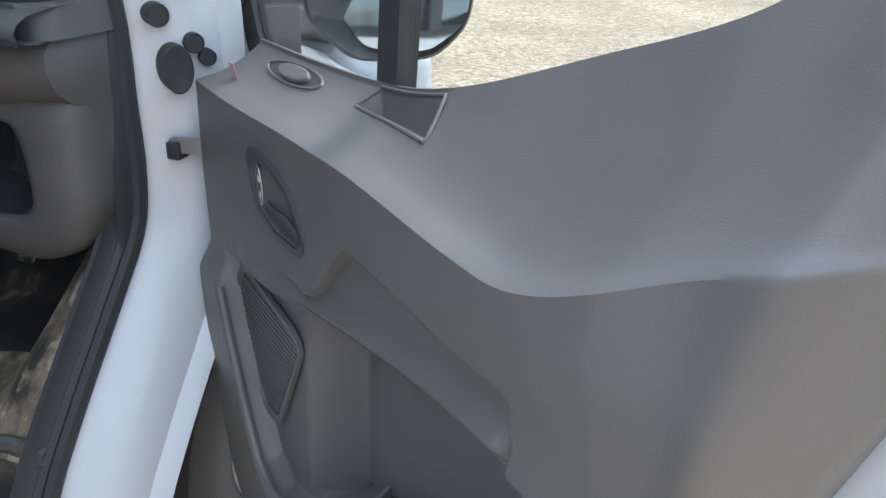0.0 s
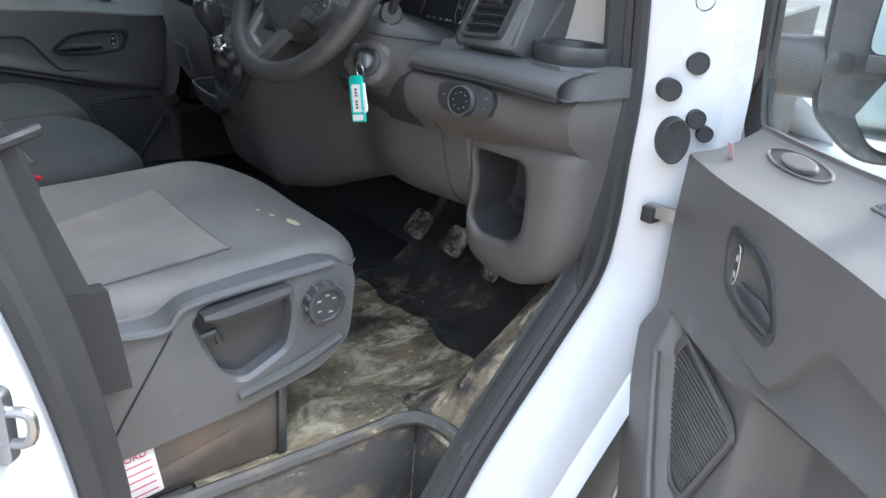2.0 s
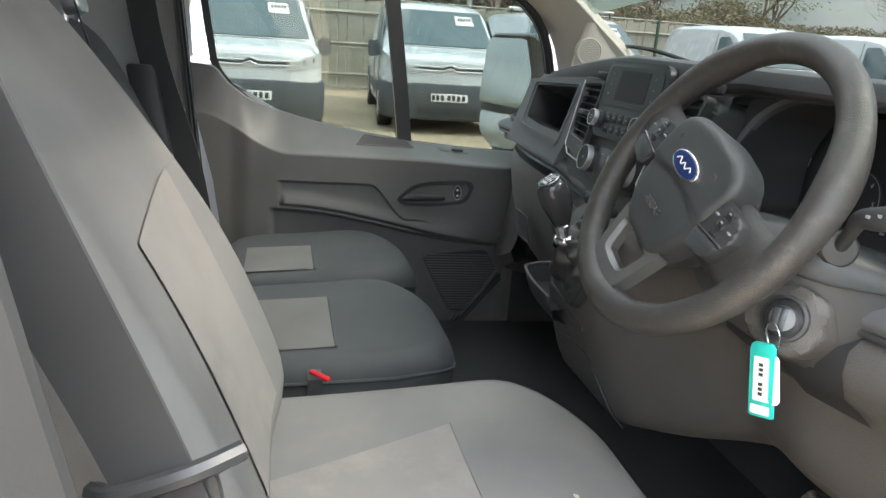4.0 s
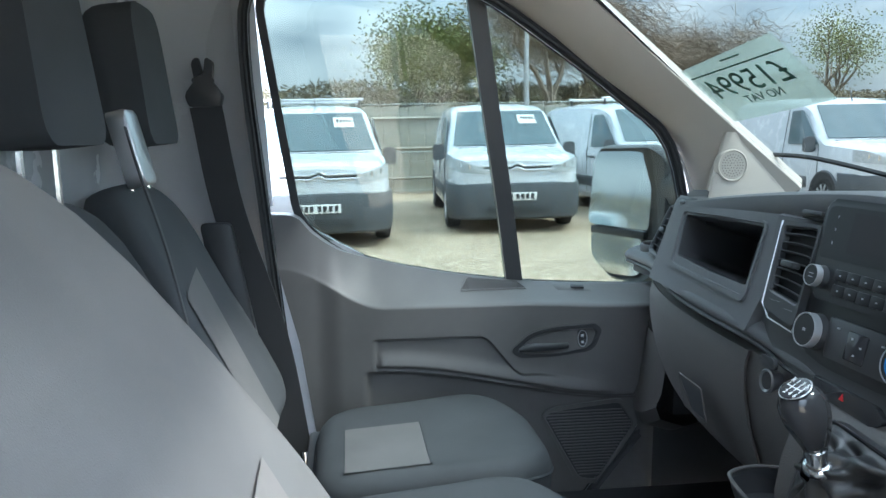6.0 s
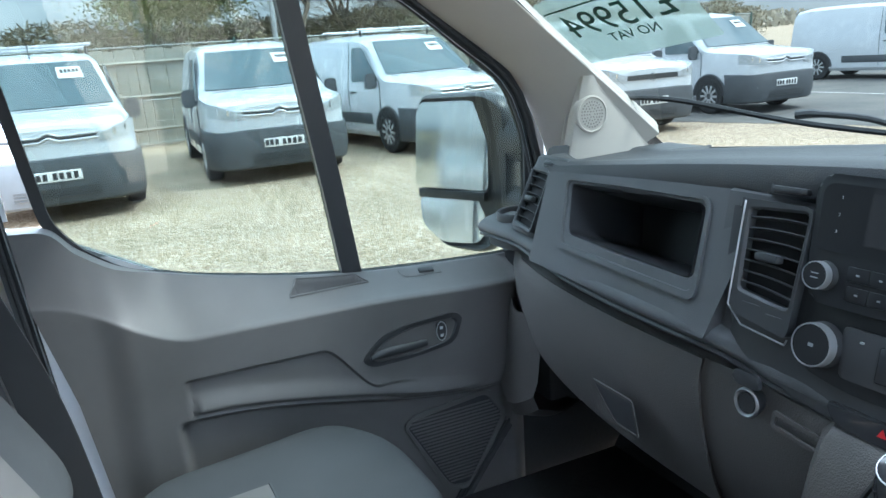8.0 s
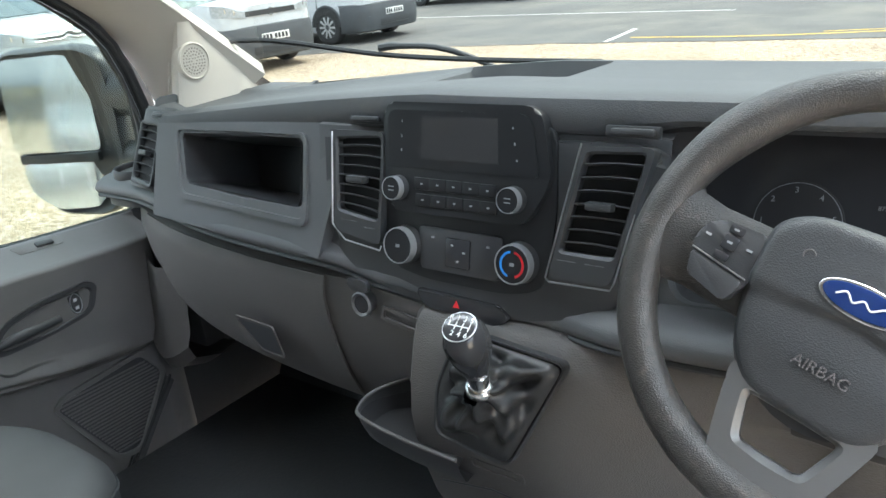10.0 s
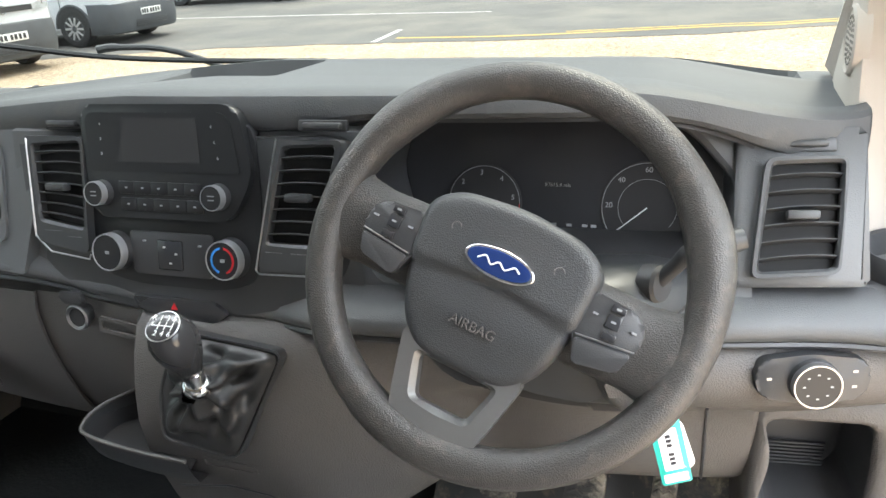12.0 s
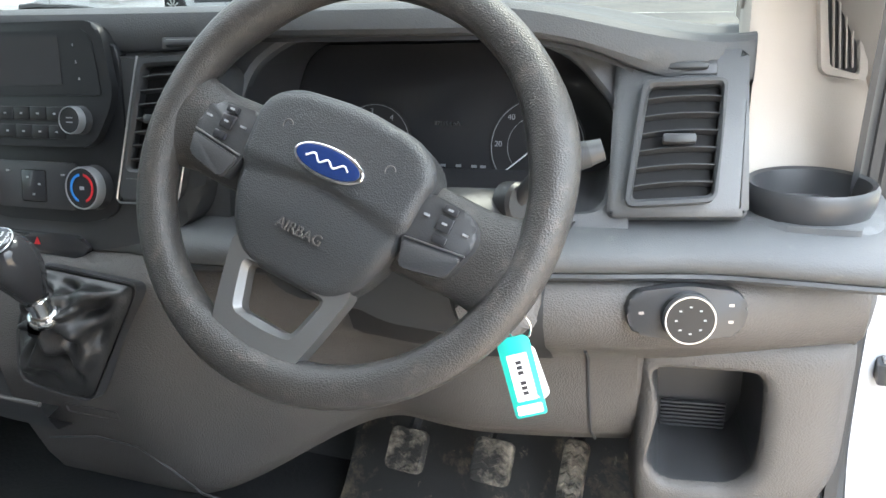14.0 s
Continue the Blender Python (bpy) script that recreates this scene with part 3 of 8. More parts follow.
# wiper lying at the foot of the glass
wiper = thing("wiper", (-0.6, 0.58, 1.45), "black windscreen wiper blade outside the glass", "wiper")
part("blade", tube(spline([(-0.80, 0.46, 1.475), (-0.682, 0.515, 1.468), (-0.50, 0.615, 1.425), (-0.30, 0.665, 1.405), (-0.05, 0.69, 1.395)], 16), 0.0055, 6), M_RUBBER, wiper)
part("arm", tube(spline([(-0.50, 0.622, 1.436), (-0.46, 0.64, 1.437), (-0.36, 0.68, 1.420), (-0.20, 0.74, 1.34)], 12), [0.008] * 4 + [0.006] * 9, 8), M_BLACK, wiper)
for s, nm in ((1, "pillar_trim_driver"), (-1, "pillar_trim_passenger")):
    secs = []
    for a, d in (((0.895, -0.30, 1.90), (0.76, -0.10, 1.90)), ((0.90, -0.133, 1.812), (0.75, 0.044, 1.791)), ((0.90, 0.07, 1.665), (0.75, 0.16, 1.697)), ((0.90, 0.273, 1.517), (0.75, 0.274, 1.604)), ((0.885, 0.33, 1.42), (0.742, 0.40, 1.50)), ((0.88, 0.36, 1.30), (0.742, 0.526, 1.399))):
        a, d = Vector((s * a[0], a[1], a[2])), Vector((s * d[0], d[1], d[2]))
        n = Vector((-s * 0.55, -0.55, -0.55)).normalized()
        b, c = a.lerp(d, 0.22) + n * 0.012, a.lerp(d, 0.75) + n * 0.016
        secs.append([a, b, a.lerp(d, 0.5) + n * 0.018, c, d, d + Vector((s * 0.03, 0.02, 0.02)), a + Vector((s * 0.01, 0.04, 0.03))])
    fine = [spline([q[i] for q in secs], 20) for i in range(7)]
    solo(nm, loft([[fine[i][k] for i in range(7)] for k in range(21)], True, True), M_PILLAR, "beige grey plastic windscreen pillar trim", "pillar trim", kind="structure", sharp=60)

# kick panels and door-side trim below the dash
for s in (1, -1):
    solo("kick_panel_driver" if s > 0 else "kick_panel_passenger", prism([(0.24, 0.64), (0.80, 0.60), (0.80, 1.34), (0.30, 1.25), (0.27, 0.95)], 0.012, axes((s * 0.875 - 0.006, 0, 0), (0, 1, 0), (0, 0, 1)), 0.003), M_FLOOR, "black plastic kick panel beside the footwell", "kick panel", kind="structure")
    foot = []
    for k in range(13):
        z = 1.225 + 0.30 * k / 12
        f = 0.06 * (z - 1.235) / 0.26
        back = min(0.60, 0.36 + (1.545 - z) * 0.85)
        foot.append([(s * 0.884, 0.347 + f, z), (s * 0.80, 0.298 + f, z), (s * 0.765, 0.280 + f, z), (s * 0.752, 0.279 + f, z), (s * 0.746, 0.288 + f, z), (s * 0.7455, max(back - 0.02, 0.30 + f), z), (s * 0.755, max(back, 0.31 + f), z + 0.01), (s * 0.884, max(back, 0.36 + f), z)])
    solo("pillar_foot_driver" if s > 0 else "pillar_foot_passenger", loft(foot, True, True), M_PILLAR, "beige grey plastic pillar foot trim", "pillar trim", kind="structure")
    dv = thing("demister_vent", (s * 0.84, 0.35, 1.36), "slatted side demister vent in beige trim", "air vent", "side demister vents")
    VM = axes((s * 0.835, 0.355, 1.395), (1, s * 0.55, 0), (0, 0.23, 1))
    part("frame", frame_plate(*ringed(rpoly([(-0.026, 0.066), (0.024, 0.074), (0.026, -0.052), (-0.024, -0.042)], 0.010), rpoly([(-0.017, 0.055), (0.015, 0.062), (0.017, -0.045), (-0.014, -0.035)], 0.006)), 0.006, VM, 0.002), M_PILLAR, dv)
    # dark plate on the trim face paints the shade behind the slats
    part("throat_shade", prism([(-0.017, 0.055), (0.015, 0.062), (0.017, -0.045), (-0.014, -0.035)], 0.002, VM), M_DEEP, dv)
    for k in range(4):
        part("slat", xf(bx(-0.0105 + 0.0068 * k, -0.0085 + 0.0068 * k, -0.038, 0.057, 0.002, 0.0045, 0.0006), VM), M_PILLAR, dv)

# holes, plugs and hinge in the driver's door pillar
for x, y, z, r in ((0.943, 0.366, 1.261, 0.016), (0.924, 0.340, 1.221, 0.016), (0.951, 0.377, 1.182, 0.014), (0.940, 0.350, 1.149, 0.022), (0.962, 0.390, 1.161, 0.012), (0.938, 0.359, 1.345, 0.014)):
    pl_ = thing("pillar_plug", (x, y, z), "black rubber plug in the white door pillar", "rubber plug", "plugs in the door pillar")
    part("plug", lathe([(r, -0.03), (r, 0.0005), (r * 0.92, 0.0012), (r * 0.86, 0.0), (0.0005, 0.0)], 22, axes((x + 0.001, y - 0.001, z), (0.60, 0.80, 0), (0, 0, 1)) @ Matrix.Diagonal((1.0, 1.55 if r > 0.02 else 1.0, 1.0, 1.0))), M_RUBBER, pl_)
dc = thing("door_check", (0.873, 0.437, 1.0), "black steel door check strap on the door pillar", "door check")
part("bracket", bx(0.915, 0.936, 0.335, 0.362, 1.020, 1.046, 0.003), M_BLACK, dc)
part("strap", loft([[(x, y + dy, 1.040 + dz) for dy, dz in ((-0.006, -0.010), (0.006, -0.010), (0.006, 0.010), (-0.006, 0.010))] for x, y in ((0.92, 0.345), (0.985, 0.36), (1.04, 0.385))]), M_STEEL, dc)
st_ = thing("striker", (0.94, -0.52, 0.97), "steel door latch striker on the rear door pillar", "door striker")
part("plate", prism(rrect(0.05, 0.075, 0.010), 0.012, axes((0.935, -0.548, 0.99), (-0.75, -0.66, 0), (0, 0, 1)), 0.002), M_STEEL, st_)
part("loop", tube(spline([(0.942, -0.540, 0.975), (0.958, -0.517, 0.977), (0.958, -0.515, 1.003), (0.942, -0.540, 1.005)], 12), 0.005, 8), M_STEEL, st_)
# the rest of this van: bonnet, wings, load body
solo("bonnet", slab(lambda u, v: (-0.72 + 1.44 * u, 0.74 + 0.75 * v, 1.235 - 0.10 * v - 0.22 * v ** 3 + 0.03 * (1 - (2 * u - 1) ** 2)), 12, 10, (0, 0, -0.02)), M_PAINT, "white painted van bonnet", "bonnet", kind="structure")
for s in (1, -1):
    solo("wing_driver" if s > 0 else "wing_passenger", slab(lambda u, v: (s * (0.975 - 0.25 * smooth01((v - 0.6) / 0.4) - 0.10 * u ** 3), 0.475 + 1.0 * u, 0.80 - 0.10 * u + 0.44 * v - 0.22 * u * v), 10, 10, (-s * 0.012, 0, 0)), M_PAINT, "white painted van front wing", "wing", kind="structure")
    solo("load_body_driver" if s > 0 else "load_body_passenger", loft([[(s * x, y, z) for x, z in ((0.95, 0.38), (0.985, 0.46), (1.0, 0.80), (0.995, 1.30), (0.95, 1.90), (0.90, 2.18), (0.80, 2.26), (0.0, 2.30))] for y in ((-0.60 if s > 0 else -0.73), -0.80, -2.5, -4.4, -4.5)], False, False), M_PAINT, "white painted side of the van's load body", "van body", kind="structure")
solo("wall_cab_roof", slab(lambda u, v: (-0.95 + 1.9 * u, -0.75 - 0.22 * v, 1.98 + 0.30 * v), 6, 3, (0, 0, 0.02)), M_PAINT, "white painted step up to the load body roof", "roof", kind="structure")
solo("wall_load_rear", bx(-0.97, 0.97, -4.53, -4.48, 0.40, 2.27, 0.02), M_PAINT, "plain white rear end of the load body", "van body", kind="structure")
solo("wall_nose", bx(-0.93, 0.93, 1.36, 1.46, 0.45, 0.99, 0.04, 3), M_PAINT, "plain white nose of the van", "van body", kind="structure")


# ---- dashboard ----
def bow(x):
    return 0.11 * (abs(x) / 0.75) ** 3


def sag(x):
    if x < 0:
        return min(0.064, 0.058 * (-x / 0.6) ** 1.3)
    return 0.012 * x / 0.7 + 0.036 * smooth01((x - 0.52) / 0.22)


def lip(x):
    """How far back the pad's front edge stands."""
    k = min(1.0, max(0.0, (abs(x) - 0.715) / 0.044))
    return 0.130 + 0.012 * smooth01(abs(x) / 0.32) + bow(x) * 0.95 + 0.020 * (1 - math.sqrt(1 - k * k))


def strip(x0, x1, prof, n=30):
    """A surface along x: prof(x) gives the y, z points of its section."""
    return loft([[(x, y, z) for y, z in prof(x)] for x in [x0 + (x1 - x0) * k / n for k in range(n + 1)]], False, False)


dash = thing("dashboard", (0, 0.3, 0.88), "dark grey moulded plastic van dashboard", "dashboard")


def hood(x):
    return smooth01((x - 0.20) / 0.10) * smooth01((0.70 - x) / 0.10)


def top_prof(x):
    o, s, h = bow(x), sag(x), hood(x)
    mid = 0.032 * smooth01((x + 0.165) / 0.012) * smooth01((0.072 - x) / 0.012)      # open tray over the radio
    far = 0.036 * smooth01((x + 0.66) / 0.03) * smooth01((-0.36 - x) / 0.03) + 0.036 * smooth01((x - 0.50) / 0.03) * smooth01((0.72 - x) / 0.03)
    f = lip(x)
    g = max(0.30, f + 0.06)
    return [(f + 0.040, 1.402 - s + 0.016 * h), (f + 0.012, 1.403 - s + 0.015 * h), (f + 0.003, 1.408 - s + 0.013 * h), (f - 0.001, 1.418 - s + 0.008 * h), (f, 1.434 - s), (f + 0.004, 1.443 - s), (f + 0.014, 1.4475 - s), (f + 0.045, 1.447 - s),
            (g + 0.012, 1.434 - s), (g + 0.022, 1.433 - s - mid), (0.452, 1.430 - s * 0.9 - mid), (0.460, 1.4315 - s * 0.85), (0.475, 1.430 - s * 0.8), (0.485, 1.429 - s * 0.8 - far), (0.56, 1.416 - s * 0.6 - far), (0.572, 1.413 - s * 0.6), (0.63, 1.395 - s * 0.5), (0.72, 1.34), (0.80, 1.27)]


part("top_pad", strip(-0.758, 0.758, top_prof, 140), M_DASHDIM, dash, sharp=30)
part("pad_seam", strip(-0.755, 0.755, lambda x: [(lip(x) + 0.045, 1.406 - sag(x) + 0.015 * hood(x)), (lip(x) + 0.014, 1.4035 - sag(x) + 0.015 * hood(x)), (lip(x) + 0.012, 1.399 - sag(x) + 0.015 * hood(x)), (lip(x) + 0.045, 1.397 - sag(x) + 0.015 * hood(x))], 60), M_BLACK, dash)


def fascia_prof(x):
    o = bow(x)
    return [(0.195 + o, 1.405 - sag(x)), (0.178 + o, 1.362 - sag(x) * 0.6), (0.135 + o, 1.28), (0.112 + o, 1.235)]


part("fascia_end", strip(-0.756, -0.60, fascia_prof, 14), M_DASH, dash)
part("fascia_end", strip(0.642, 0.756, fascia_prof, 14), M_DASH, dash)
part("fascia_bridge", strip(-0.185, 0.275, lambda x: [(y - 0.014 * smooth01((-0.08 - x) / 0.06), z) for y, z in ((0.18, 1.412), (0.146, 1.402), (0.138, 1.36), (0.126, 1.30), (0.114, 1.235))], 24), M_DASH, dash)
for s in (1, -1):
    edge_ = top_prof(0.757)[3:12]
    low_ = fascia_prof(0.757)
    part("fascia_flank", loft([[(s * 0.757, y, z) for y, z in edge_], [(s * 0.757, max(y + 0.03, 0.30), 1.23) for y, z in edge_]], False, False), M_DASH, dash)
    part("fascia_flank", loft([[(s * 0.7565, y, z) for y, z in low_], [(s * 0.7565, 0.46, z) for y, z in low_]], False, False), M_DASH, dash)
# the long ledge under the fascia
def lbow(x):
    return bow(min(abs(x), 0.60) + 0.10 * smooth01((abs(x) - 0.56) / 0.2))


def ledge_dz(x):
    return 0.018 * smooth01((-0.06 - x) / 0.14) - 0.012 * smooth01((x + 0.06) / 0.10) * smooth01((0.26 - x) / 0.12)


def ledge_in(x):
    return 0.024 * smooth01((-0.08 - x) / 0.12) + 0.030 * smooth01((x + 0.20) / 0.10) * smooth01((0.26 - x) / 0.10)


part("ledge", strip(-0.875, 0.885, lambda x: [(y + lbow(x) + ledge_in(x) * k, z + ledge_dz(x)) for y, z, k in ((0.15, 1.244, 0.3), (0.112, 1.243, 0.6), (0.078, 1.238, 1), (0.062, 1.230, 1), (0.056, 1.221, 1), (0.060, 1.211, 1), (0.075, 1.206, 1), (0.1, 1.205, 1))], 120), M_DASH, dash, sharp=85)
part("ledge_line", tube([(x, 0.0605 + lbow(x) + ledge_in(x), 1.2075 + ledge_dz(x)) for x in [-0.87 + 1.75 * k / 80 for k in range(81)]], 0.0035, 6), M_BLACK, dash)


# fascia of the passenger side, with its open shelf
PF = axes((-0.36, 0.128, 1.33), (1, -0.08, 0), (0, 0.35, 1))
a_, b_ = ringed(rpoly([(-0.245, 0.052), (0.0, 0.068), (0.225, 0.080), (0.192, -0.100), (-0.235, -0.100)], 0.004), rpoly([(-0.165, 0.040), (0.132, 0.052), (0.145, -0.038), (-0.138, -0.035)], 0.012))
shelf = part("shelf_frame", frame_plate(a_, b_, 0.016, PF @ Matrix.Translation((0, 0, -0.016)), 0.005), M_DASH, dash)
a2, b2 = ringed(rpoly([(-0.193, 0.050), (0.147, 0.062), (0.165, -0.064), (-0.160, -0.060)], 0.018), rpoly([(-0.177, 0.045), (0.140, 0.057), (0.155, -0.054), (-0.148, -0.052)], 0.014))
part("shelf_rim", frame_plate(a2, b2, 0.004, PF, 0.002), M_DASH, shelf)
sb = [[(p[0], p[1], 0) for p in b_], [(p[0] * 0.97, p[1] * 0.95, -0.14) for p in b_]]
sbm = loft(sb, True, False)
sbm.verts.ensure_lookup_table()
sbm.faces.new(sbm.verts[len(b_):])
# inside set darker than the fascia round it
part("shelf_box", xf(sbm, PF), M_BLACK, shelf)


# Flat near-black that paints the shaded depth of the dash vents
M_PIT = mat("vent_shade_black", (0.010, 0.010, 0.011), 0.8)
M_SLAT = mat("vent_slat_plastic", (0.036, 0.037, 0.040), 0.6, grain=0.15, gscale=800)


def vent(name, m, out4, in4, nslat, mats, tab=True, foot=0.0, curve=0.0):
    """An air vent: bezel, a near-black plate for the shade behind the slats, slats and a thumb tab, on the plane m."""
    v = part(name, frame_plate(*ringed(rpoly(out4, 0.010), rpoly(in4, 0.006), 48), 0.014, m, 0.003), mats[0], dash)
    part("throat_shade", prism(in4, 0.002, m, z0=0.0006), M_PIT, v)
    (x0, y0), (x1, y1), (x2, y2), (x3, y3) = in4      # tl, tr, br, bl
    for k in range(nslat):
        t = (k + 0.75) / (nslat + 0.5)
        yl, yr = y0 + (y3 + foot - y0) * t, y1 + (y2 + foot - y1) * t
        xl, xr = x0 + (x3 - x0) * t, x1 + (x2 - x1) * t
        secs = []
        for j in range(7):
            s = j / 6
            x, y = xl + (xr - xl) * s, yl + (yr - yl) * s + curve * 4 * s * (1 - s)
            secs.append([(x, y - 0.0009, 0.0108), (x, y - 0.0002, 0.0122), (x, y + 0.0009, 0.0118), (x, y - 0.0004, 0.0028), (x, y - 0.0026, 0.0028)])
        part("slat", xf(loft(secs), m), mats[1], v)
    if tab:
        cx, cy = (x0 + x1 + x2 + x3) / 4, (y0 + y2) / 2 + foot / 2
        part("thumb_tab", xf(bx(cx - 0.014, cx + 0.014, cy - 0.0042, cy + 0.0042, 0.008, 0.021, 0.002), m), M_STACK, v)
    return v


# right and left end vents
for s in (1, -1):
    EV = axes((s * 0.70, 0.197, 1.305), (1, s * 0.12, 0), (0, 0.5, 1))
    o4 = [(-0.034, 0.062), (0.038, 0.064), (0.030, -0.046), (-0.047, -0.052)]
    i4 = [(-0.028, 0.0565), (0.033, 0.0585), (0.026, -0.040), (-0.041, -0.0455)]
    if s < 0:
        o4 = [(-b[0], b[1]) for b in (o4[1], o4[0], o4[3], o4[2])]
        i4 = [(-b[0], b[1]) for b in (i4[1], i4[0], i4[3], i4[2])]
    base = [(-0.058, 0.093), (0.056, 0.093), (0.058, -0.056), (-0.062, -0.060)]
    part("vent_panel", prism(rpoly([(s * a, b) for a, b in base], 0.006), 0.090, EV, 0.008, z0=-0.089), M_DASH, dash, sharp=85)
    vent("end_vent", EV, o4, i4, 6, (M_STACK, M_SLAT), curve=0.002)
    sl = part("vent_slider", xf(bx(-0.026, 0.030, 0.070, 0.084, -0.002, 0.003, 0.002), EV), M_BLACK, dash)
    part("slider_knob", xf(bx(-0.014, 0.022, 0.0735, 0.0805, 0.002, 0.010, 0.003), EV), M_STACK, sl)

# centre stack
ST = axes((0.05, 0.095, 1.30), (1, 0, 0), (0, 0.22, 1))
body = rpoly([(-0.222, 0.102), (0.205, 0.106), (0.228, 0.094), (0.208, -0.040), (0.170, -0.072), (0.08, -0.095), (-0.01, -0.099), (-0.10, -0.092), (-0.172, -0.070), (-0.214, -0.028)], [0.01, 0.01, 0.01, 0.03, 0.03, 0.05, 0.05, 0.05, 0.04, 0.03])
part("stack_body", prism(body, 0.045, ST, 0.014, z0=-0.056), M_STACK, dash)
inner = rpoly([(-0.105, 0.120), (0.112, 0.120), (0.118, 0.03), (0.108, -0.055), (0.06, -0.066), (-0.05, -0.066), (-0.108, -0.055), (-0.118, 0.0)], 0.02)
part("stack_face", prism(inner, 0.006, ST, 0.002, z0=-0.014), M_RADIO, dash)
vent("centre_vent", ST @ Matrix.Translation((0, 0, -0.011)), [(-0.194, 0.098), (-0.110, 0.103), (-0.113, -0.034), (-0.190, -0.022)], [(-0.187, 0.092), (-0.116, 0.096), (-0.119, -0.004), (-0.183, 0.004)], 7, (M_STACK, M_SLAT), curve=0.0015)
vent("centre_vent", ST @ Matrix.Translation((0, 0, -0.011)), [(0.146, 0.101), (0.222, 0.104), (0.186, -0.034), (0.117, -0.036)], [(0.152, 0.094), (0.212, 0.097), (0.187, -0.006), (0.129, -0.006)], 7, (M_STACK, M_SLAT), curve=0.0015)
for pts in ([(-0.196, 0.1), (-0.194, -0.016), (-0.172, -0.034), (-0.114, -0.040), (-0.112, -0.034)], [(0.145, 0.104), (0.114, -0.036), (0.118, -0.040), (0.186, -0.038), (0.190, -0.030), (0.205, 0.04)]):
    part("vent_trim", xf(tube([(a, b, 0.002) for a, b in pts], 0.0011, 6), ST), M_SATIN, dash)
for x0, x1, y in ((-0.182, -0.148, -0.013), (-0.146, -0.118, -0.019), (0.123, 0.152, -0.020), (0.154, 0.183, -0.020)):
    bt = part("vent_button", xf(bx(x0, x1, y - 0.009, y + 0.007, -0.012, 0.0025, 0.002), ST), M_BLACK, dash)
    part("button_line", xf(bx(x0 + 0.004, x1 - 0.004, y + 0.0045, y + 0.0051, 0.002, 0.0030, 0), ST), M_DIMINK, bt)
    part("button_mark", xf(bx((x0 + x1) / 2 - 0.0018, (x0 + x1) / 2 + 0.0018, y - 0.003, y - 0.001, 0.002, 0.0029, 0), ST), M_DIMINK, bt)
for x in (-0.150, 0.192):
    sl = part("vent_slider", xf(bx(x - 0.030, x + 0.026, 0.111, 0.123, -0.020, -0.013, 0.002), ST), M_BLACK, dash)
    part("slider_knob", xf(bx(x - 0.022, x + 0.022, 0.1135, 0.1205, -0.015, -0.005, 0.003), ST), M_STACK, sl)

# radio
radio = thing("radio", (0.05, 0.11, 1.36), "black radio head unit with a small dark screen", "radio")
ro = rpoly([(-0.114, 0.139), (0.098, 0.139), (0.113, 0.070), (0.108, 0.052), (0.086, 0.014), (-0.100, 0.012), (-0.107, 0.05)], [0.020, 0.022, 0.02, 0.02, 0.018, 0.018, 0.02], 9)
part("case", prism(ro, 0.034, ST, 0.0035, z0=-0.033), M_RADIO, radio)
RF = ST @ Matrix.Translation((0, 0, 0.0012))
part("face", prism(rpoly([(-0.105, 0.130), (0.088, 0.130), (0.100, 0.066), (-0.101, 0.064)], [0.014, 0.016, 0.006, 0.006], 9), 0.001, RF), M_RADIO, radio, "glossy black face")
part("screen", prism(rpoly([(-0.054, 0.124), (0.047, 0.124), (0.051, 0.076), (-0.054, 0.075)], 0.002), 0.0006, RF @ Matrix.Translation((0, 0, 0.001))), M_DEEP, radio, "dark unlit display")
for i, ch in enumerate("123"):
    text("preset_mark", ch, 0.0045, RF @ Matrix.Translation((-0.083, 0.117 - 0.0165 * i, 0.0012)), M_DIMINK, radio)
for i, ch in enumerate("456"):
    text("preset_mark", ch, 0.0045, RF @ Matrix.Translation((0.066 + 0.0035 * i, 0.115 - 0.0165 * i, 0.0012)), M_DIMINK, radio)


def knob(name, m, r, h, parent, ring=M_KNOB, face=M_RADIO):
    k = part(name, lathe([(r * 1.04, 0), (r, h * 0.15), (r * 0.985, h * 0.50)], 28, m), M_BLACK, parent)
    part("knob_ring", lathe([(r * 0.985, h * 0.50), (r * 0.975, h * 0.90), (r * 0.95, h), (r * 0.905, h), (r * 0.895, h * 0.93)], 28, m), ring, k, "satin silver ring")
    part("knob_face", lathe([(r * 0.896, h * 0.80), (r * 0.896, h * 0.95), (0.0005, h * 0.955)], 24, m), face, k, "black face")
    return k


for x, y in ((-0.086, 0.040), (0.072, 0.041)):
    k = knob("radio_knob", RF @ Matrix.Translation((x, y, 0)), 0.0142, 0.016, radio)
    for j in (-1, 1):
        part("knob_mark", xf(bx(x - 0.004, x + 0.004, y + j * 0.0022 - 0.0006, y + j * 0.0022 + 0.0006, 0.0153, 0.0156, 0), RF), M_DIMINK, k)
for row, y in enumerate((0.047, 0.0285)):
    for j in range(5):
        x = -0.052 + 0.0225 * j + 0.002 * row
        bt = part("radio_button", xf(bx(x - 0.0110, x + 0.0110, y - 0.0070, y + 0.0070, -0.001, 0.0012, 0.0008), RF), M_RADIO, radio)
        part("button_mark", xf(bx(x - 0.0017, x + 0.0017, y - 0.0009, y + 0.0009, 0.0010, 0.0015, 0), RF), M_DIMINK, bt)

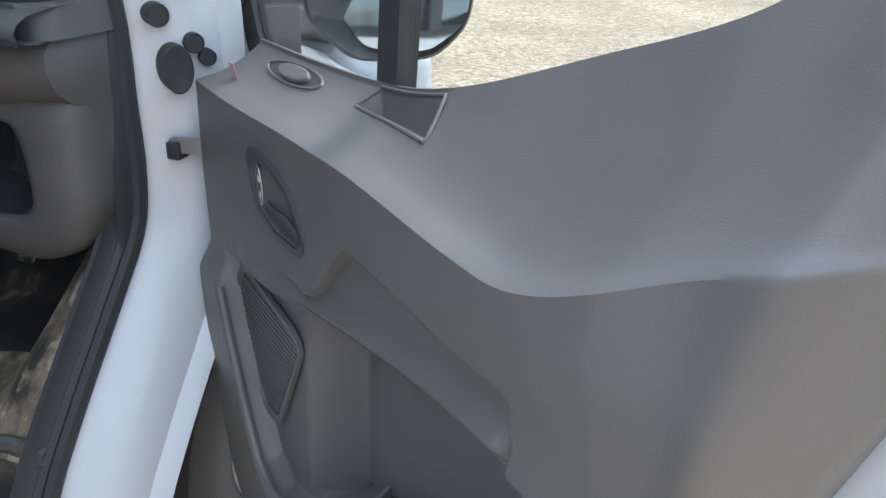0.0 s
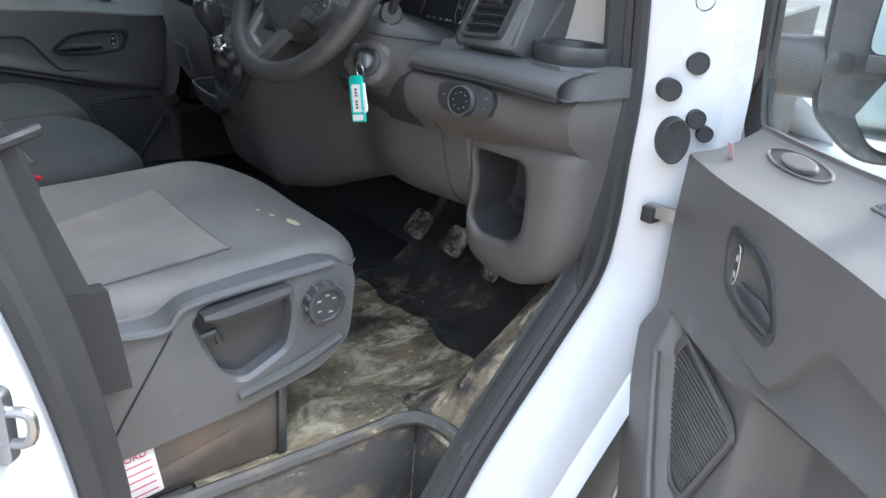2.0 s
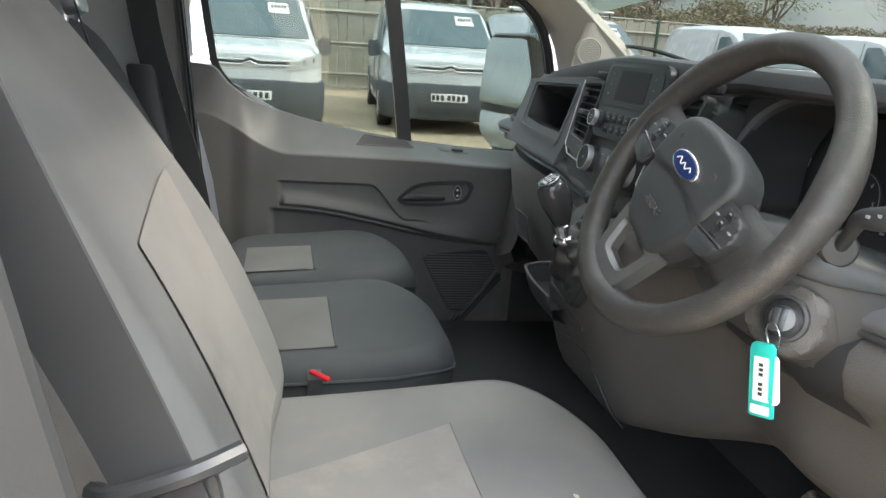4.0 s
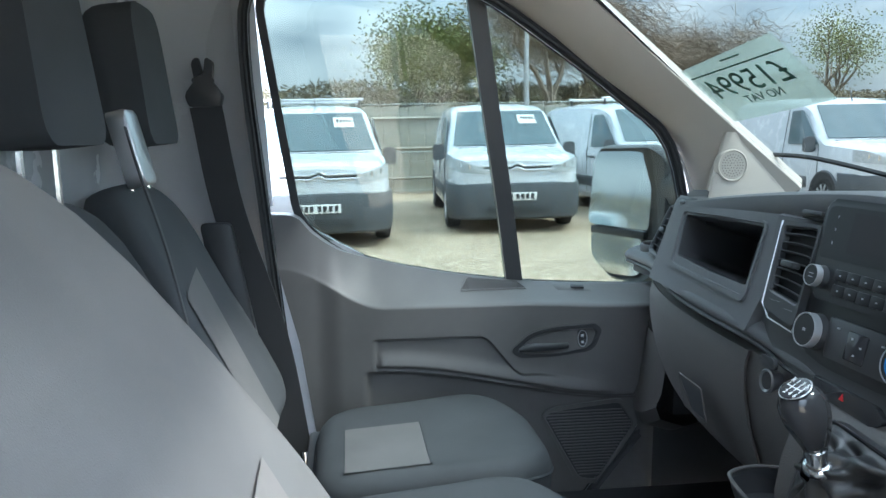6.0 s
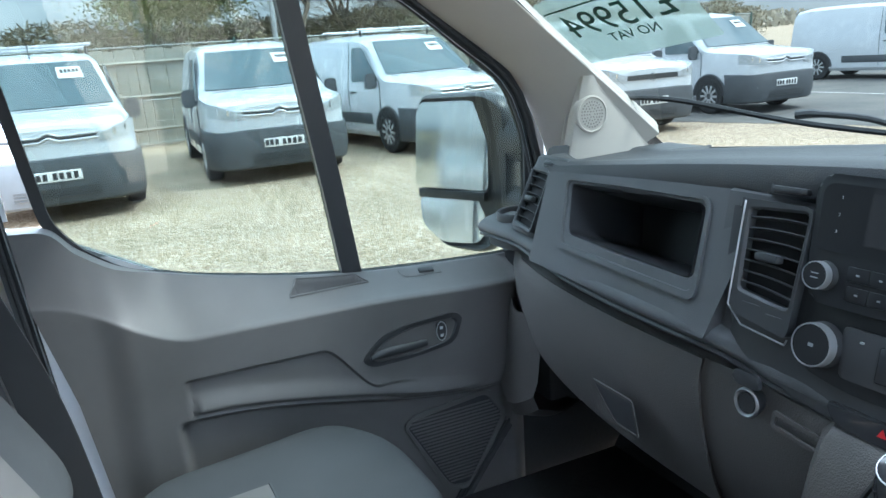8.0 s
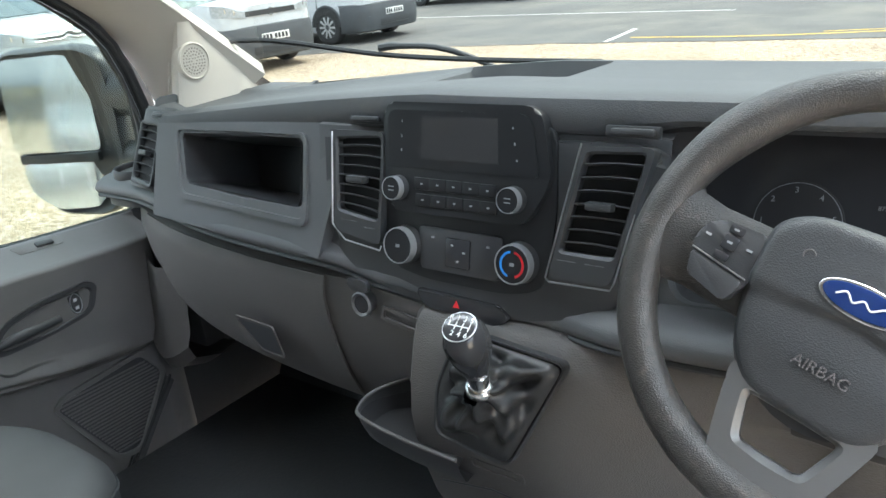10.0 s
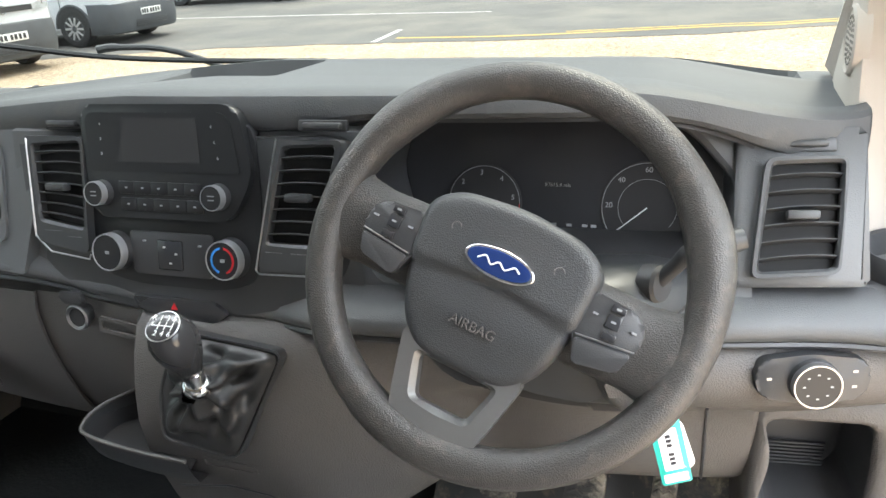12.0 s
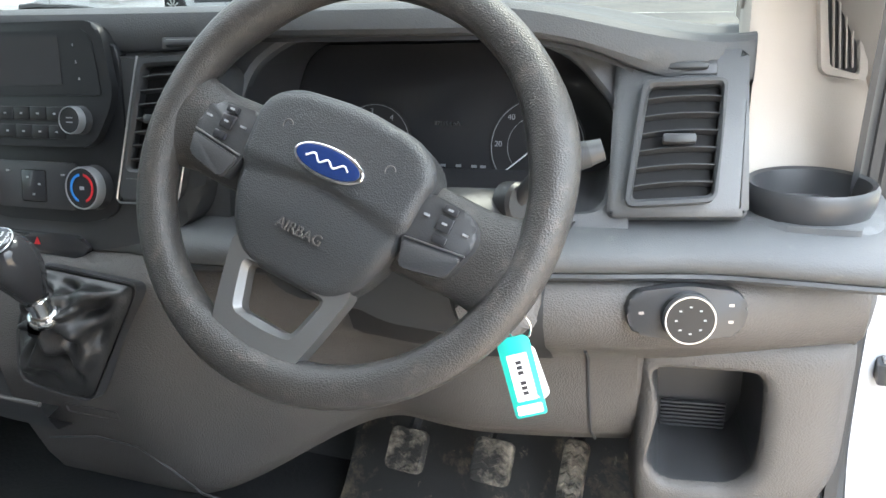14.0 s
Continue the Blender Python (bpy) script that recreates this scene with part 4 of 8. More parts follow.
# heater controls
heater = thing("heater_panel", (0.05, 0.09, 1.27), "black heater panel with two silver-ringed knobs", "heater controls")
HF = ST @ Matrix.Translation((0, 0, -0.0085))
part("panel", prism(rpoly([(-0.060, -0.003), (0.055, -0.003), (0.052, -0.053), (-0.056, -0.053)], 0.006), 0.003, HF, 0.001), M_BLACK, heater)
for x, y in ((-0.079, -0.028), (0.078, -0.027)):
    k = knob("heater_knob", HF @ Matrix.Translation((x, y, 0)), 0.0225, 0.020, heater)
    if x > 0:
        for a0, a1, mm in ((100, 250, M_BLUE), (-70, 80, M_RED)):
            secs = []
            for q in range(13):
                a = radians(a0 + (a1 - a0) * q / 12)
                secs.append([(x + r * math.cos(a), y + r * math.sin(a), z) for r, z in ((0.0125, 0.0192), (0.0150, 0.0192), (0.0150, 0.0196), (0.0125, 0.0196))])
            part("colour_arc", xf(loft(secs), HF), mat("arc_blue", (0.03, 0.25, 0.7), 0.4) if a0 == 100 else M_RED, k)
    part("knob_mark", xf(bx(x - 0.0028, x + 0.0028, y - 0.0018, y + 0.0018, 0.0190, 0.0194, 0), HF), M_DIMINK, k)
part("mode_key", xf(bx(-0.020, 0.014, -0.046, -0.012, 0.002, 0.005, 0.002), HF), M_GLOSS, heater)
for x, y in ((-0.038, -0.014), (0.038, -0.016), (-0.010, -0.020), (0.006, -0.027), (-0.002, -0.038)):
    part("key_mark", xf(bx(x - 0.0017, x + 0.0017, y - 0.0010, y + 0.0010, 0.0028, 0.0055, 0), HF), M_DIMINK, heater)
haz = part("hazard_bar", prism(rpoly([(-0.062, -0.078), (0.052, -0.080), (0.070, -0.092), (0.055, -0.104), (-0.050, -0.098)], 0.006), 0.026, ST, 0.003, z0=-0.03), M_GLOSS, dash, "glossy black switch bar")
part("hazard_mark", prism([(-0.006, -0.092), (0.003, -0.092), (-0.0015, -0.084)], 0.001, ST, z0=-0.0043), M_RED, haz, "red warning triangle")

# lower dash: passenger side with the glove box
def low_prof(x):
    o = bow(x) * 0.8 + 0.018 * smooth01((0.0 - x) / 0.15)
    return [(0.10 + o, 1.207), (0.086 + o, 1.20), (0.080 + o, 1.17), (0.086 + o, 1.11), (0.105 + o, 1.04), (0.13 + o, 0.985), (0.16 + o, 0.962), (0.24 + o, 0.955), (0.42 + o, 1.0)]


part("lower_panel_passenger", strip(-0.80, 0.03, low_prof, 40), M_GREY, dash)
part("lower_end_passenger", strip(-0.885, -0.80, lambda x: [(y + 0.02, z) for y, z in low_prof(x)][:4], 4), M_GREY, dash)
glove = part("glove_box_lid", slab(lambda u, v: (lambda x, p: (x, p.y - 0.005, p.z))(-0.735 + 0.545 * u, spline([(0, a, b) for a, b in low_prof(-0.735 + 0.545 * u)[1:7]], 20)[int(v * 20)]), 24, 20, (0, 0.004, 0)), M_GREY, dash)
LG = axes((-0.345, 0.093, 1.075), (1, -0.03, 0), (0, -0.20, 1))
part("latch_recess", frame_plate(*ringed(rpoly([(-0.046, 0.031), (0.046, 0.031), (0.046, -0.031), (-0.042, -0.031)], 0.006), rpoly([(-0.041, 0.025), (0.042, 0.025), (0.042, -0.026), (-0.004, -0.026)], 0.004)), 0.0022, LG, 0.001), M_GREY, glove)
# thin black plate on the lid paints the shade of the latch recess
part("latch_shade", prism([(-0.041, 0.025), (0.042, 0.025), (0.042, -0.026), (-0.004, -0.026)], 0.0012, LG), M_BLACK, glove)
# door pocket under the far end of the dash
pk = part("end_pocket", loft([[(-0.87 + 0.13 * u, 0.215 - 0.02 * math.sin(math.pi * u) + dy, 0.875 + 0.03 * (1 - math.sin(math.pi * u)) + dz) for u in [k / 10 for k in range(11)]] for dy, dz in ((0.02, 0.19), (0.0, 0.03), (-0.012, 0.0), (0.0, -0.03), (0.06, -0.05), (0.14, -0.03))], False, False), M_GREY, dash)
# near-black block stands in for the shade within the pocket
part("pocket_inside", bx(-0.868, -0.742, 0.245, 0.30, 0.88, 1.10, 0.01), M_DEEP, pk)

# outlet and slot
OM = axes((-0.103, 0.082, 1.183), (1, 0, 0), (0, 0.1, 1))
ot = part("outlet_ring", lathe([(0.017, 0), (0.017, 0.004), (0.0150, 0.006), (0.0125, 0.004), (0.012, -0.02), (0.0005, -0.02)], 24, OM), M_STEEL, dash)
part("outlet_cup", lathe([(0.0118, 0.004), (0.0118, -0.001), (0.0005, -0.001)], 20, OM), M_DEEP, ot)
part("outlet_cap", prism(rpoly([(-0.02, 0.018), (0.016, 0.018), (0.012, 0.034), (-0.022, 0.034)], 0.007), 0.006, OM, 0.002), M_BLACK, ot)
part("coin_slot", frame_plate(*ringed(rrect(0.082, 0.020, 0.003, 3, 0.075, 0.0), rrect(0.072, 0.010, 0.002, 3, 0.075, 0.0)), 0.003, OM @ pose(0, 0, 0.001, 0, 0, -7), 0.001), M_GREY, dash)

# console under the stack, with gear lever
CON = [(0.15, 1.209), (0.085, 1.204), (0.066, 1.19), (0.052, 1.16), (0.040, 1.12), (0.034, 1.08), (0.038, 1.04), (0.050, 0.99), (0.064, 0.945), (0.080, 0.912), (0.102, 0.892), (0.16, 0.880), (0.34, 0.90)]


def drv_prof(x):
    o = bow(x) * 0.75 + 0.05 * (1 - smooth01((x - 0.27) / 0.25))
    low = [(0.10 + o, 1.207), (0.085 + o, 1.204), (0.070 + o, 1.188), (0.068 + o, 1.165), (0.078 + o, 1.138), (0.100 + o, 1.122), (0.118 + o, 1.105), (0.128 + o, 1.06), (0.138 + o, 1.03), (0.150 + o, 1.00), (0.185 + o, 0.968), (0.22 + o, 0.955), (0.34 + o, 0.96)]
    k = smooth01((x - 0.17) / 0.25)
    return [(c[0] + (d[0] - c[0]) * k, c[1] + (d[1] - c[1]) * k) for c, d in zip(CON, low)]


part("console", strip(0.0, 0.674, drv_prof, 62), M_GREY, dash)
RET = drv_prof(0.674)[4:11]
part("console_return", loft([[(0.674, y, z) for y, z in RET], [(0.679, y + 0.006, z) for y, z in RET], [(0.681, y + 0.018, z) for y, z in RET], [(0.681, y + 0.11, z) for y, z in RET]], False, False), M_GREY, dash)
part("console_flank", loft([[(0.0, y, z) for y, z in CON], [(-0.012, y + 0.015, z) for y, z in CON], [(-0.015, 0.45, z) for y, z in CON]], False, False), M_GREY, dash)
part("console_seam", tube([(0.02, 0.0545, 0.974), (0.10, 0.0475, 0.995), (0.155, 0.0500, 0.990), (0.185, 0.0600, 0.960), (0.205, 0.0800, 0.915), (0.215, 0.098, 0.895)], 0.0014, 5), M_BLACK, dash)
part("console_lid", frame_plate(*ringed(rrect(0.074, 0.015, 0.004, 3), rrect(0.066, 0.009, 0.003, 3)), 0.0016, axes((0.115, 0.0385, 1.035), (1, 0, 0), (0, -0.22, 1)), 0.001), M_GREY, dash)
LIP = [Vector(q) for q in ((-0.055, 0.110, 1.074), (-0.084, 0.063, 1.070), (-0.082, 0.026, 1.067), (-0.061, 0.011, 1.065), (0.010, 0.004, 1.062), (0.085, 0.004, 1.060))]
LIPF = spline(LIP, 24)
# Grey tray wall drawn in black for the shade on its downward face
tray = part("side_tray", loft([[q, q + Vector((0.002, 0.002, -0.015)), q + Vector((0.004, 0.010, -0.036)), Vector((q.x * 0.85, q.y + 0.050, 1.005))] for q in LIPF], False, False), M_BLACK, dash, "open side tray with the shade of its downward face put in as black")
part("tray_lip", tube(LIPF, 0.0026, 8), M_GREY, tray)
# near-black sheet paints the shade within the tray
part("tray_inside_shade", loft([[(q.x, q.y + 0.001, q.z - 0.006), (q.x * 0.9, q.y + 0.008, 1.035), (q.x * 0.5, 0.12, 1.03)] for q in LIPF], False, False), M_DEEP, tray)


gear = thing("gear_lever", (0.13, 0.05, 1.13), "gear lever with chrome collar and black leather gaiter", "gear lever")
GM = axes((0.13, 0.036, 1.13), (1, 0, 0), (0, 0.28, 1))
g4 = [(-0.058, 0.070), (0.074, 0.060), (0.016, -0.066), (-0.082, -0.056), (-0.084, 0.0)]
part("gaiter_frame", frame_plate(*ringed(rpoly([(a * 1.03, b * 1.03) for a, b in g4], 0.014), rpoly([(a * 0.98, b * 0.975) for a, b in g4], 0.012)), 0.014, GM @ Matrix.Translation((0, 0, -0.010)), 0.002), M_BLACK, gear)


def gaiter():
    out = resample(rpoly([(a * 0.97, b * 0.96) for a, b in g4], 0.012), 60)
    secs = []
    soft = 0.62
    tip = (GM.inverted() @ Vector((0.129, 0.002, 1.165))).to_2d()
    for k in range(19):
        t = k / 18
        s = (1 - t) ** 1.0 * 0.86 + 0.14 * (1 - smooth01(t * 1.2)) if t < 0.999 else 0.0
        row = []
        for i, p in enumerate(out):
            q = Vector(p)
            a = 2 * math.pi * i / len(out)
            w = 0.0075 * smooth01((t - 0.06) / 0.3) * math.sin(t * math.pi) * (math.sin(4 * a + 6 * t) + soft * math.sin(7 * a - 8 * t + 1.0) + 0.3 * math.sin(11 * a + 5 * t))
            rad = (q - tip)
            v = tip + rad * (0.16 + 0.84 * s) + rad.normalized() * w * (0.4 + rad.length * 5)
            row.append((v.x, v.y, max(0.002, 0.004 + 0.050 * t ** 1.3 + w * 1.4 * (1 - t * 0.5))))
        secs.append(row)
    return xf(loft(secs, True, False), GM)


M_LEATHER = mat("gaiter_leather", (0.028, 0.028, 0.029), 0.33, grain=0.25, gscale=500, gtype="cells", dist=0.0006)
part("gaiter_board", prism(rpoly([(a * 0.97, b * 0.96) for a, b in g4], 0.012), 0.003, GM, z0=-0.004), M_DEEP, gear)
part("gaiter", gaiter(), M_LEATHER, gear, "creased black leather", sharp=70)
b0, b1 = Vector((0.131, -0.002, 1.172)), Vector((0.150, -0.036, 1.272))
ax = (b1 - b0).normalized()
KM = axes(b0, ax.orthogonal(), ax.cross(ax.orthogonal()))
part("collar", lathe([(0.0135, -0.008), (0.0155, -0.005), (0.0155, 0.001), (0.0135, 0.004), (0.0105, 0.005), (0.0100, 0.015), (0.0120, 0.017), (0.0120, 0.024), (0.0100, 0.026), (0.0098, 0.036)], 24, KM), M_CHROME, gear, "chrome collar")
kb = []
for t, r, off in ((0.020, 0.0105, 0), (0.030, 0.0135, 0), (0.042, 0.0175, 0.001), (0.056, 0.0215, 0.003), (0.068, 0.0232, 0.005), (0.079, 0.0225, 0.007), (0.088, 0.0190, 0.008), (0.094, 0.0130, 0.008), (0.0962, 0.0050, 0.008)):
    c = b0 + ax * t + Vector((-0.3, -0.4, 0.1)).normalized() * off
    kb.append([c + Vector((1, 0, 0)) * r * 0.95 * math.cos(a) + (ax.cross(Vector((1, 0, 0)))).normalized() * r * 1.08 * math.sin(a) for a in [2 * math.pi * q / 28 for q in range(28)]])
part("knob", loft(kb), M_GLOSS, gear, "glossy black shift knob", 70)
kt = b0 + ax * 0.0930 + Vector((-0.3, -0.4, 0.1)).normalized() * 0.008 + Vector((0, -0.004, 0.0022))
KT = axes(kt, (1, 0, 0.02), (0, 0.84, 0.54))
part("knob_cap", pad(ellipse(0.0172, 0.0155, 28), -0.004, 0.0006, 0.0006, KT, 2), M_GLOSS, gear, "gear pattern plate")
part("knob_rim", xf(tube([(0.0178 * math.cos(a), 0.0160 * math.sin(a), -0.0008) for a in [2 * math.pi * q / 28 for q in range(28)]], 0.0007, 6, True), KT), M_SATIN, gear)
for j, ch in enumerate("R135"):
    text("gate_mark", ch, 0.0078, KT @ Matrix.Translation((-0.0115 + 0.0077 * j, 0.0078, 0.0008)), M_WHITEINK, gear)
for j, ch in enumerate("246"):
    text("gate_mark", ch, 0.0078, KT @ Matrix.Translation((-0.0038 + 0.0077 * j, -0.0085, 0.0008)), M_WHITEINK, gear)
part("gate_line", xf(bx(-0.0125, 0.0125, -0.0007, 0.0003, 0.0002, 0.0010, 0), KT), M_WHITEINK, gear)
for j in range(4):
    x = -0.0115 + 0.0077 * j
    part("gate_line", xf(bx(x - 0.0005, x + 0.0005, -0.0042 if j else -0.0003, 0.0042, 0.0002, 0.0010, 0), KT), M_WHITEINK, gear)

# instrument cluster and its hood
CL = axes((0.46, 0.285, 1.31), (1, 0, 0), (0, 0.3, 1))
DF = axes((0.45, 0.184, 1.325), (1, 0.13, 0), (0, 0.5, 1))
fi = rpoly([(-0.190, 0.0), (-0.174, 0.066), (-0.13, 0.096), (0.09, 0.096), (0.150, 0.070), (0.196, 0.014), (0.184, -0.080), (-0.168, -0.088)], 0.022)
ra, rb = ringed(rpoly([(-0.20, 0.108), (0.11, 0.108), (0.204, 0.080), (0.207, -0.105), (-0.20, -0.105)], 0.004), fi)
hood_p = part("cluster_surround", frame_plate(ra, rb, 0.014, DF @ Matrix.Translation((0, 0, -0.012)), 0.005), M_DASH, dash)
hs = [[DF @ Vector((p[0], p[1], -0.006)) for p in rb], [CL @ Vector((p[0] * 0.99 - 0.012, p[1] * 0.82 + 0.018, 0.002)) for p in rb]]
part("cluster_cowl", loft(hs, True, False), M_BLACK, hood_p)
clus = thing("instrument_cluster", (0.46, 0.285, 1.26), "dark instrument cluster with two white-marked round dials", "instrument cluster")
part("face", prism(rpoly([(-0.20, 0.085), (0.178, 0.085), (0.178, -0.060), (-0.20, -0.060)], 0.01), 0.002, CL, z0=-0.004), M_GLOSS, clus)


def arc(cx, cy, r, a0, a1, w=0.0009, m=M_WHITEINK, parent=None, name="dial_arc"):
    secs = []
    for q in range(33):
        a = radians(a0 + (a1 - a0) * q / 32)
        secs.append([(cx + s * math.cos(a), cy + s * math.sin(a), z) for s, z in ((r - w, 0), (r, 0), (r, 0.0006), (r - w, 0.0006))])
    return part(name, xf(loft(secs), CL), m, parent)


ta = part("tachometer", lathe([(0.046, -0.002), (0.046, -0.0005), (0.044, 0.0), (0.0005, 0.0)], 36, CL @ Matrix.Translation((-0.097, -0.026, 0))), M_DEEP, clus)
arc(-0.097, -0.026, 0.044, 200, 0, 0.0006, M_DIMINK, ta)
arc(-0.097, -0.026, 0.044, 0, -25, 0.0009, M_RED, ta)
for j, ch in enumerate("12345"):
    a = radians(180 - 42 * j)
    text("dial_figure", ch, 0.009, CL @ Matrix.Translation((-0.097 + 0.036 * math.cos(a), -0.026 + 0.036 * math.sin(a), 0.0006)), M_DIMINK, ta)
sp = part("speedometer", lathe([(0.052, -0.002), (0.052, -0.0005), (0.050, 0.0), (0.0005, 0.0)], 36, CL @ Matrix.Translation((0.092, -0.024, 0))), M_DEEP, clus)
arc(0.092, -0.024, 0.050, 220, -40, 0.0006, M_DIMINK, sp)
arc(0.092, -0.024, 0.032, 220, -40, 0.0004, M_DIMINK, sp)
for j, ch in enumerate(("0", "20", "40", "60", "80", "100", "120")):
    a = radians(222 - 44 * j)
    text("dial_figure", ch, 0.0085, CL @ Matrix.Translation((0.092 + 0.042 * math.cos(a), -0.024 + 0.042 * math.sin(a), 0.0006)), M_DIMINK, sp)
part("needle", xf(tube([(0.092, -0.024, 0.002), (0.092 + 0.046 * math.cos(radians(220)), -0.024 + 0.046 * math.sin(radians(220)), 0.002)], 0.0008, 5), CL), M_WHITEINK, sp)
text("odometer", "87515.4 mls", 0.0062, CL @ Matrix.Translation((-0.009, -0.002, 0.0)), M_STEEL, clus)
for x in (-0.03, -0.012, 0.006, 0.024, 0.034):
    part("gauge_mark", xf(bx(x - 0.003, x + 0.003, -0.049, -0.046, -0.001, 0.0004, 0), CL), M_DIMINK, clus)
for x in (-0.025, 0.022):
    arc(x, -0.042, 0.016, 215, 325, 0.0006, M_DIMINK, parent=clus, name="gauge_arc")

part("lower_brow", strip(0.672, 0.868, lambda x: drv_prof(x)[:7], 16), M_GREY, dash, sharp=85)
part("end_flank", loft([[(0.868, y, z) for y, z in drv_prof(0.868)], [(0.878, y + 0.03, z) for y, z in drv_prof(0.868)], [(0.878, 0.45, z) for y, z in drv_prof(0.868)]], False, False), M_GREY, dash)
part("panel_seam", tube([(0.628, y - 0.0008, z) for y, z in drv_prof(0.628)[5:11]], 0.0018, 6), M_BLACK, dash)
PK = axes((0.74, 0.205, 1.02), (1, 0.12, 0), (0, -0.03, 1))
pko = rpoly([(-0.070, 0.108), (0.138, 0.112), (0.138, -0.05), (0.110, -0.115), (0.045, -0.148), (-0.03, -0.140), (-0.07, -0.11)], 0.03)
pki = rpoly([(-0.057, 0.072), (0.050, 0.072), (0.054, 0.0), (0.050, -0.045), (0.030, -0.066), (-0.036, -0.068), (-0.056, -0.045), (-0.044, 0.02)], 0.018)
ka, kb_ = ringed(pko, pki)
def pk_ring(f, z, dy=0.0):
    return [(q[0] + (p[0] - q[0]) * f, q[1] + (p[1] - q[1]) * f + dy, z) for p, q in zip(ka, kb_)]


pocket = part("knee_pocket", xf(loft([pk_ring(1.0, -0.075, -0.004), pk_ring(1.0, -0.030), pk_ring(0.93, -0.010), pk_ring(0.78, 0.004), pk_ring(0.5, 0.010), pk_ring(0.2, 0.012), pk_ring(0.06, 0.010), pk_ring(0.0, 0.002), pk_ring(0.0, -0.012)], True, False), PK), M_GREY, dash, sharp=60)
pin = loft([[(p[0], p[1], 0.0) for p in kb_], [(p[0] * 0.92, p[1] * 0.94, -0.09) for p in kb_]], True, False)
pin.verts.ensure_lookup_table()
pin.faces.new(pin.verts[len(kb_):])
# inside set darker than the grey pocket rim
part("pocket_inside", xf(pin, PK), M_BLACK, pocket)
for j in range(7):
    part("pocket_rib", xf(bx(-0.036, 0.034, -0.058 + 0.0050 * j, -0.0555 + 0.0050 * j, -0.088, -0.083, 0.0006), PK), M_BLACK, pocket)

lights = thing("light_switch", (0.716, 0.14, 1.155), "black headlamp switch panel with a silver-ringed dial", "light switch")
LS = axes((0.714, 0.139, 1.178), (1, 0.27, 0), (0, 0.12, 1))
part("plate", prism(rpoly([(-0.052, 0.006), (-0.044, 0.020), (0.0, 0.025), (0.046, 0.019), (0.053, 0.004), (0.047, -0.020), (0.0, -0.026), (-0.046, -0.018)], 0.008), 0.012, LS, 0.003, z0=-0.004), M_BLACK, lights)
lk = knob("dial", LS @ Matrix.Translation((0.001, -0.002, 0.007)), 0.0225, 0.014, lights, M_SATIN)
for a in range(0, 360, 45):
    x, y = 0.001 + 0.012 * math.cos(radians(a)), -0.002 + 0.012 * math.sin(radians(a))
    part("dial_mark", xf(bx(x - 0.0012, x + 0.0012, y - 0.0007, y + 0.0007, 0.0200, 0.0206, 0), LS), M_DIMINK, lk)
for x, y in ((-0.038, 0.001), (0.038, 0.007), (0.038, -0.008)):
    part("switch_mark", xf(bx(x - 0.0022, x + 0.0022, y - 0.0013, y + 0.0013, 0.0078, 0.0081, 0), LS), M_STEEL, lights)

# cup holders on the ledge ends
for s in (1, -1):
    plat = part("cup_platform", prism(resample(rpoly([(s * 0.752, 0.186), (s * 0.883, 0.182), (s * 0.883, 0.36), (s * 0.752, 0.36)], 0.045), 56), 0.042, None, 0.014, z0=1.204), M_DASH, dash)
    part("cup_holder", lathe([(0.050, 1.238), (0.056, 1.256), (0.0565, 1.268), (0.054, 1.272), (0.050, 1.270), (0.048, 1.262), (0.044, 1.215), (0.0005, 1.212)], 36, Matrix.Translation((s * 0.813, 0.243, 0))), M_BLACK, plat)

# speaker grilles in the pillar trim
M_MESH = mat("speaker_mesh", (0.26, 0.24, 0.22), 0.7)
for s in (1, -1):
    TM = axes((s * 0.7455, 0.360, 1.452), (0.0, -s, 0.0), (0, 0, 1))
    tw = thing("tweeter_grille", (s * 0.741, 0.36, 1.42), "round perforated speaker grille in the pillar trim", "speaker grille", "pillar speakers")
    part("rim", lathe([(0.037, -0.012), (0.036, 0.002), (0.033, 0.004), (0.031, 0.002), (0.0005, 0.003)], 32, TM), M_PILLAR, tw)
    for r, c in ((0.006, 6), (0.012, 12), (0.018, 18), (0.024, 24)):
        for q in range(c):
            a = 2 * math.pi * q / c
            if r == 0.006 and q == 0:
                hole = finish(lathe([(0.0016, 0.0022), (0.0016, 0.0034), (0.0003, 0.0034)], 6), "hole", M_MESH)
            share("hole", hole, tw, TM @ Matrix.Translation((r * math.cos(a), r * math.sin(a), 0)))


# ---- steering wheel, column, key, pedals ----
TILT_W, YAW_W, TURN_W = radians(29.7), radians(4.5), -22.5
wn_ = Vector((math.sin(YAW_W), -math.cos(TILT_W), math.sin(TILT_W))).normalized()
wx = Vector((0, 0, 1)).cross(wn_).normalized()
WM0 = axes((0.463, 0.009, 1.324), wx, wn_.cross(wx))
WM = WM0 @ pose(0, 0, 0, 0, 0, TURN_W)
M_WHEEL = mat("wheel_skin", (0.047, 0.044, 0.042), 0.34, grain=0.50, gscale=760, gtype="cells", dist=0.0008, dirt=(0.112, 0.097, 0.083), dscale=60, dlev=(0.52, 0.82))
M_AIRBAG = mat("airbag_skin", (0.044, 0.046, 0.049), 0.42, grain=0.45, gscale=850, gtype="cells", dist=0.0007)
sw = thing("steering_wheel", (0.463, 0.02, 1.16), "worn black steering wheel with four spokes and buttons", "steering wheel")
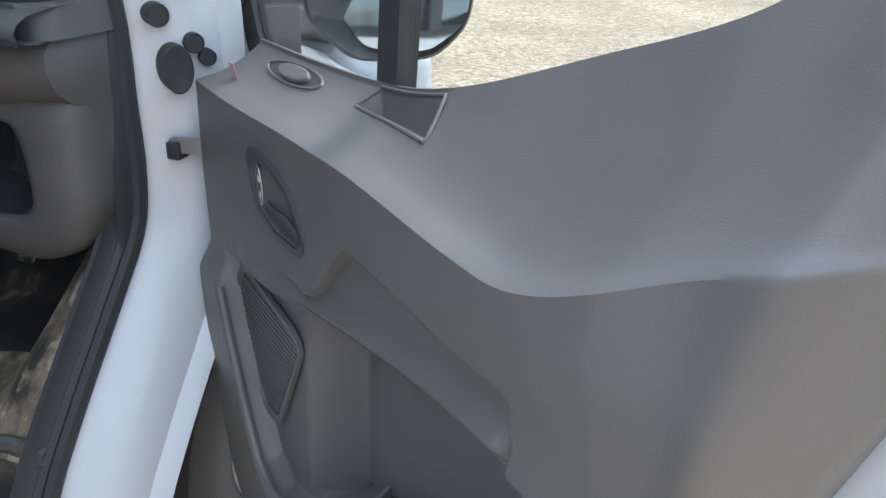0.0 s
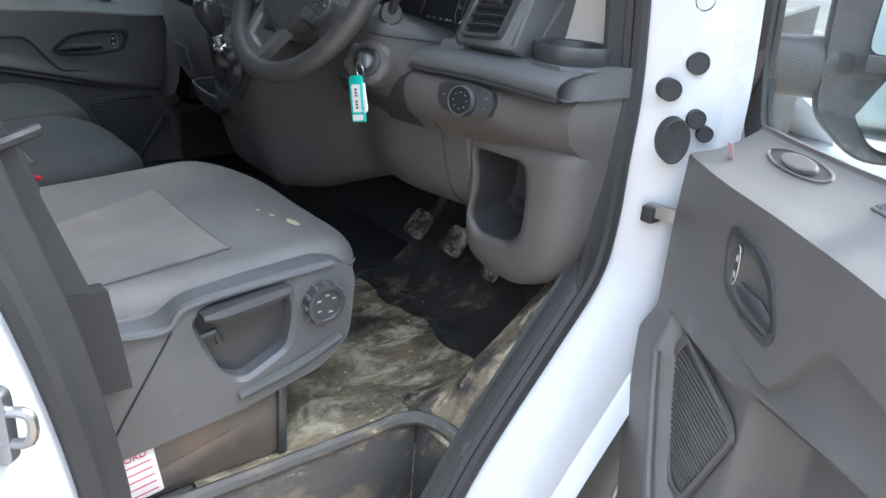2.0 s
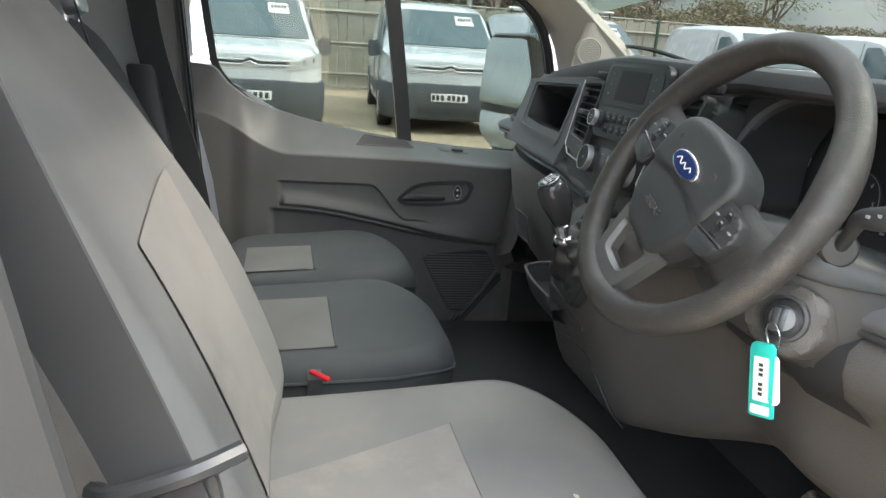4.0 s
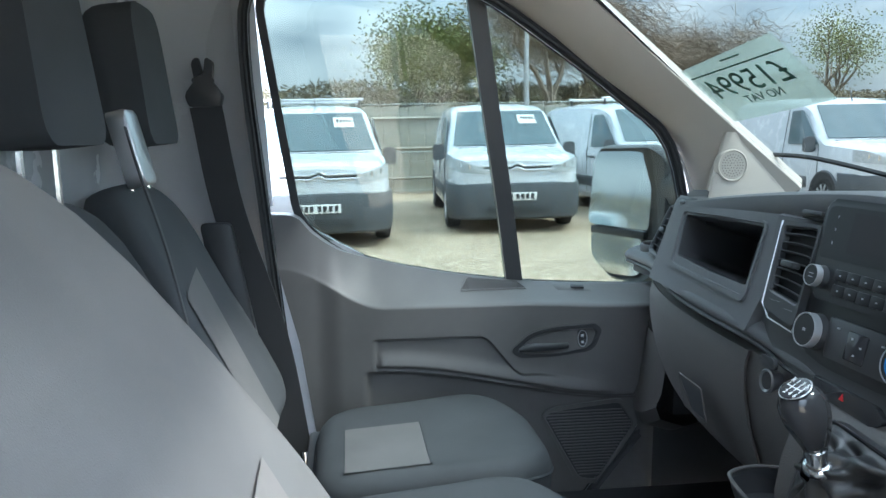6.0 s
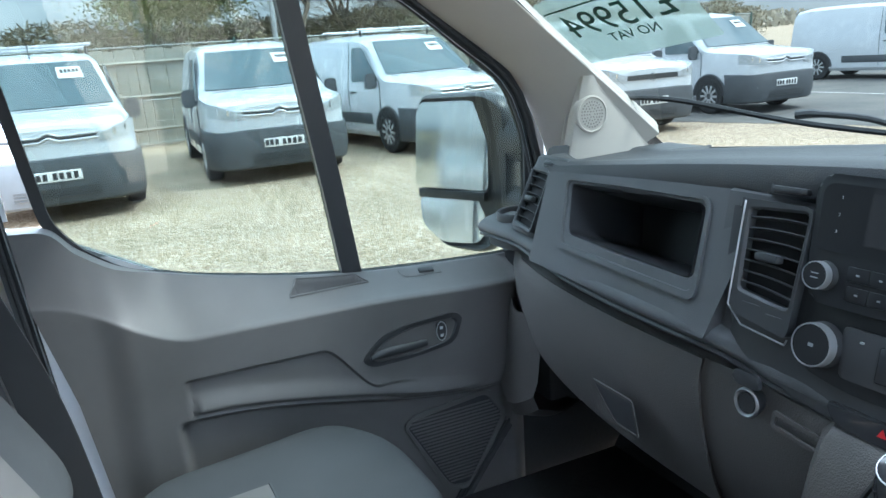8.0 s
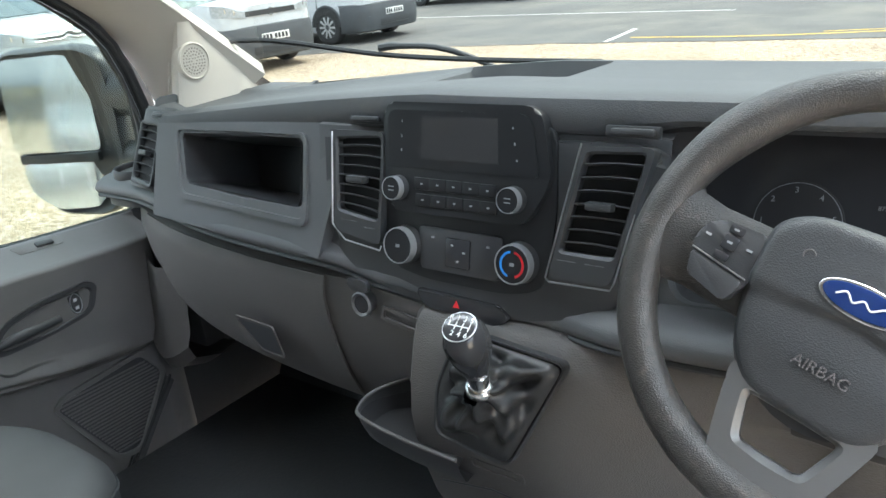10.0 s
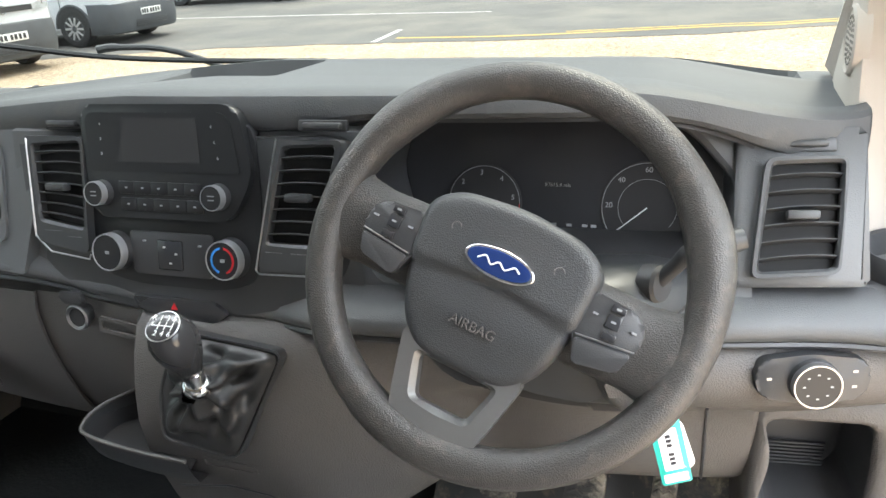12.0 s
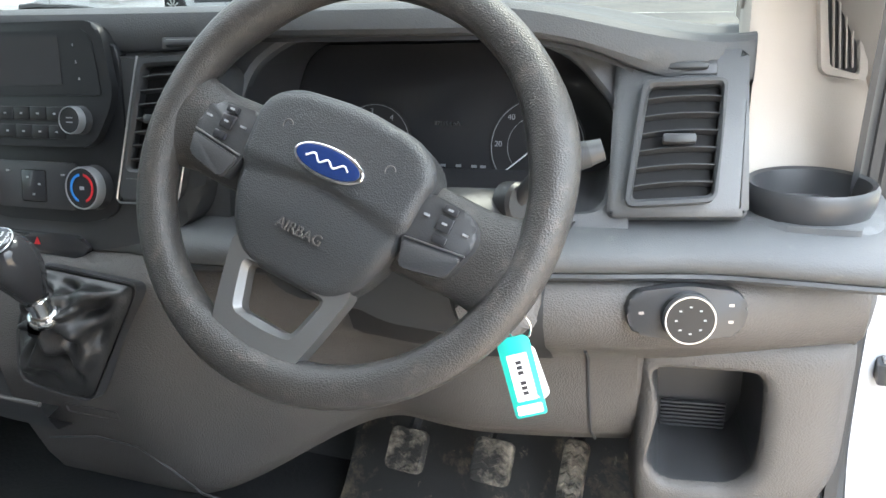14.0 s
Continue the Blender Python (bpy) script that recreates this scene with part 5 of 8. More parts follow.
grip = [0.0160 + 0.0030 * math.exp(-((math.degrees(math.atan2(math.sin(q), abs(math.cos(q)))) - 32) / 16) ** 2) + 0.0016 * math.exp(-((math.degrees(math.atan2(math.sin(q), abs(math.cos(q)))) + 82) / 20) ** 2) for q in [2 * math.pi * k / 96 for k in range(96)]]
part("rim", xf(tube([(0.160 * math.cos(a), 0.160 * math.sin(a), 0) for a in [2 * math.pi * k / 96 for k in range(96)]], grip, 18, True), WM), M_WHEEL, sw, "worn leather-grained rim")
part("hub_back", lathe([(0.030, -0.060), (0.058, -0.050), (0.070, -0.028), (0.072, -0.006), (0.0005, -0.004)], 32, WM @ Matrix.Translation((0, -0.028, 0)) @ Matrix.Diagonal((0.92, 1.0, 1.0, 1.0))), M_BLACK, sw, "black back of the hub")
for s in (1, -1):
    secs = []
    for t, w, z, h in ((0.050, 0.036, -0.002, 0.016), (0.090, 0.036, -0.004, 0.015), (0.118, 0.035, -0.005, 0.013), (0.138, 0.038, -0.003, 0.012), (0.150, 0.046, 0.0, 0.012), (0.160, 0.058, 0.0, 0.011)):
        c = Vector((s * t, -0.013, z))
        secs.append([c + Vector((0, w * math.cos(a), h * math.sin(a))) for a in [2 * math.pi * q / 20 for q in range(20)]])
    part("spoke", xf(loft(secs), WM), M_WHEEL, sw)
    WP = WM @ Matrix.Translation((0, -0.008, 0))
    bo = [(s * 0.072, 0.022), (s * 0.113, 0.019), (s * 0.124, 0.004), (s * 0.114, -0.029), (s * 0.080, -0.036), (s * 0.070, -0.012)]
    pod = part("button_pod", prism(rpoly(bo, 0.008), 0.020, WP, 0.004, z0=0.0), M_BLACK, sw)
    part("button_lower", prism(rpoly([(s * 0.074, -0.017), (s * 0.119, -0.012), (s * 0.114, -0.029), (s * 0.080, -0.036)], 0.004), 0.004, WP, 0.001, z0=0.019), M_BLACK, pod)
    part("button_line", xf(tube([(s * 0.074, -0.0145, 0.021), (s * 0.120, -0.0095, 0.021)], 0.0008, 6), WP), M_SATIN, pod)
    for x, y, w, h in ((0.097, 0.005, 0.0055, 0.0055), (0.097, 0.0155, 0.0055, 0.003), (0.098, -0.0065, 0.0055, 0.003)):
        part("toggle", xf(bx(s * x - w, s * x + w, y - h, y + h, 0.018, 0.0225, 0.001), WP), M_GLOSS, pod)
    for x, y in ((0.082, 0.006), (0.114, 0.004), (0.097, 0.005), (0.097, 0.0155)):
        part("button_mark", xf(bx(s * x - 0.0020, s * x + 0.0020, y - 0.0008, y + 0.0008, 0.0195, 0.0229, 0), WP), M_DIMINK, pod)
# airbag cover
ab = rpoly([(-0.078, 0.028), (-0.055, 0.044), (0.0, 0.050), (0.055, 0.044), (0.078, 0.028), (0.074, -0.030), (0.060, -0.070), (0.040, -0.092), (-0.040, -0.092), (-0.060, -0.070), (-0.074, -0.030)], 0.018)


def bag_top(x, y):
    crease = 0.0060 * smooth01((-0.012 - y - 0.10 * abs(x)) / 0.006)
    return 0.028 - crease - 0.35 * (x * x) / 0.08 * 0.08 - 0.02 * smooth01((-y - 0.04) / 0.06) * 0.5


part("airbag_cover", pad(resample(ab, 72), -0.010, bag_top, 0.010, WM, 14), M_AIRBAG, sw, "grained black airbag cover", sharp=60)
text("cover_word", "AIRBAG", 0.0115, WM @ Matrix.Translation((0.0, -0.0535, 0.0226)), M_GREY, sw, 0.0008)
for s in (1, -1):
    part("horn_mark", xf(tube([(s * 0.045 + 0.004 * math.cos(a), 0.014 + 0.004 * math.sin(a), 0.0275) for a in [0.3 + 3.6 * q / 8 for q in range(9)]], 0.0006, 5), WM), M_GREY, sw)
bd = part("badge", pad(ellipse(0.0305, 0.0125, 36), 0, 0.0045, 0.002, WM @ Matrix.Translation((0.0, 0.0005, 0.0265)), 3), M_CHROME, sw, "chrome-rimmed blue oval badge")
part("badge_field", pad(ellipse(0.0275, 0.0100, 36), 0, 0.0052, 0.0005, WM @ Matrix.Translation((0.0, 0.0005, 0.0265)), 3), M_BLUE, bd)
part("badge_stroke", xf(tube(spline([(-0.018, -0.001, 0.0318), (-0.012, 0.003, 0.0318), (-0.006, -0.002, 0.0318), (0.0, 0.002, 0.0318), (0.006, -0.002, 0.0318), (0.013, 0.003, 0.0318), (0.018, 0.0, 0.0318)], 24), 0.0008, 5), WM), M_WHITEINK, bd)
# lower double spoke
ls_o = rpoly([(-0.056, -0.074), (0.056, -0.074), (0.045, -0.120), (0.036, -0.151), (-0.036, -0.151), (-0.045, -0.120)], 0.012)
ls_i = rpoly([(-0.034, -0.092), (0.034, -0.092), (0.023, -0.126), (-0.023, -0.126)], 0.006)
M_SPOKE = mat("spoke_satin", (0.15, 0.148, 0.146), 0.32, metal=0.45, grain=0.1, gscale=500)
part("lower_spoke", frame_plate(*ringed(ls_o, ls_i), 0.016, WM @ Matrix.Translation((0, 0, -0.006)), 0.005), M_SPOKE, sw, "satin grey lower spoke")

# column shroud and stalks
col = thing("steering_column", (0.465, 0.12, 1.12), "black plastic steering column shroud with stalks", "steering column")
COLS = ((0.046, [(0.415, 1.205), (0.400, 1.255), (0.430, 1.290), (0.470, 1.296), (0.525, 1.294), (0.552, 1.268), (0.552, 1.215), (0.530, 1.178), (0.470, 1.182)]),
        (0.080, [(0.400, 1.190), (0.385, 1.255), (0.420, 1.288), (0.470, 1.294), (0.548, 1.298), (0.584, 1.275), (0.588, 1.215), (0.556, 1.156), (0.475, 1.166)]),
        (0.160, [(0.390, 1.170), (0.375, 1.235), (0.410, 1.262), (0.470, 1.266), (0.560, 1.276), (0.612, 1.260), (0.612, 1.200), (0.570, 1.132), (0.470, 1.142)]),
        (0.240, [(0.390, 1.150), (0.375, 1.220), (0.410, 1.244), (0.470, 1.246), (0.560, 1.250), (0.612, 1.245), (0.612, 1.190), (0.570, 1.122), (0.470, 1.132)]))
part("shroud", loft([[(x, y, z) for x, z in resample(rpoly(q, 0.014), 48)] for y, q in COLS]), M_STACK, col, sharp=50)
part("shroud_seam", tube(spline([(0.5535, 0.048, 1.256), (0.5885, 0.080, 1.252), (0.6030, 0.120, 1.249), (0.6135, 0.160, 1.246)], 10), 0.0012, 5), M_DEEP, col)
# near-black sheet on the panel, painting the shade under the column
part("lower_slot_shade", strip(0.405, 0.515, lambda x: [(y - 0.0035, z) for y, z in drv_prof(x)[3:6]], 8), M_DEEP, dash, "near-black sheet painting the shade of the slot under the column")
for base, knee, end in ((Vector((0.577, 0.088, 1.284)), Vector((0.604, 0.081, 1.318)), Vector((0.636, 0.090, 1.327))), (Vector((0.365, 0.110, 1.270)), Vector((0.335, 0.104, 1.292)), Vector((0.300, 0.108, 1.300)))):
    out = Vector((1 if base.x > 0.46 else -1, -0.5, 0.2))
    part("stalk_boss", lathe([(0.0175, -0.010), (0.0175, 0.004), (0.0150, 0.007), (0.0005, 0.008)], 20, axes(base, (0, 0.3, 1), out.cross(Vector((0, 0.3, 1))))), M_BLACK, col)
    st = part("stalk", tube(spline([base, base.lerp(knee, 0.6), knee, knee.lerp(end, 0.5), end], 14), [0.0072, 0.0070, 0.0068, 0.0068, 0.0070, 0.0074, 0.0080, 0.0088, 0.0096, 0.0104, 0.0110, 0.0112, 0.0112, 0.0110, 0.0106], 12), M_SLAT, col)
    part("stalk_cap", tube([end, end + (end - knee).normalized() * 0.011], [0.0104, 0.0090], 12), M_STACK, st)
    for k in range(2):
        c = knee.lerp(end, 0.45 + 0.3 * k) + Vector((0, -0.0108, 0.002))
        part("stalk_mark", xf(bx(-0.0022, 0.0022, -0.0006, 0.0006, -0.0014, 0.0014, 0), Matrix.Translation(c)), M_DIMINK, st)
# the panel isn't cut here: a near-black sheet paints the hollow's shade
part("key_hollow_shade", strip(0.515, 0.596, lambda x: [(y - 0.0025, z) for y, z in drv_prof(x)[1:7]], 8), M_DEEP, dash, "near-black sheet painting the shade of the hollow beside the column")
# ignition, key, tag
IG = axes((0.574, 0.052, 1.213), (0.85, 0.50, 0), (-0.10, 0.25, 1))
ign = part("ignition_boss", prism(rpoly([(-0.044, 0.012), (-0.012, 0.036), (0.032, 0.028), (0.038, -0.010), (0.012, -0.040), (-0.032, -0.030)], 0.016), 0.060, IG, 0.010, 3, z0=-0.058), M_GREY, col)
part("ignition_ring", lathe([(0.0225, 0.002), (0.0225, 0.008), (0.0195, 0.009), (0.0185, 0.004), (0.0005, 0.004)], 28, IG), M_BLACK, ign)
part("ignition_barrel", lathe([(0.0115, 0.003), (0.0125, 0.012), (0.0005, 0.013)], 24, IG), M_SATIN, ign)
key = thing("key_ring", (0.572, 0.05, 1.14), "ignition key with a ring, fob and teal plastic tag", "key")
part("key", xf(bx(-0.004, 0.004, -0.013, 0.010, 0.006, 0.030, 0.002), IG), M_BLACK, key)
rc = IG @ Vector((0.004, -0.018, 0.030))
part("split_ring", tube([rc + Vector((0.010 * math.cos(a), -0.003 * math.sin(a), 0.013 * math.sin(a))) for a in [2 * math.pi * q / 24 for q in range(24)]], 0.0009, 6, True), M_CHROME, key)
TG = axes(rc + Vector((0.004, -0.005, -0.042)), (0.93, 0.28, 0.22), (-0.22, 0.0, 1)) @ Matrix.Scale(1.22, 4)
tag = part("tag", prism(rpoly([(-0.0105, -0.028), (0.0105, -0.028), (0.0105, 0.0255), (0.0075, 0.029), (-0.0075, 0.029), (-0.0105, 0.0255)], 0.0015), 0.003, TG, 0.0007, z0=-0.0015), M_TEAL, key, "teal plastic tag with a paper insert")
part("tag_paper", prism(rrect(0.0135, 0.034, 0.001, 2, 0, 0.001), 0.0006, TG, z0=0.0014), M_PAPER, tag)
part("tag_foot", prism(rrect(0.017, 0.007, 0.001, 2, 0, -0.0225), 0.0006, TG, z0=0.0014), M_PAPER, tag)
for k in range(7):
    if k != 3:
        part("tag_writing", xf(bx(-0.0018, 0.0018, -0.0115 + 0.0037 * k, -0.0091 + 0.0037 * k, 0.0019, 0.0022, 0), TG), M_INK, tag)
part("fob", prism(rrect(0.012, 0.046, 0.0055, 5), 0.003, axes(rc + Vector((0.013, 0.0, -0.038)), (0.9, 0.35, 0.3), (-0.35, 0.0, 1)), 0.001), M_PAPER, key, "white plastic fob")
# pedals
M_PED = mat("pedal_rubber_muddy", (0.05, 0.048, 0.045), 0.7, grain=0.4, gscale=200, dirt=(0.42, 0.37, 0.30), dscale=30, dlev=(0.45, 0.65))
for x, y, z, w, h, nm in ((0.343, 0.347, 0.818, 0.056, 0.062, "clutch_pedal"), (0.472, 0.345, 0.825, 0.056, 0.062, "brake_pedal"), (0.581, 0.368, 0.815, 0.034, 0.085, "accelerator_pedal")):
    pd = thing(nm, (x, y, z - 0.04), "muddy ribbed rubber foot pedal on a steel arm", "pedal", "pedals")
    PM = axes((x, y, z), (1, -0.1, 0), (0, 0.62, 0.8))
    face = part("pad", pad(resample(rrect(w, h, 0.010), 32), -0.012, lambda a, b: 0.004 + 0.002 * a * a / 0.0008, 0.003, PM, 3), M_PED, pd)
    for j in range(6):
        yy = -h / 2 + h * (j + 0.7) / 6.4
        part("tread", xf(tube([(-w * 0.42, yy - 0.003, 0.0055), (-w * 0.2, yy + 0.003, 0.0055), (0, yy - 0.003, 0.0055), (w * 0.2, yy + 0.003, 0.0055), (w * 0.42, yy - 0.003, 0.0055)], 0.0022, 6), PM), M_PED, face)
    part("arm", tube(spline([Vector((x, y + 0.012, z)), Vector((x, y + 0.07, z + 0.06)), Vector((x, y + 0.09, z + 0.30))], 10), 0.009, 8), M_BLACK, pd)


# ---- seats ----
def cushion(parent, x0, x1, y0, y1, zb, zt, m_side, panel, bolster=0.022, nose=0.035, rake=0.03, splay=(0.0, 0.0)):
    """A seat cushion with a lighter cloth insert; panel: x and y limits of the insert."""
    w, d = x1 - x0, y1 - y0
    cx, cy = (x0 + x1) / 2, (y0 + y1) / 2

    def top(x, y):
        u, v = 2 * x / w, (y + d / 2) / d
        return zt + bolster * min(1, abs(u)) ** 3 - nose * max(0, (v - 0.74) / 0.26) ** 2 - rake * (1 - v)
    out = resample(rpoly([(-w / 2 + 0.02, -d / 2), (w / 2 - 0.02, -d / 2), (w / 2, d / 2 - 0.10), (w / 2 - 0.10, d / 2), (-w / 2 + 0.10, d / 2), (-w / 2, d / 2 - 0.10)], 0.09), 80)
    cu = part("cushion", pad(out, zb, top, 0.04, Matrix.Translation((cx, cy, 0)), 10, 5), m_side, parent)
    if panel:
        px0, px1, py0, py1, skew = panel
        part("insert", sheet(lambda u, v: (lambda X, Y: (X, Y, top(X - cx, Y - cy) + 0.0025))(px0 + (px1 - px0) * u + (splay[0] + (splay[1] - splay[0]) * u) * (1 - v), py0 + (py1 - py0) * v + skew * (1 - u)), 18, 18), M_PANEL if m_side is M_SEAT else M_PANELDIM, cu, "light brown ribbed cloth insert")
        part("seam", tube([(x, y, top(x - cx, y - cy) + 0.002) for x, y in [(px0 + (px1 - px0) * k / 12, py1 + skew * (1 - k / 12)) for k in range(13)]], 0.0022, 6), m_side, cu)
    pipe = [(p[0] + cx, p[1] + cy, top(p[0], p[1]) - 0.042) for p in out]
    part("piping", tube([(x, y, z) for x, y, z in pipe], 0.0035, 6, True), m_side, cu)
    return cu, top


def backrest(parent, x0, x1, yb, zb, yt, zt, th, m_side, wtop=0.8, bol=0.035, panel=None, lum=0.0):
    cx, w = (x0 + x1) / 2, x1 - x0
    L = math.hypot(yt - yb, zt - zb)
    m = axes((cx, yb, zb), (-1, 0, 0), (0, yt - yb, zt - zb))
    out = resample(rpoly([(-w / 2 + 0.02, 0), (w / 2 - 0.02, 0), (w / 2, L * 0.35), (w / 2 * wtop, L), (-w / 2 * wtop, L), (-w / 2, L * 0.35)], [0.06, 0.06, 0.2, 0.12, 0.12, 0.2]), 80)
    f = lambda x, y: th + bol * min(1, abs(2 * x / w)) ** 3 * (1 - 0.6 * y / L) - 0.02 * (y / L) + lum * math.sin(math.pi * max(0.0, min(1.0, y / L)))
    bk = part("backrest", pad(out, 0, f, 0.05, m, 10, 5), m_side, parent)
    if panel:
        a0, a1, b0_, b1_ = panel
        part("insert", xf(sheet(lambda u, v: (a0 + (a1 - a0) * u, b0_ + (b1_ - b0_) * v + 0.03 * u * v, f(a0 + (a1 - a0) * u, b0_ + (b1_ - b0_) * v) + 0.0025), 16, 16), m), M_PANEL if m_side is M_SEAT else M_PANELDIM, bk, "light brown ribbed cloth insert")
    return bk, m, L, f


def headrest(parent, x, y, z, w, h, m_side):
    m = axes((x, y, z), (1, 0, 0), (0, -0.12, 1))
    hr = part("headrest", pad(resample(rpoly([(-w / 2, 0.02), (-w / 2 + 0.02, 0), (w / 2 - 0.02, 0), (w / 2, 0.02), (w / 2 * 0.86, h), (-w / 2 * 0.86, h)], 0.05), 56), -0.05, lambda a, b: 0.05 - 0.6 * a * a, 0.045, m, 6, 5), m_side, parent)
    for s in (-1, 1):
        part("headrest_post", tube([(x + s * 0.055, y - 0.005, z + 0.02), (x + s * 0.055, y - 0.003, z - 0.08)], 0.006, 8), M_CHROME, hr)
    return hr


def webbing(parent, pts, w, across, name="webbing", th=0.0015):
    """A belt along points; across: its width direction."""
    a = Vector(across).normalized()
    secs = []
    ps = [Vector(p) for p in pts]
    for i, p in enumerate(ps):
        d = (ps[min(i + 1, len(ps) - 1)] - ps[max(i - 1, 0)]).normalized()
        s = (a - d * a.dot(d)).normalized()
        nrm = s.cross(d).normalized()
        secs.append([p + s * w / 2 + nrm * th, p - s * w / 2 + nrm * th, p - s * w / 2 - nrm * th, p + s * w / 2 - nrm * th])
    return part(name, loft(secs), M_BELT, parent)


ds = thing("driver_seat", (0.45, -0.3, 0.66), "worn dark grey cloth driver's seat with dirty stains", "car seat")
dcu, dtop = cushion(ds, 0.165, 0.690, -0.56, 0.040, 0.86, 0.962, M_SEAT, (0.292, 0.604, -0.47, -0.190, -0.004), splay=(0.115, 0.050))
backrest(ds, 0.165, 0.672, -0.500, 0.90, -0.815, 1.50, 0.10, M_SEAT, wtop=0.74, bol=0.040, panel=(-0.080, 0.140, 0.05, 0.33), lum=0.035)
headrest(ds, 0.43, -0.815, 1.56, 0.26, 0.20, M_SEATDARK)
# plastic side shell with lever, knob and recess
sx = 0.690
side_o = [(-0.058, 0.950), (-0.052, 0.925), (-0.060, 0.835), (-0.105, 0.797), (-0.228, 0.766), (-0.40, 0.745), (-0.62, 0.745), (-0.64, 0.90), (-0.60, 0.94), (-0.46, 0.935), (-0.335, 0.922), (-0.300, 0.948), (-0.205, 0.960), (-0.10, 0.968)]
SM_ = axes((sx, 0, 0), (0, 1, 0), (0, 0, 1))
rec = rpoly([(-0.292, 0.918), (-0.270, 0.940), (-0.160, 0.945), (-0.150, 0.90), (-0.160, 0.845), (-0.225, 0.812), (-0.255, 0.83)], 0.014)
so, si = ringed(rpoly(side_o, 0.018), rec)
shell = part("side_shell", frame_plate(so, si, 0.034, SM_, 0.006), M_SHELL, ds, "scuffed black plastic side shell")
part("shell_hollow", prism(rec, 0.004, SM_, z0=0.004), M_BLACK, shell)
part("shell_band", tube(spline([(sx + 0.034, -0.60, 0.915), (sx + 0.035, -0.46, 0.930), (sx + 0.035, -0.335, 0.918), (sx + 0.035, -0.300, 0.944), (sx + 0.035, -0.20, 0.955), (sx + 0.034, -0.09, 0.962)], 30), 0.006, 8), M_SHELL, shell)
part("shell_rib", tube(spline([(sx + 0.034, -0.235, 0.790), (sx + 0.036, -0.15, 0.812), (sx + 0.034, -0.075, 0.842)], 14), 0.008, 8), M_SHELL, shell)
part("height_lever", loft([[(sx + 0.040 + dx, y, z + dz) for dx, dz in ((-0.012, -h), (0.012, -h), (0.016, 0), (0.012, h), (-0.012, h))] for y, z, h in ((-0.285, 0.930, 0.004), (-0.262, 0.928, 0.010), (-0.20, 0.936, 0.010), (-0.166, 0.943, 0.006))]), M_BLACK, shell, "glossy black height lever")
part("slide_bar", tube([(sx + 0.02, -0.286, 0.888), (sx + 0.026, -0.262, 0.896), (sx + 0.026, -0.255, 0.878)], 0.006, 8), M_BLACK, shell)
kn = part("lumbar_knob", lathe([(0.031, 0), (0.031, 0.016), (0.029, 0.020), (0.024, 0.021), (0.022, 0.018), (0.0005, 0.018)], 28, axes((sx + 0.030, -0.107, 0.906), (0, 1, 0), (0, 0, 1))), M_BLACK, shell, "round knurled adjuster knob")
for q in range(12):
    a = 2 * math.pi * q / 12
    part("knob_grip", tube([(sx + 0.032, -0.107 + 0.031 * math.cos(a), 0.906 + 0.031 * math.sin(a)), (sx + 0.048, -0.107 + 0.031 * math.cos(a), 0.906 + 0.031 * math.sin(a))], 0.003, 6), M_SHELL, kn)
for a in (0.6, 1.5, 2.6, 3.8, 5.2):
    part("knob_mark", bx(sx + 0.0475, sx + 0.0485, -0.107 + 0.014 * math.cos(a) - 0.003, -0.107 + 0.014 * math.cos(a) + 0.003, 0.906 + 0.014 * math.sin(a) - 0.0012, 0.906 + 0.014 * math.sin(a) + 0.0012, 0), M_DIMINK, kn)
part("seam_line", tube([(sx + 0.035, -0.320, 0.915), (sx + 0.035, -0.405, 0.775)], 0.0015, 6), M_DEEP, shell)
M_BASE = mat("seat_base_steel", (0.095, 0.080, 0.070), 0.38, grain=0.15, gscale=90, dirt=(0.17, 0.11, 0.07), dscale=6, dlev=(0.45, 0.75))
base = part("seat_base", bx(0.20, 0.712, -0.62, -0.165, 0.655, 0.80, 0.012), M_BASE, ds, "dark painted steel seat box")
part("base_pressing", prism(rpoly([(-0.36, 0.70), (-0.22, 0.735), (-0.235, 0.70), (-0.29, 0.675), (-0.36, 0.67)], 0.008), 0.004, axes((0.711, 0, 0), (0, 1, 0), (0, 0, 1)), 0.002), M_BASE, base)
part("base_bracket", bx(0.700, 0.718, -0.172, -0.158, 0.66, 0.80, 0.003), M_BLACK, base)
# seat stains
M_STAIN = mat("pale_stain", (0.60, 0.52, 0.37), 0.9)
for x, y, r, e in ((0.545, -0.060, 0.030, 0.4), (0.500, -0.075, 0.007, 0.8), (0.468, -0.085, 0.006, 0.8)):
    pts = []
    for q in range(16):
        a = 2 * math.pi * q / 16
        rr = r * (0.55 + 0.6 * abs(noise.noise(Vector((math.cos(a) * 1.7, math.sin(a) * 1.7, x * 9)))))
        pts.append((x + rr * math.cos(a), y + rr * e * math.sin(a)))
    bmx_ = bmesh.new()
    bmx_.faces.new([bmx_.verts.new((px, py, dtop(px - 0.4275, py + 0.26) + 0.0022)) for px, py in pts])
    part("stain", bmx_, M_STAIN, dcu, "pale dried splash")
# service sticker on the seat box
st = thing("service_sticker", (0.717, -0.42, 0.67), "pink and white service record sticker on the seat base", "sticker")
SK = axes((0.7170, -0.412, 0.705), (0, 1, 0.14), (0, -0.14, 1)) @ Matrix.Scale(1.12, 4)
part("sheet", prism(rrect(0.115, 0.072, 0.002, 2), 0.0008, SK), M_PAPER, st)
M_STRED = mat("sticker_red", (0.62, 0.05, 0.09), 0.5)
text("heading", "SERVICE RECORD", 0.0125, SK @ Matrix.Translation((0.0, 0.027, 0.001)), M_STRED, st)
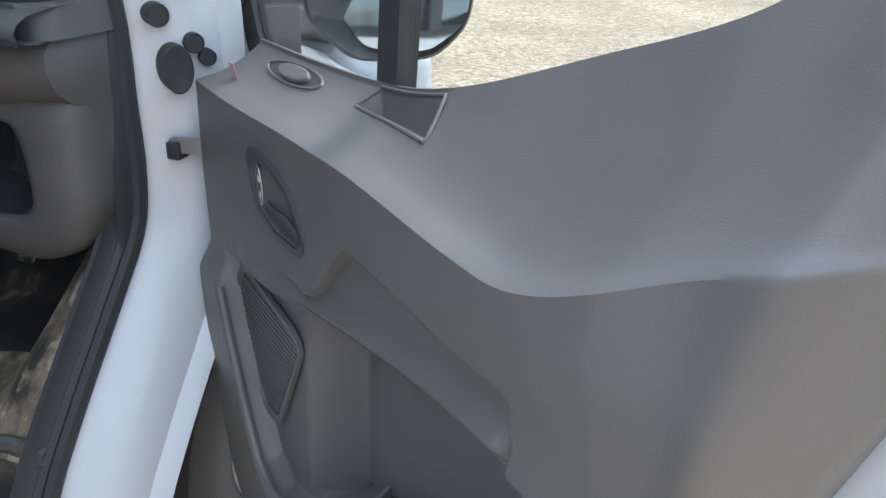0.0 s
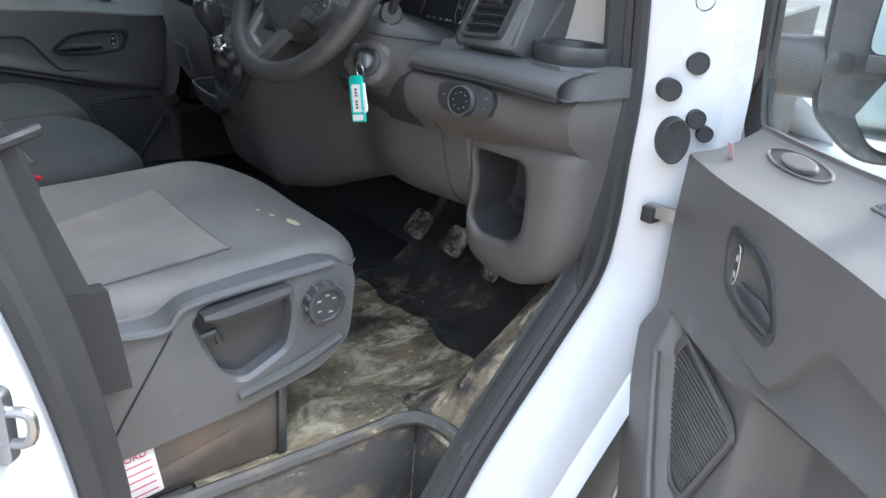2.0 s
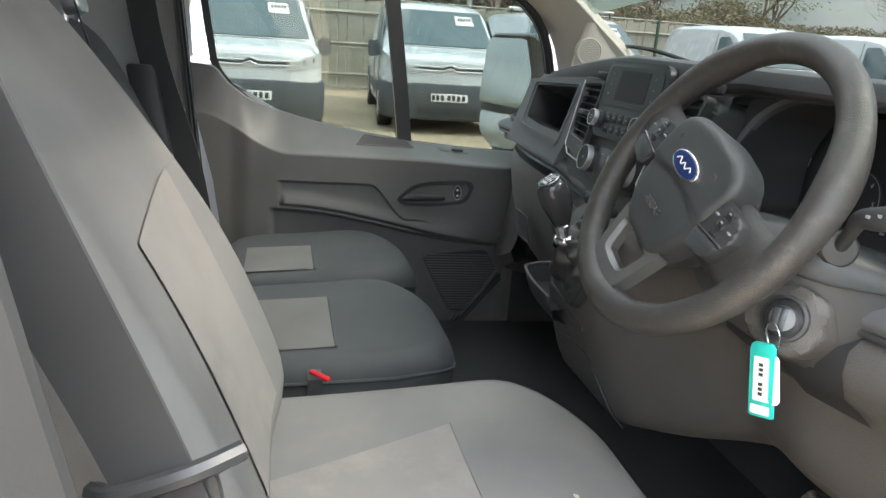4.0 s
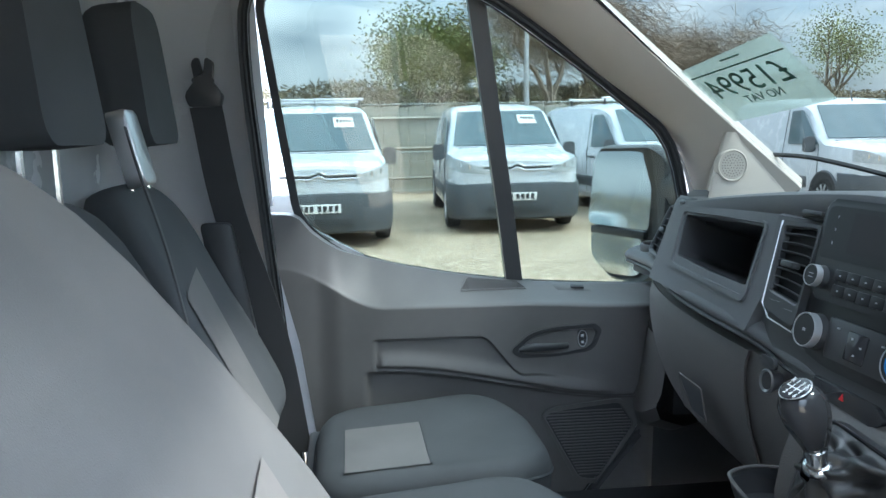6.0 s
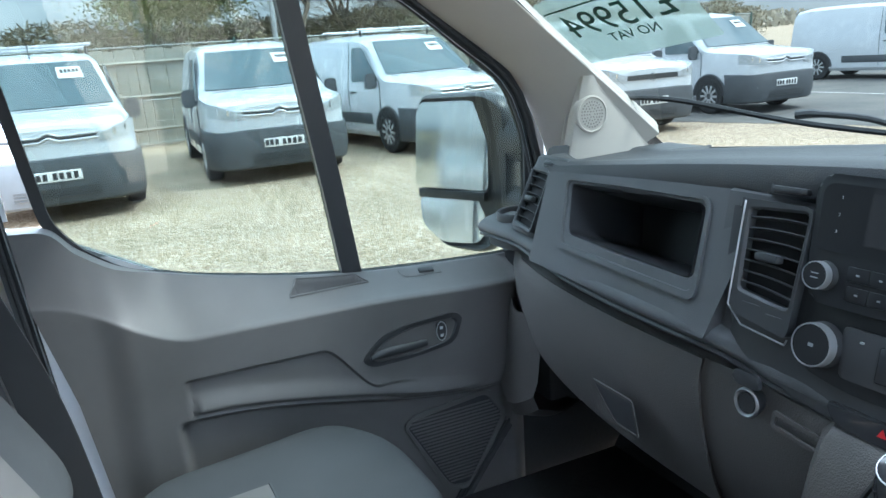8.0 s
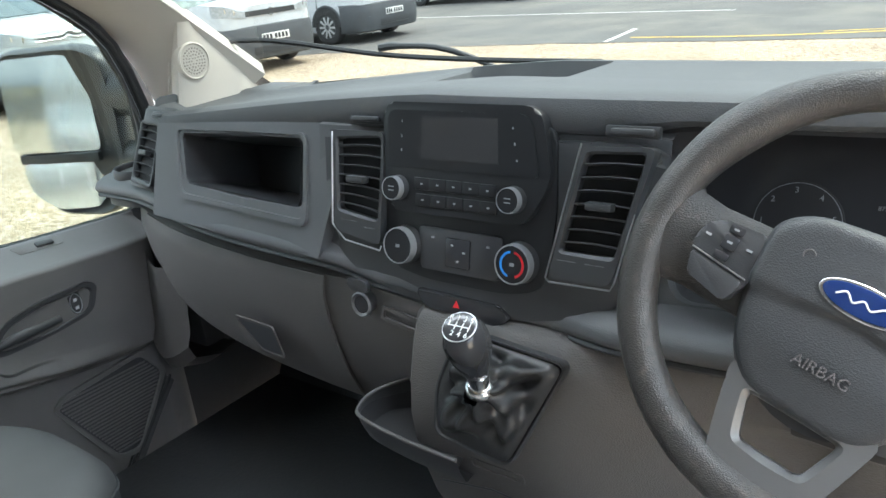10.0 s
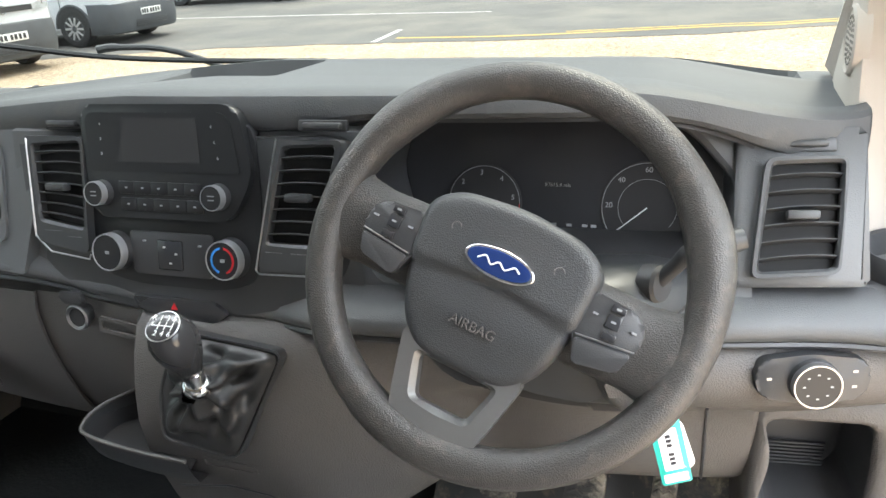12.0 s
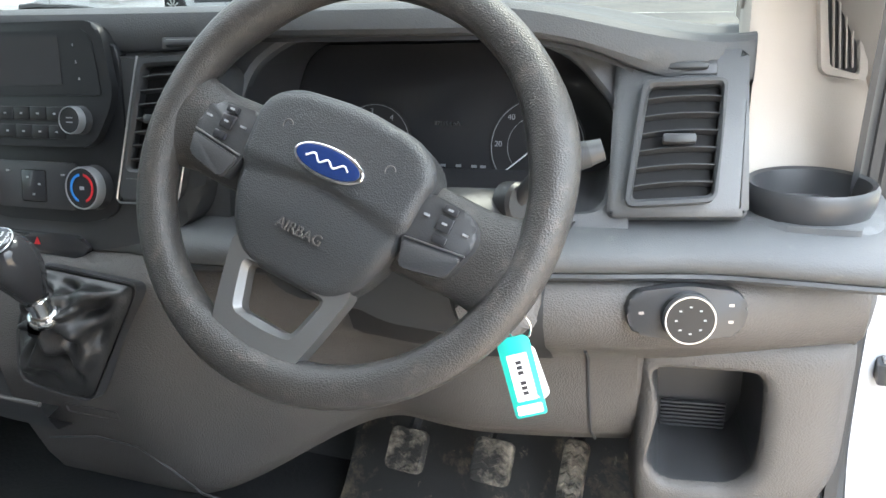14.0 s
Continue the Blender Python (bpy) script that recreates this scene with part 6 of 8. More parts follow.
part("red_block", prism(rrect(0.040, 0.030, 0.001, 1, -0.032, -0.006), 0.0006, SK, z0=0.0006), M_STRED, st)
for k in range(5):
    part("ruled_line", xf(bx(-0.008, 0.052, 0.014 - 0.011 * k, 0.0155 - 0.011 * k, 0.0006, 0.0013, 0), SK), M_STRED, st)

# driver's belt with its guide and lower anchor
db = thing("driver_seat_belt", (0.73, -0.45, 0.78), "black seat belt with plastic guide and lower sleeve", "seat belt")
webbing(db, spline([(0.845, -0.66, 1.72), (0.785, -0.575, 1.42), (0.735, -0.492, 1.17), (0.730, -0.425, 0.96)], 24), 0.052, (0.15, 1, 0.3))
part("guide_bar", tube(spline([(0.722, -0.530, 1.155), (0.740, -0.512, 1.163), (0.743, -0.470, 1.178), (0.728, -0.440, 1.184)], 12), 0.0068, 8), M_BLACK, db)
part("guide_plate", prism(rpoly([(-0.035, -0.045), (0.035, -0.045), (0.038, 0.02), (-0.030, 0.005)], 0.01), 0.010, axes((0.718, -0.490, 1.145), (0, 1, 0.28), (0, -0.28, 1)), 0.002), M_BLACK, db)
part("guide_bolt", lathe([(0.009, 0), (0.009, 0.004), (0.005, 0.0055), (0.0005, 0.004)], 14, axes((0.728, -0.487, 1.148), (0, 1, 0), (0, 0, 1))), M_STEEL, db)
part("lower_sleeve", loft([[(0.726 + dx, y + dy, z) for dx, dy in ((-0.012, -0.032), (0.014, -0.034), (0.014, 0.034), (-0.012, 0.032))] for y, z in ((-0.427, 0.995), (-0.418, 0.93), (-0.410, 0.86))]), M_RUBBER, db)
rb_ = thing("buckle", (0.10, -0.33, 0.93), "black belt buckle with a red release button", "belt buckle")
part("stem", loft([[(0.115 + dx, -0.365 + y, z) for dx, y in ((-0.02, -0.010), (0.02, -0.010), (0.02, 0.010), (-0.02, 0.010))] for z in (0.80, 0.90, 0.945)]), M_BLACK, rb_)
part("button", xf(bx(-0.020, 0.020, -0.004, 0.004, 0, 0.006, 0.002), axes((0.130, -0.358, 0.948), (0.75, 0.65, 0), (-0.5, 0.5, 0.3))), M_RED, rb_, "red release button")

# passenger bench: a middle and an outer seat
bench = thing("passenger_bench", (-0.37, -0.4, 0.66), "dark grey cloth double passenger bench seat", "bench seat")
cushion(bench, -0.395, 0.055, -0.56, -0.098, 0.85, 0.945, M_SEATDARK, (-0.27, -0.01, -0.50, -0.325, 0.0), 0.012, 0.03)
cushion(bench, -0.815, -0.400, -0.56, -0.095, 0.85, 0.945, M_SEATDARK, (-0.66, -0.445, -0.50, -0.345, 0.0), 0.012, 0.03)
part("bench_base", bx(-0.80, 0.05, -0.58, -0.20, 0.655, 0.87, 0.012), M_SHELL, bench)
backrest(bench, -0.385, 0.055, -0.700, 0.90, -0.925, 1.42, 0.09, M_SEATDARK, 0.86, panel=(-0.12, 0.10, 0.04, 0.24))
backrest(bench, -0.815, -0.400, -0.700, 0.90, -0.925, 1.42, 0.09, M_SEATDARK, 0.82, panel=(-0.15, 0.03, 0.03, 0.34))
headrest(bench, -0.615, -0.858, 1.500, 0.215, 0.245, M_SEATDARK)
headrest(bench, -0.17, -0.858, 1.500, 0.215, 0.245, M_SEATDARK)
part("armrest_strap", xf(bx(-0.018, 0.018, -0.003, 0.003, -0.034, 0.034, 0.002), pose(-0.045, -0.705, 1.285, -25, 0, 0)), M_BELT, bench)
part("bench_side", prism(rpoly([(-0.72, 0.86), (-0.655, 0.90), (-0.735, 1.335), (-0.80, 1.335)], 0.012), 0.02, axes((-0.845, 0, 0), (0, 1, 0), (0, 0, 1)), 0.004), M_BLACK, bench)
# passenger belts
pb = thing("passenger_seat_belt", (-0.85, -0.74, 0.9), "black passenger seat belt on the door pillar", "seat belt")
webbing(pb, spline([(-0.860, -0.781, 1.586), (-0.855, -0.742, 1.36), (-0.848, -0.657, 1.075), (-0.843, -0.612, 0.80)], 20), 0.072, (0.25, 1, 0.2))
part("pillar_guide", prism(rpoly([(-0.032, -0.02), (0.034, -0.02), (0.040, 0.005), (0.018, 0.035), (0.022, 0.075), (0.006, 0.085), (0.0, 0.045), (-0.010, 0.085), (-0.024, 0.075), (-0.018, 0.035), (-0.040, 0.005)], 0.006), 0.022, axes((-0.872, -0.782, 1.602), (0, 1, 0), (0, 0, 1)), 0.004), M_BLACK, pb)
cb = thing("middle_seat_belt", (-0.42, -0.7, 1.0), "grey middle seat belt with a silver guide", "seat belt")
webbing(cb, spline([(-0.375, -0.812, 1.530), (-0.372, -0.794, 1.457), (-0.382, -0.765, 1.342), (-0.390, -0.728, 1.155), (-0.385, -0.690, 1.02), (-0.365, -0.62, 0.94)], 20), 0.046, (1, 0.2, 0))
part("guide", prism(rrect(0.07, 0.12, 0.015), 0.030, axes((-0.405, -0.828, 1.495), (-1, 0, 0), (0, -0.25, 1)), 0.006), M_SATIN, cb, "silver belt guide")


# ---- doors ----
# built as the passenger's: y along the door, z up, w metres inward of the outer skin at x = -0.97


def belt_z(y):
    pts = [(-0.66, 1.346), (-0.60, 1.337), (-0.565, 1.299), (-0.50, 1.255), (-0.38, 1.219), (-0.24, 1.191), (-0.08, 1.169), (0.10, 1.157), (0.30, 1.150)]
    lift = RECESS[1] * (0.012 + 0.045 * smooth01((-0.1 - y) / 0.4))
    for i in range(len(pts) - 1):
        (a, za), (b, zb) = pts[i], pts[i + 1]
        if y <= b:
            t = max(0.0, (y - a) / (b - a))
            ya, yc = pts[max(0, i - 1)], pts[min(len(pts) - 1, i + 2)]
            m0 = (zb - ya[1]) / max(0.01, b - ya[0]) * (b - a)
            m1 = (yc[1] - za) / max(0.01, yc[0] - a) * (b - a)
            return lift + (2 * t ** 3 - 3 * t * t + 1) * za + (t ** 3 - 2 * t * t + t) * m0 + (3 * t * t - 2 * t ** 3) * zb + (t ** 3 - t * t) * m1
    return 1.150 + lift


def arm_z(y):
    return 0.985 - 0.085 * smooth01((y + 0.42) / 0.60)


def inset_top(y):
    return 1.056 - 0.095 * smooth01((y + 0.185) / 0.11) - 0.03 * smooth01((y + 0.06) / 0.2)


RECESS = [0.02, 0.0]


def ridge_z(y):
    return 1.140 - 0.012 * smooth01((y + 0.1) / 0.3) + 0.095 * smooth01((-0.40 - y) / 0.24) + RECESS[1] * 0.012 * smooth01((-0.05 - y) / 0.3)


RIM = [(-0.46, 0.86), (-0.43, 0.812), (-0.36, 0.775), (-0.285, 0.742), (-0.20, 0.700), (-0.10, 0.645), (-0.03, 0.606), (0.03, 0.590), (0.08, 0.610), (0.13, 0.690), (0.17, 0.775), (0.20, 0.850), (0.225, 0.90)]


def rim_z(y):
    """The upper edge of the pocket's outer wall."""
    for (a, za), (b, zb) in zip(RIM, RIM[1:]):
        if y <= b:
            return za + (zb - za) * max(0.0, (y - a) / (b - a))
    return RIM[-1][1]


def card_on(y, f):
    """A placing on the panel's top ledge: f from its ridge to the belt."""
    def at(yy, ff):
        rd = ridge_z(yy) + 0.012
        z = rd + (belt_z(yy) - rd) * ff
        return Vector((-0.97 + card_w(yy, z), yy, z))
    return axes(at(y, f), at(y - 0.02, f) - at(y + 0.02, f), at(y, f - 0.15) - at(y, f + 0.15))


def card_w(y, z):
    ridge = ridge_z(y)
    top = belt_z(y)
    drv = RECESS[1]
    w = 0.100 + 0.012 * smooth01((y + 0.56) / 0.06) + drv * 0.018 * smooth01((-0.12 - y) / 0.25) * smooth01((z - 1.00) / 0.13)
    if z > ridge - 0.03:
        t = max(0.0, (z - ridge + 0.012) / max(0.02, top - ridge + 0.012))
        w -= (0.088 + 0.010 * drv) * min(1, t) ** (0.8 - 0.28 * drv) * (1 - (0.72 - 0.42 * drv) * smooth01((-0.43 - y) / 0.15))
    a, it = arm_z(y), inset_top(y)
    inside = smooth01((it - z) / 0.008) * smooth01((z - a + 0.01) / 0.01) * smooth01((y + 0.432) / 0.008) * smooth01((0.02 - y) / 0.10)
    w -= (0.008 + 0.004 * drv) * inside
    w += 0.012 * smooth01((z - a + 0.004) / 0.012) * smooth01((a + 0.045 - z) / 0.04) * smooth01((y + 0.43) / 0.02) * smooth01((0.16 - y) / 0.08)
    below = smooth01((a - z - 0.004) / 0.014) * smooth01((y + 0.455) / 0.02) * smooth01((0.225 - y) / 0.014)
    if drv:
        hollow = below * smooth01((z - rim_z(y) + 0.008) / 0.012)
        w -= hollow * (0.018 + 0.066 * smooth01((-0.02 - y) / 0.05))
        w -= 0.070 * smooth01((-0.530 - 0.16 * max(0.0, z - 0.86) - y) / 0.055)
        w += 0.022 * smooth01((rim_z(y) - 0.004 - z) / 0.02) * smooth01((a - 0.02 - z) / 0.05) * smooth01((y + 0.56) / 0.10)
    else:
        w -= RECESS[0] * below * smooth01((z - 0.47) / 0.05)
        w -= 0.03 * smooth01((y - 0.235) / 0.05)
    w -= 0.06 * smooth01((0.47 - z) / 0.10)
    return max(0.020, w)


def card_mesh():
    """The moulded inner panel: rows across between the front and rear edges, from the bottom to the belt."""
    rear = [(0.38, -0.45), (0.45, -0.53), (0.82, -0.566), (1.05, -0.60), (1.22, -0.643), (1.362, -0.660)]
    front = [(0.38, 0.0), (0.42, 0.12), (0.50, 0.20), (0.62, 0.25), (0.80, 0.275), (1.0, 0.285), (1.175, 0.272)]

    def at(tab, z):
        for (a, ya), (b, yb) in zip(tab, tab[1:]):
            if z <= b:
                return ya + (yb - ya) * (z - a) / (b - a)
        return tab[-1][1]
    nu = 170
    counts = (8, 44 if RECESS[1] else 16, 14, 8, 7, 8, 14, 18)
    secs = []
    for i in range(nu + 1):
        u = i / nu
        col = []
        rows = 0
        for k, n in enumerate(counts):
            for j in range(n if k < len(counts) - 1 else n + 1):
                y, z = 0.0, 0.9
                for _ in range(6):
                    y = at(rear, z) + (at(front, z) - at(rear, z)) * u
                    rd, a, it = ridge_z(y), arm_z(y), inset_top(y)
                    knots = (0.38, 0.48, a - 0.032, a + 0.012, max(a + 0.016, it - 0.009), max(a + 0.022, it + 0.003), rd - 0.035, rd + 0.012, belt_z(y))
                    z = knots[k] + (knots[k + 1] - knots[k]) * j / n
                dip = 0.0
                if k == 7:
                    f = j / n
                    dip = 0.034 * smooth01((y + 0.222 - 0.02 * f) / 0.012) * smooth01((-0.062 - 0.02 * f - y) / 0.012) * smooth01((f - 0.16) / 0.07) * smooth01((0.80 - f) / 0.07)
                col.append(Vector((-0.97 + card_w(y, z), y, z - dip)))
        secs.append(col)
    bm = loft(secs, False, False)
    edge = [e for e in bm.edges if e.is_boundary]
    r = bmesh.ops.extrude_edge_only(bm, edges=edge)
    for v in [g for g in r["geom"] if isinstance(g, bmesh.types.BMVert)]:
        v.co.x = -0.955
    return bm


WIN = [(0.30, 1.150), (0.335, 1.24), (0.33, 1.40), (0.285, 1.51), (0.12, 1.645), (-0.13, 1.815), (-0.22, 1.86), (-0.625, 1.86), (-0.660, 1.81), (-0.622, 1.54), (-0.594, 1.345), (-0.562, 1.300), (-0.50, 1.252), (-0.38, 1.217), (-0.24, 1.190), (-0.08, 1.168), (0.10, 1.156)]


def lean(z):
    """The outer skin leans in above the belt."""
    return -0.965 + 0.085 * max(0.0, z - 1.2) ** 1.1


def build_door(name, m, at, label, driver):
    d = thing(name, at, label, "van door", "front doors")
    RECESS[0], RECESS[1] = (0.085, 1.0) if driver else (0.02, 0.0)

    def p(nm, bm, mt, parent=None, lab="", sharp=38):
        return part(nm, xf(bm, m), mt, parent or d, lab, sharp)
    shell = [(0.355, 1.145), (0.36, 0.95), (0.33, 0.72), (0.27, 0.52), (0.15, 0.40), (-0.44, 0.36), (-0.575, 0.40), (-0.61, 0.86), (-0.645, 1.12), (-0.69, 1.35), (-0.60, 1.32), (-0.38, 1.20), (-0.08, 1.15)]
    p("door_shell", prism(rpoly(shell, 0.03), 0.03, axes((-0.990, 0, 0), (0, 1, 0), (0, 0, 1)), 0.010), M_PAINT, None, "white painted metal door")
    card = p("door_card", card_mesh(), M_DOOR, None, "scuffed grey grained plastic panel", 50)
    # window frame, glass, divider
    ring = rpoly(WIN, 0.03)
    grown = []
    c = Vector((-0.17, 1.5))
    n = len(ring)
    for i in range(n):
        a, b = Vector(ring[i - 1]), Vector(ring[(i + 1) % n])
        t = (b - a).normalized()
        o = Vector((t.y, -t.x))
        q = Vector(ring[i])
        if (q + o * 0.01 - c).length < (q - c).length:
            o = -o
        grown.append(tuple(q + o * (0.018 + 0.032 * smooth01((q.x + 0.2) / 0.1))))
    fr = loft([[(lean(z) + dx, y, z) for y, z in pts] for pts, dx in ((ring, -0.012), (ring, 0.006), (grown, 0.008), (grown, -0.012))], True, False, True)
    p("window_frame", fr, M_RUBBER, None, "black rubber-edged window frame")
    p("frame_upright", slab(lambda u, v: (lean(1.36 + 0.5 * v) + 0.012, -0.705 - 0.022 * v + 0.050 * u, 1.36 + 0.48 * v), 3, 10, (-0.004, 0, 0)), M_PAINT, None, "white painted window upright")
    gl = p("window_glass", loft([[(lean(z), y, z) for y, z in ring], [(lean(z) - 0.004, y, z) for y, z in ring]], True, True), M_GLASSCLEAR if driver else M_GLASS)
    gl.visible_shadow = False
    p("divider", loft([[(lean(z) + dx, y + dy, z) for dx, dy in ((0.012, -0.020), (0.012, 0.020), (-0.012, 0.020), (-0.012, -0.020))] for y, z in ((-0.078, 1.150), (-0.107, 1.35), (-0.146, 1.58), (-0.19, 1.85))]), M_BLACK, None, "black window divider bar")
    # open tray and window switch on the top of the panel
    tr_o = [(-0.222, 0.10), (-0.060, 0.10), (-0.078, 0.86), (-0.200, 0.86)]
    loop_ = []
    for i in range(4):
        (ya, fa), (yb, fb) = tr_o[i], tr_o[(i + 1) % 4]
        for k in range(8):
            loop_.append(card_on(ya + (yb - ya) * k / 8, fa + (fb - fa) * k / 8) @ Vector((0, 0, 0.0005)))
    p("tray_rim", tube(loop_, 0.0022, 6, True), M_DOOR, card)
    if not driver:
        SW = card_on(0.060, 0.42)
        s1 = p("switch_plate", prism(rpoly([(-0.045, 0.012), (0.040, 0.014), (0.050, -0.012), (-0.045, -0.014)], 0.006), 0.005, SW, 0.001, z0=-0.004), M_DOOR, card)
        p("window_switch", xf(bx(-0.028, 0.006, -0.007, 0.007, -0.001, 0.006, 0.003), SW), M_BLACK, s1)
    # handle
    HB = axes((-0.861, 0.000, 1.034), (0, 1, 0.06), (0.06, 0, 1))
    ho = rpoly([(-0.096, -0.012), (-0.054, 0.028), (0.0, 0.037), (0.086, 0.035), (0.098, 0.020), (0.080, -0.028), (0.0, -0.034), (-0.076, -0.030)], 0.02)
    hi = rpoly([(-0.080, -0.012), (-0.047, 0.017), (0.0, 0.026), (0.077, 0.025), (0.085, 0.014), (0.070, -0.019), (0.0, -0.024), (-0.065, -0.021)], 0.016)
    HB = HB @ Matrix.Diagonal((0.85 if driver else 1.16, 1.30 if driver else 1.04, 1.0, 1.0))
    hz = p("handle_bezel", frame_plate(*ringed(ho, hi), 0.012, HB @ Matrix.Translation((0, 0, -0.006)), 0.004), M_BLACK, card, "glossy black handle surround")
    p("handle_hollow", prism(hi, 0.003, HB, z0=-0.006), M_DEEP, hz)
    p("handle", loft([[HB @ Vector((x, y + h * math.cos(a), zz + 0.006 * math.sin(a))) for a in [2 * math.pi * q / 10 for q in range(10)]] for x, y, h, zz in ((-0.078, -0.010, 0.006, 0.004), (-0.05, -0.006, 0.011, 0.009), (-0.01, -0.008, 0.009, 0.010), (0.025, -0.010, 0.007, 0.006))]), M_BLACK, hz, "inner door handle")
    lk = p("lock_key", prism(rrect(0.020, 0.040, 0.006, 4, 0.056, 0.003), 0.008, HB, 0.002, z0=-0.004), M_BLACK, hz)
    p("lock_edge", xf(tube([(0.056 + 0.0095 * math.cos(a) * (1 if abs(math.cos(a)) > 0.3 else 1), 0.003 + 0.0195 * math.sin(a), 0.004) for a in [2 * math.pi * q / 20 for q in range(20)]], 0.0009, 5, True), HB), M_SATIN, lk)
    for yy in (-0.006, 0.010):
        p("lock_mark", xf(bx(0.053, 0.059, yy - 0.003, yy + 0.003, 0.0038, 0.0045, 0), HB), M_WHITEINK, lk)
    # speaker grille and pocket
    gx = card_w(0.10, 0.83)
    GR = axes((-0.97 + gx + 0.003, 0, 0), (0, 1, 0), (0, 0, 1))
    gp = rpoly([(-0.02, 0.842), (-0.005, 0.855), (0.165, 0.872), (0.205, 0.815), (0.115, 0.675), (0.070, 0.682)], 0.015)
    gr = p("speaker_frame", frame_plate(*ringed(rpoly([(-0.03, 0.848), (-0.005, 0.867), (0.173, 0.883), (0.218, 0.817), (0.118, 0.663), (0.062, 0.672)], 0.018), gp), 0.006, GR, 0.002), M_DOOR, card)
    p("speaker_mesh", prism(gp, 0.002, GR), M_BLACK, gr)
    for k in range(22):
        z = 0.690 + 0.0078 * k
        yl = 0.070 - (z - 0.682) * 0.56
        yr = 0.117 + (z - 0.675) * 0.63 if z < 0.815 else 0.205 - (z - 0.815) * 0.70
        p("grille_slat", xf(bx(yl + 0.004, yr - 0.004, z - 0.0016, z + 0.0016, 0.002, 0.0045, 0), GR), M_DOOR, gr)
    if driver:
        lip_ = [(y, rim_z(y)) for y in [-0.435 + 0.63 * k / 40 for k in range(41)]]
        p("pocket_rim", tube([(-0.97 + card_w(y, z - 0.03) - 0.004, y, z) for y, z in lip_], 0.0065, 8), M_DOOR, card, "scuffed lip of the door pocket")
        p("bottle_divider", slab(lambda u, v: (-0.97 + 0.032 + 0.10 * u, -0.125 - 0.03 * u, 0.53 + (0.155 - 0.03 * u) * v), 6, 8, (0, -0.006, 0)), M_DOOR, card)
    # mirror
    MM = axes((-1.185, 0.280, 1.30), (0.911, 0.412, 0), (0, 0, 1))
    mo = rpoly([(-0.108, 0.160), (-0.095, 0.190), (0.10, 0.193), (0.150, 0.165), (0.160, 0.05), (0.150, -0.13), (0.08, -0.190), (-0.05, -0.185), (-0.104, -0.130), (-0.115, 0.0)], 0.03)
    mr = p("door_mirror", loft([[MM @ Vector((x * f + 0.02 * (1 - f), y * f, z)) for x, y in mo] for f, z in ((0.90, -0.006), (0.97, 0.004), (1.0, -0.002), (1.02, -0.03), (0.97, -0.07), (0.80, -0.105), (0.45, -0.12))]), M_BLACK, None, "black door mirror with two glasses", 50)
    MG = MM @ Matrix.Translation((0, 0.07, 0.004)) @ pose(0, 0, 0, -3.5, 9.2, 0) @ Matrix.Translation((0, -0.07, 0))
    MB = MM @ Matrix.Translation((0, -0.115, 0.004)) @ pose(0, 0, 0, -5, 10.5, 0) @ Matrix.Translation((0, 0.115, 0))
    p("mirror_glass", prism(rpoly([(-0.098, 0.150), (-0.085, 0.176), (0.090, 0.178), (0.098, 0.168), (0.098, -0.036), (-0.106, -0.030)], 0.018), 0.002, MG, z0=0.0042), M_MIRROR, mr, "silvered mirror glass")
    p("mirror_glass", prism(rpoly([(-0.103, -0.056), (0.098, -0.062), (0.098, -0.120), (0.06, -0.168), (-0.04, -0.168), (-0.094, -0.125)], 0.02), 0.002, MB, z0=0.0042), M_MIRROR, mr, "silvered blind-spot glass")
    p("mirror_bar", xf(bx(-0.105, 0.10, -0.058, -0.036, 0.003, 0.020, 0.002), MM), M_BLACK, mr)
    for z, h in ((1.385, 0.05), (1.235, 0.045)):
        p("mirror_arm", loft([[(x, y + 0.028 * math.cos(a), z + h * math.sin(a)) for a in [2 * math.pi * q / 12 for q in range(12)]] for x, y in ((-0.955, 0.36), (-1.02, 0.365), (-1.08, 0.365))]), M_BLACK, mr)
    if driver:
        p("child_lock_sticker", prism(rrect(0.020, 0.034, 0.003), 0.0008, axes((-0.97 + card_w(0.235, 1.125) + 0.004, 0.225, 1.128), (0, 1, 0), (0.2, 0, 1))), M_PINK, card, "small pink warning sticker")
        QT = card_on(0.115, 0.24)
        qt = p("oval_tray", xf(tube([(0.080 * math.cos(a), 0.015 * math.sin(a), 0.0012) for a in [2 * math.pi * q / 36 for q in range(36)]], 0.0022, 6, True), QT), M_DOOR, card, "oval tray on the panel's top")
        p("tray_floor", prism(ellipse(0.079, 0.0145, 36), 0.0012, QT), M_BLACK, qt)
        p("tray_lid", pad(ellipse(0.044, 0.012, 28), 0.0, 0.006, 0.004, QT @ Matrix.Translation((0.004, 0.0, 0.001)), 3), M_DOOR, qt)
    return d


build_door("passenger_door", Matrix.Identity(4), (-0.95, -0.1, 0.5), "closed passenger door with a grey plastic inner panel", False)
DH, DA = Vector((0.946, 0.504, 0.028)), radians(52.2)
DM = Matrix.Translation(DH) @ Matrix.Rotation(DA, 4, "Z") @ Matrix.Diagonal((-1, 1, 1, 1)) @ Matrix.Translation((0.97, -0.40, 0))
build_door("driver_door", DM, DH + Vector((0.35, -0.3, 0.48)), "open driver's door with a scuffed grey plastic inner panel", True)


# ---- outdoors ----
OUT = Matrix.Rotation(math.atan(0.020), 4, "Y") @ Matrix.Rotation(math.atan(0.018), 4, "X")   # the yard slopes a little under the van


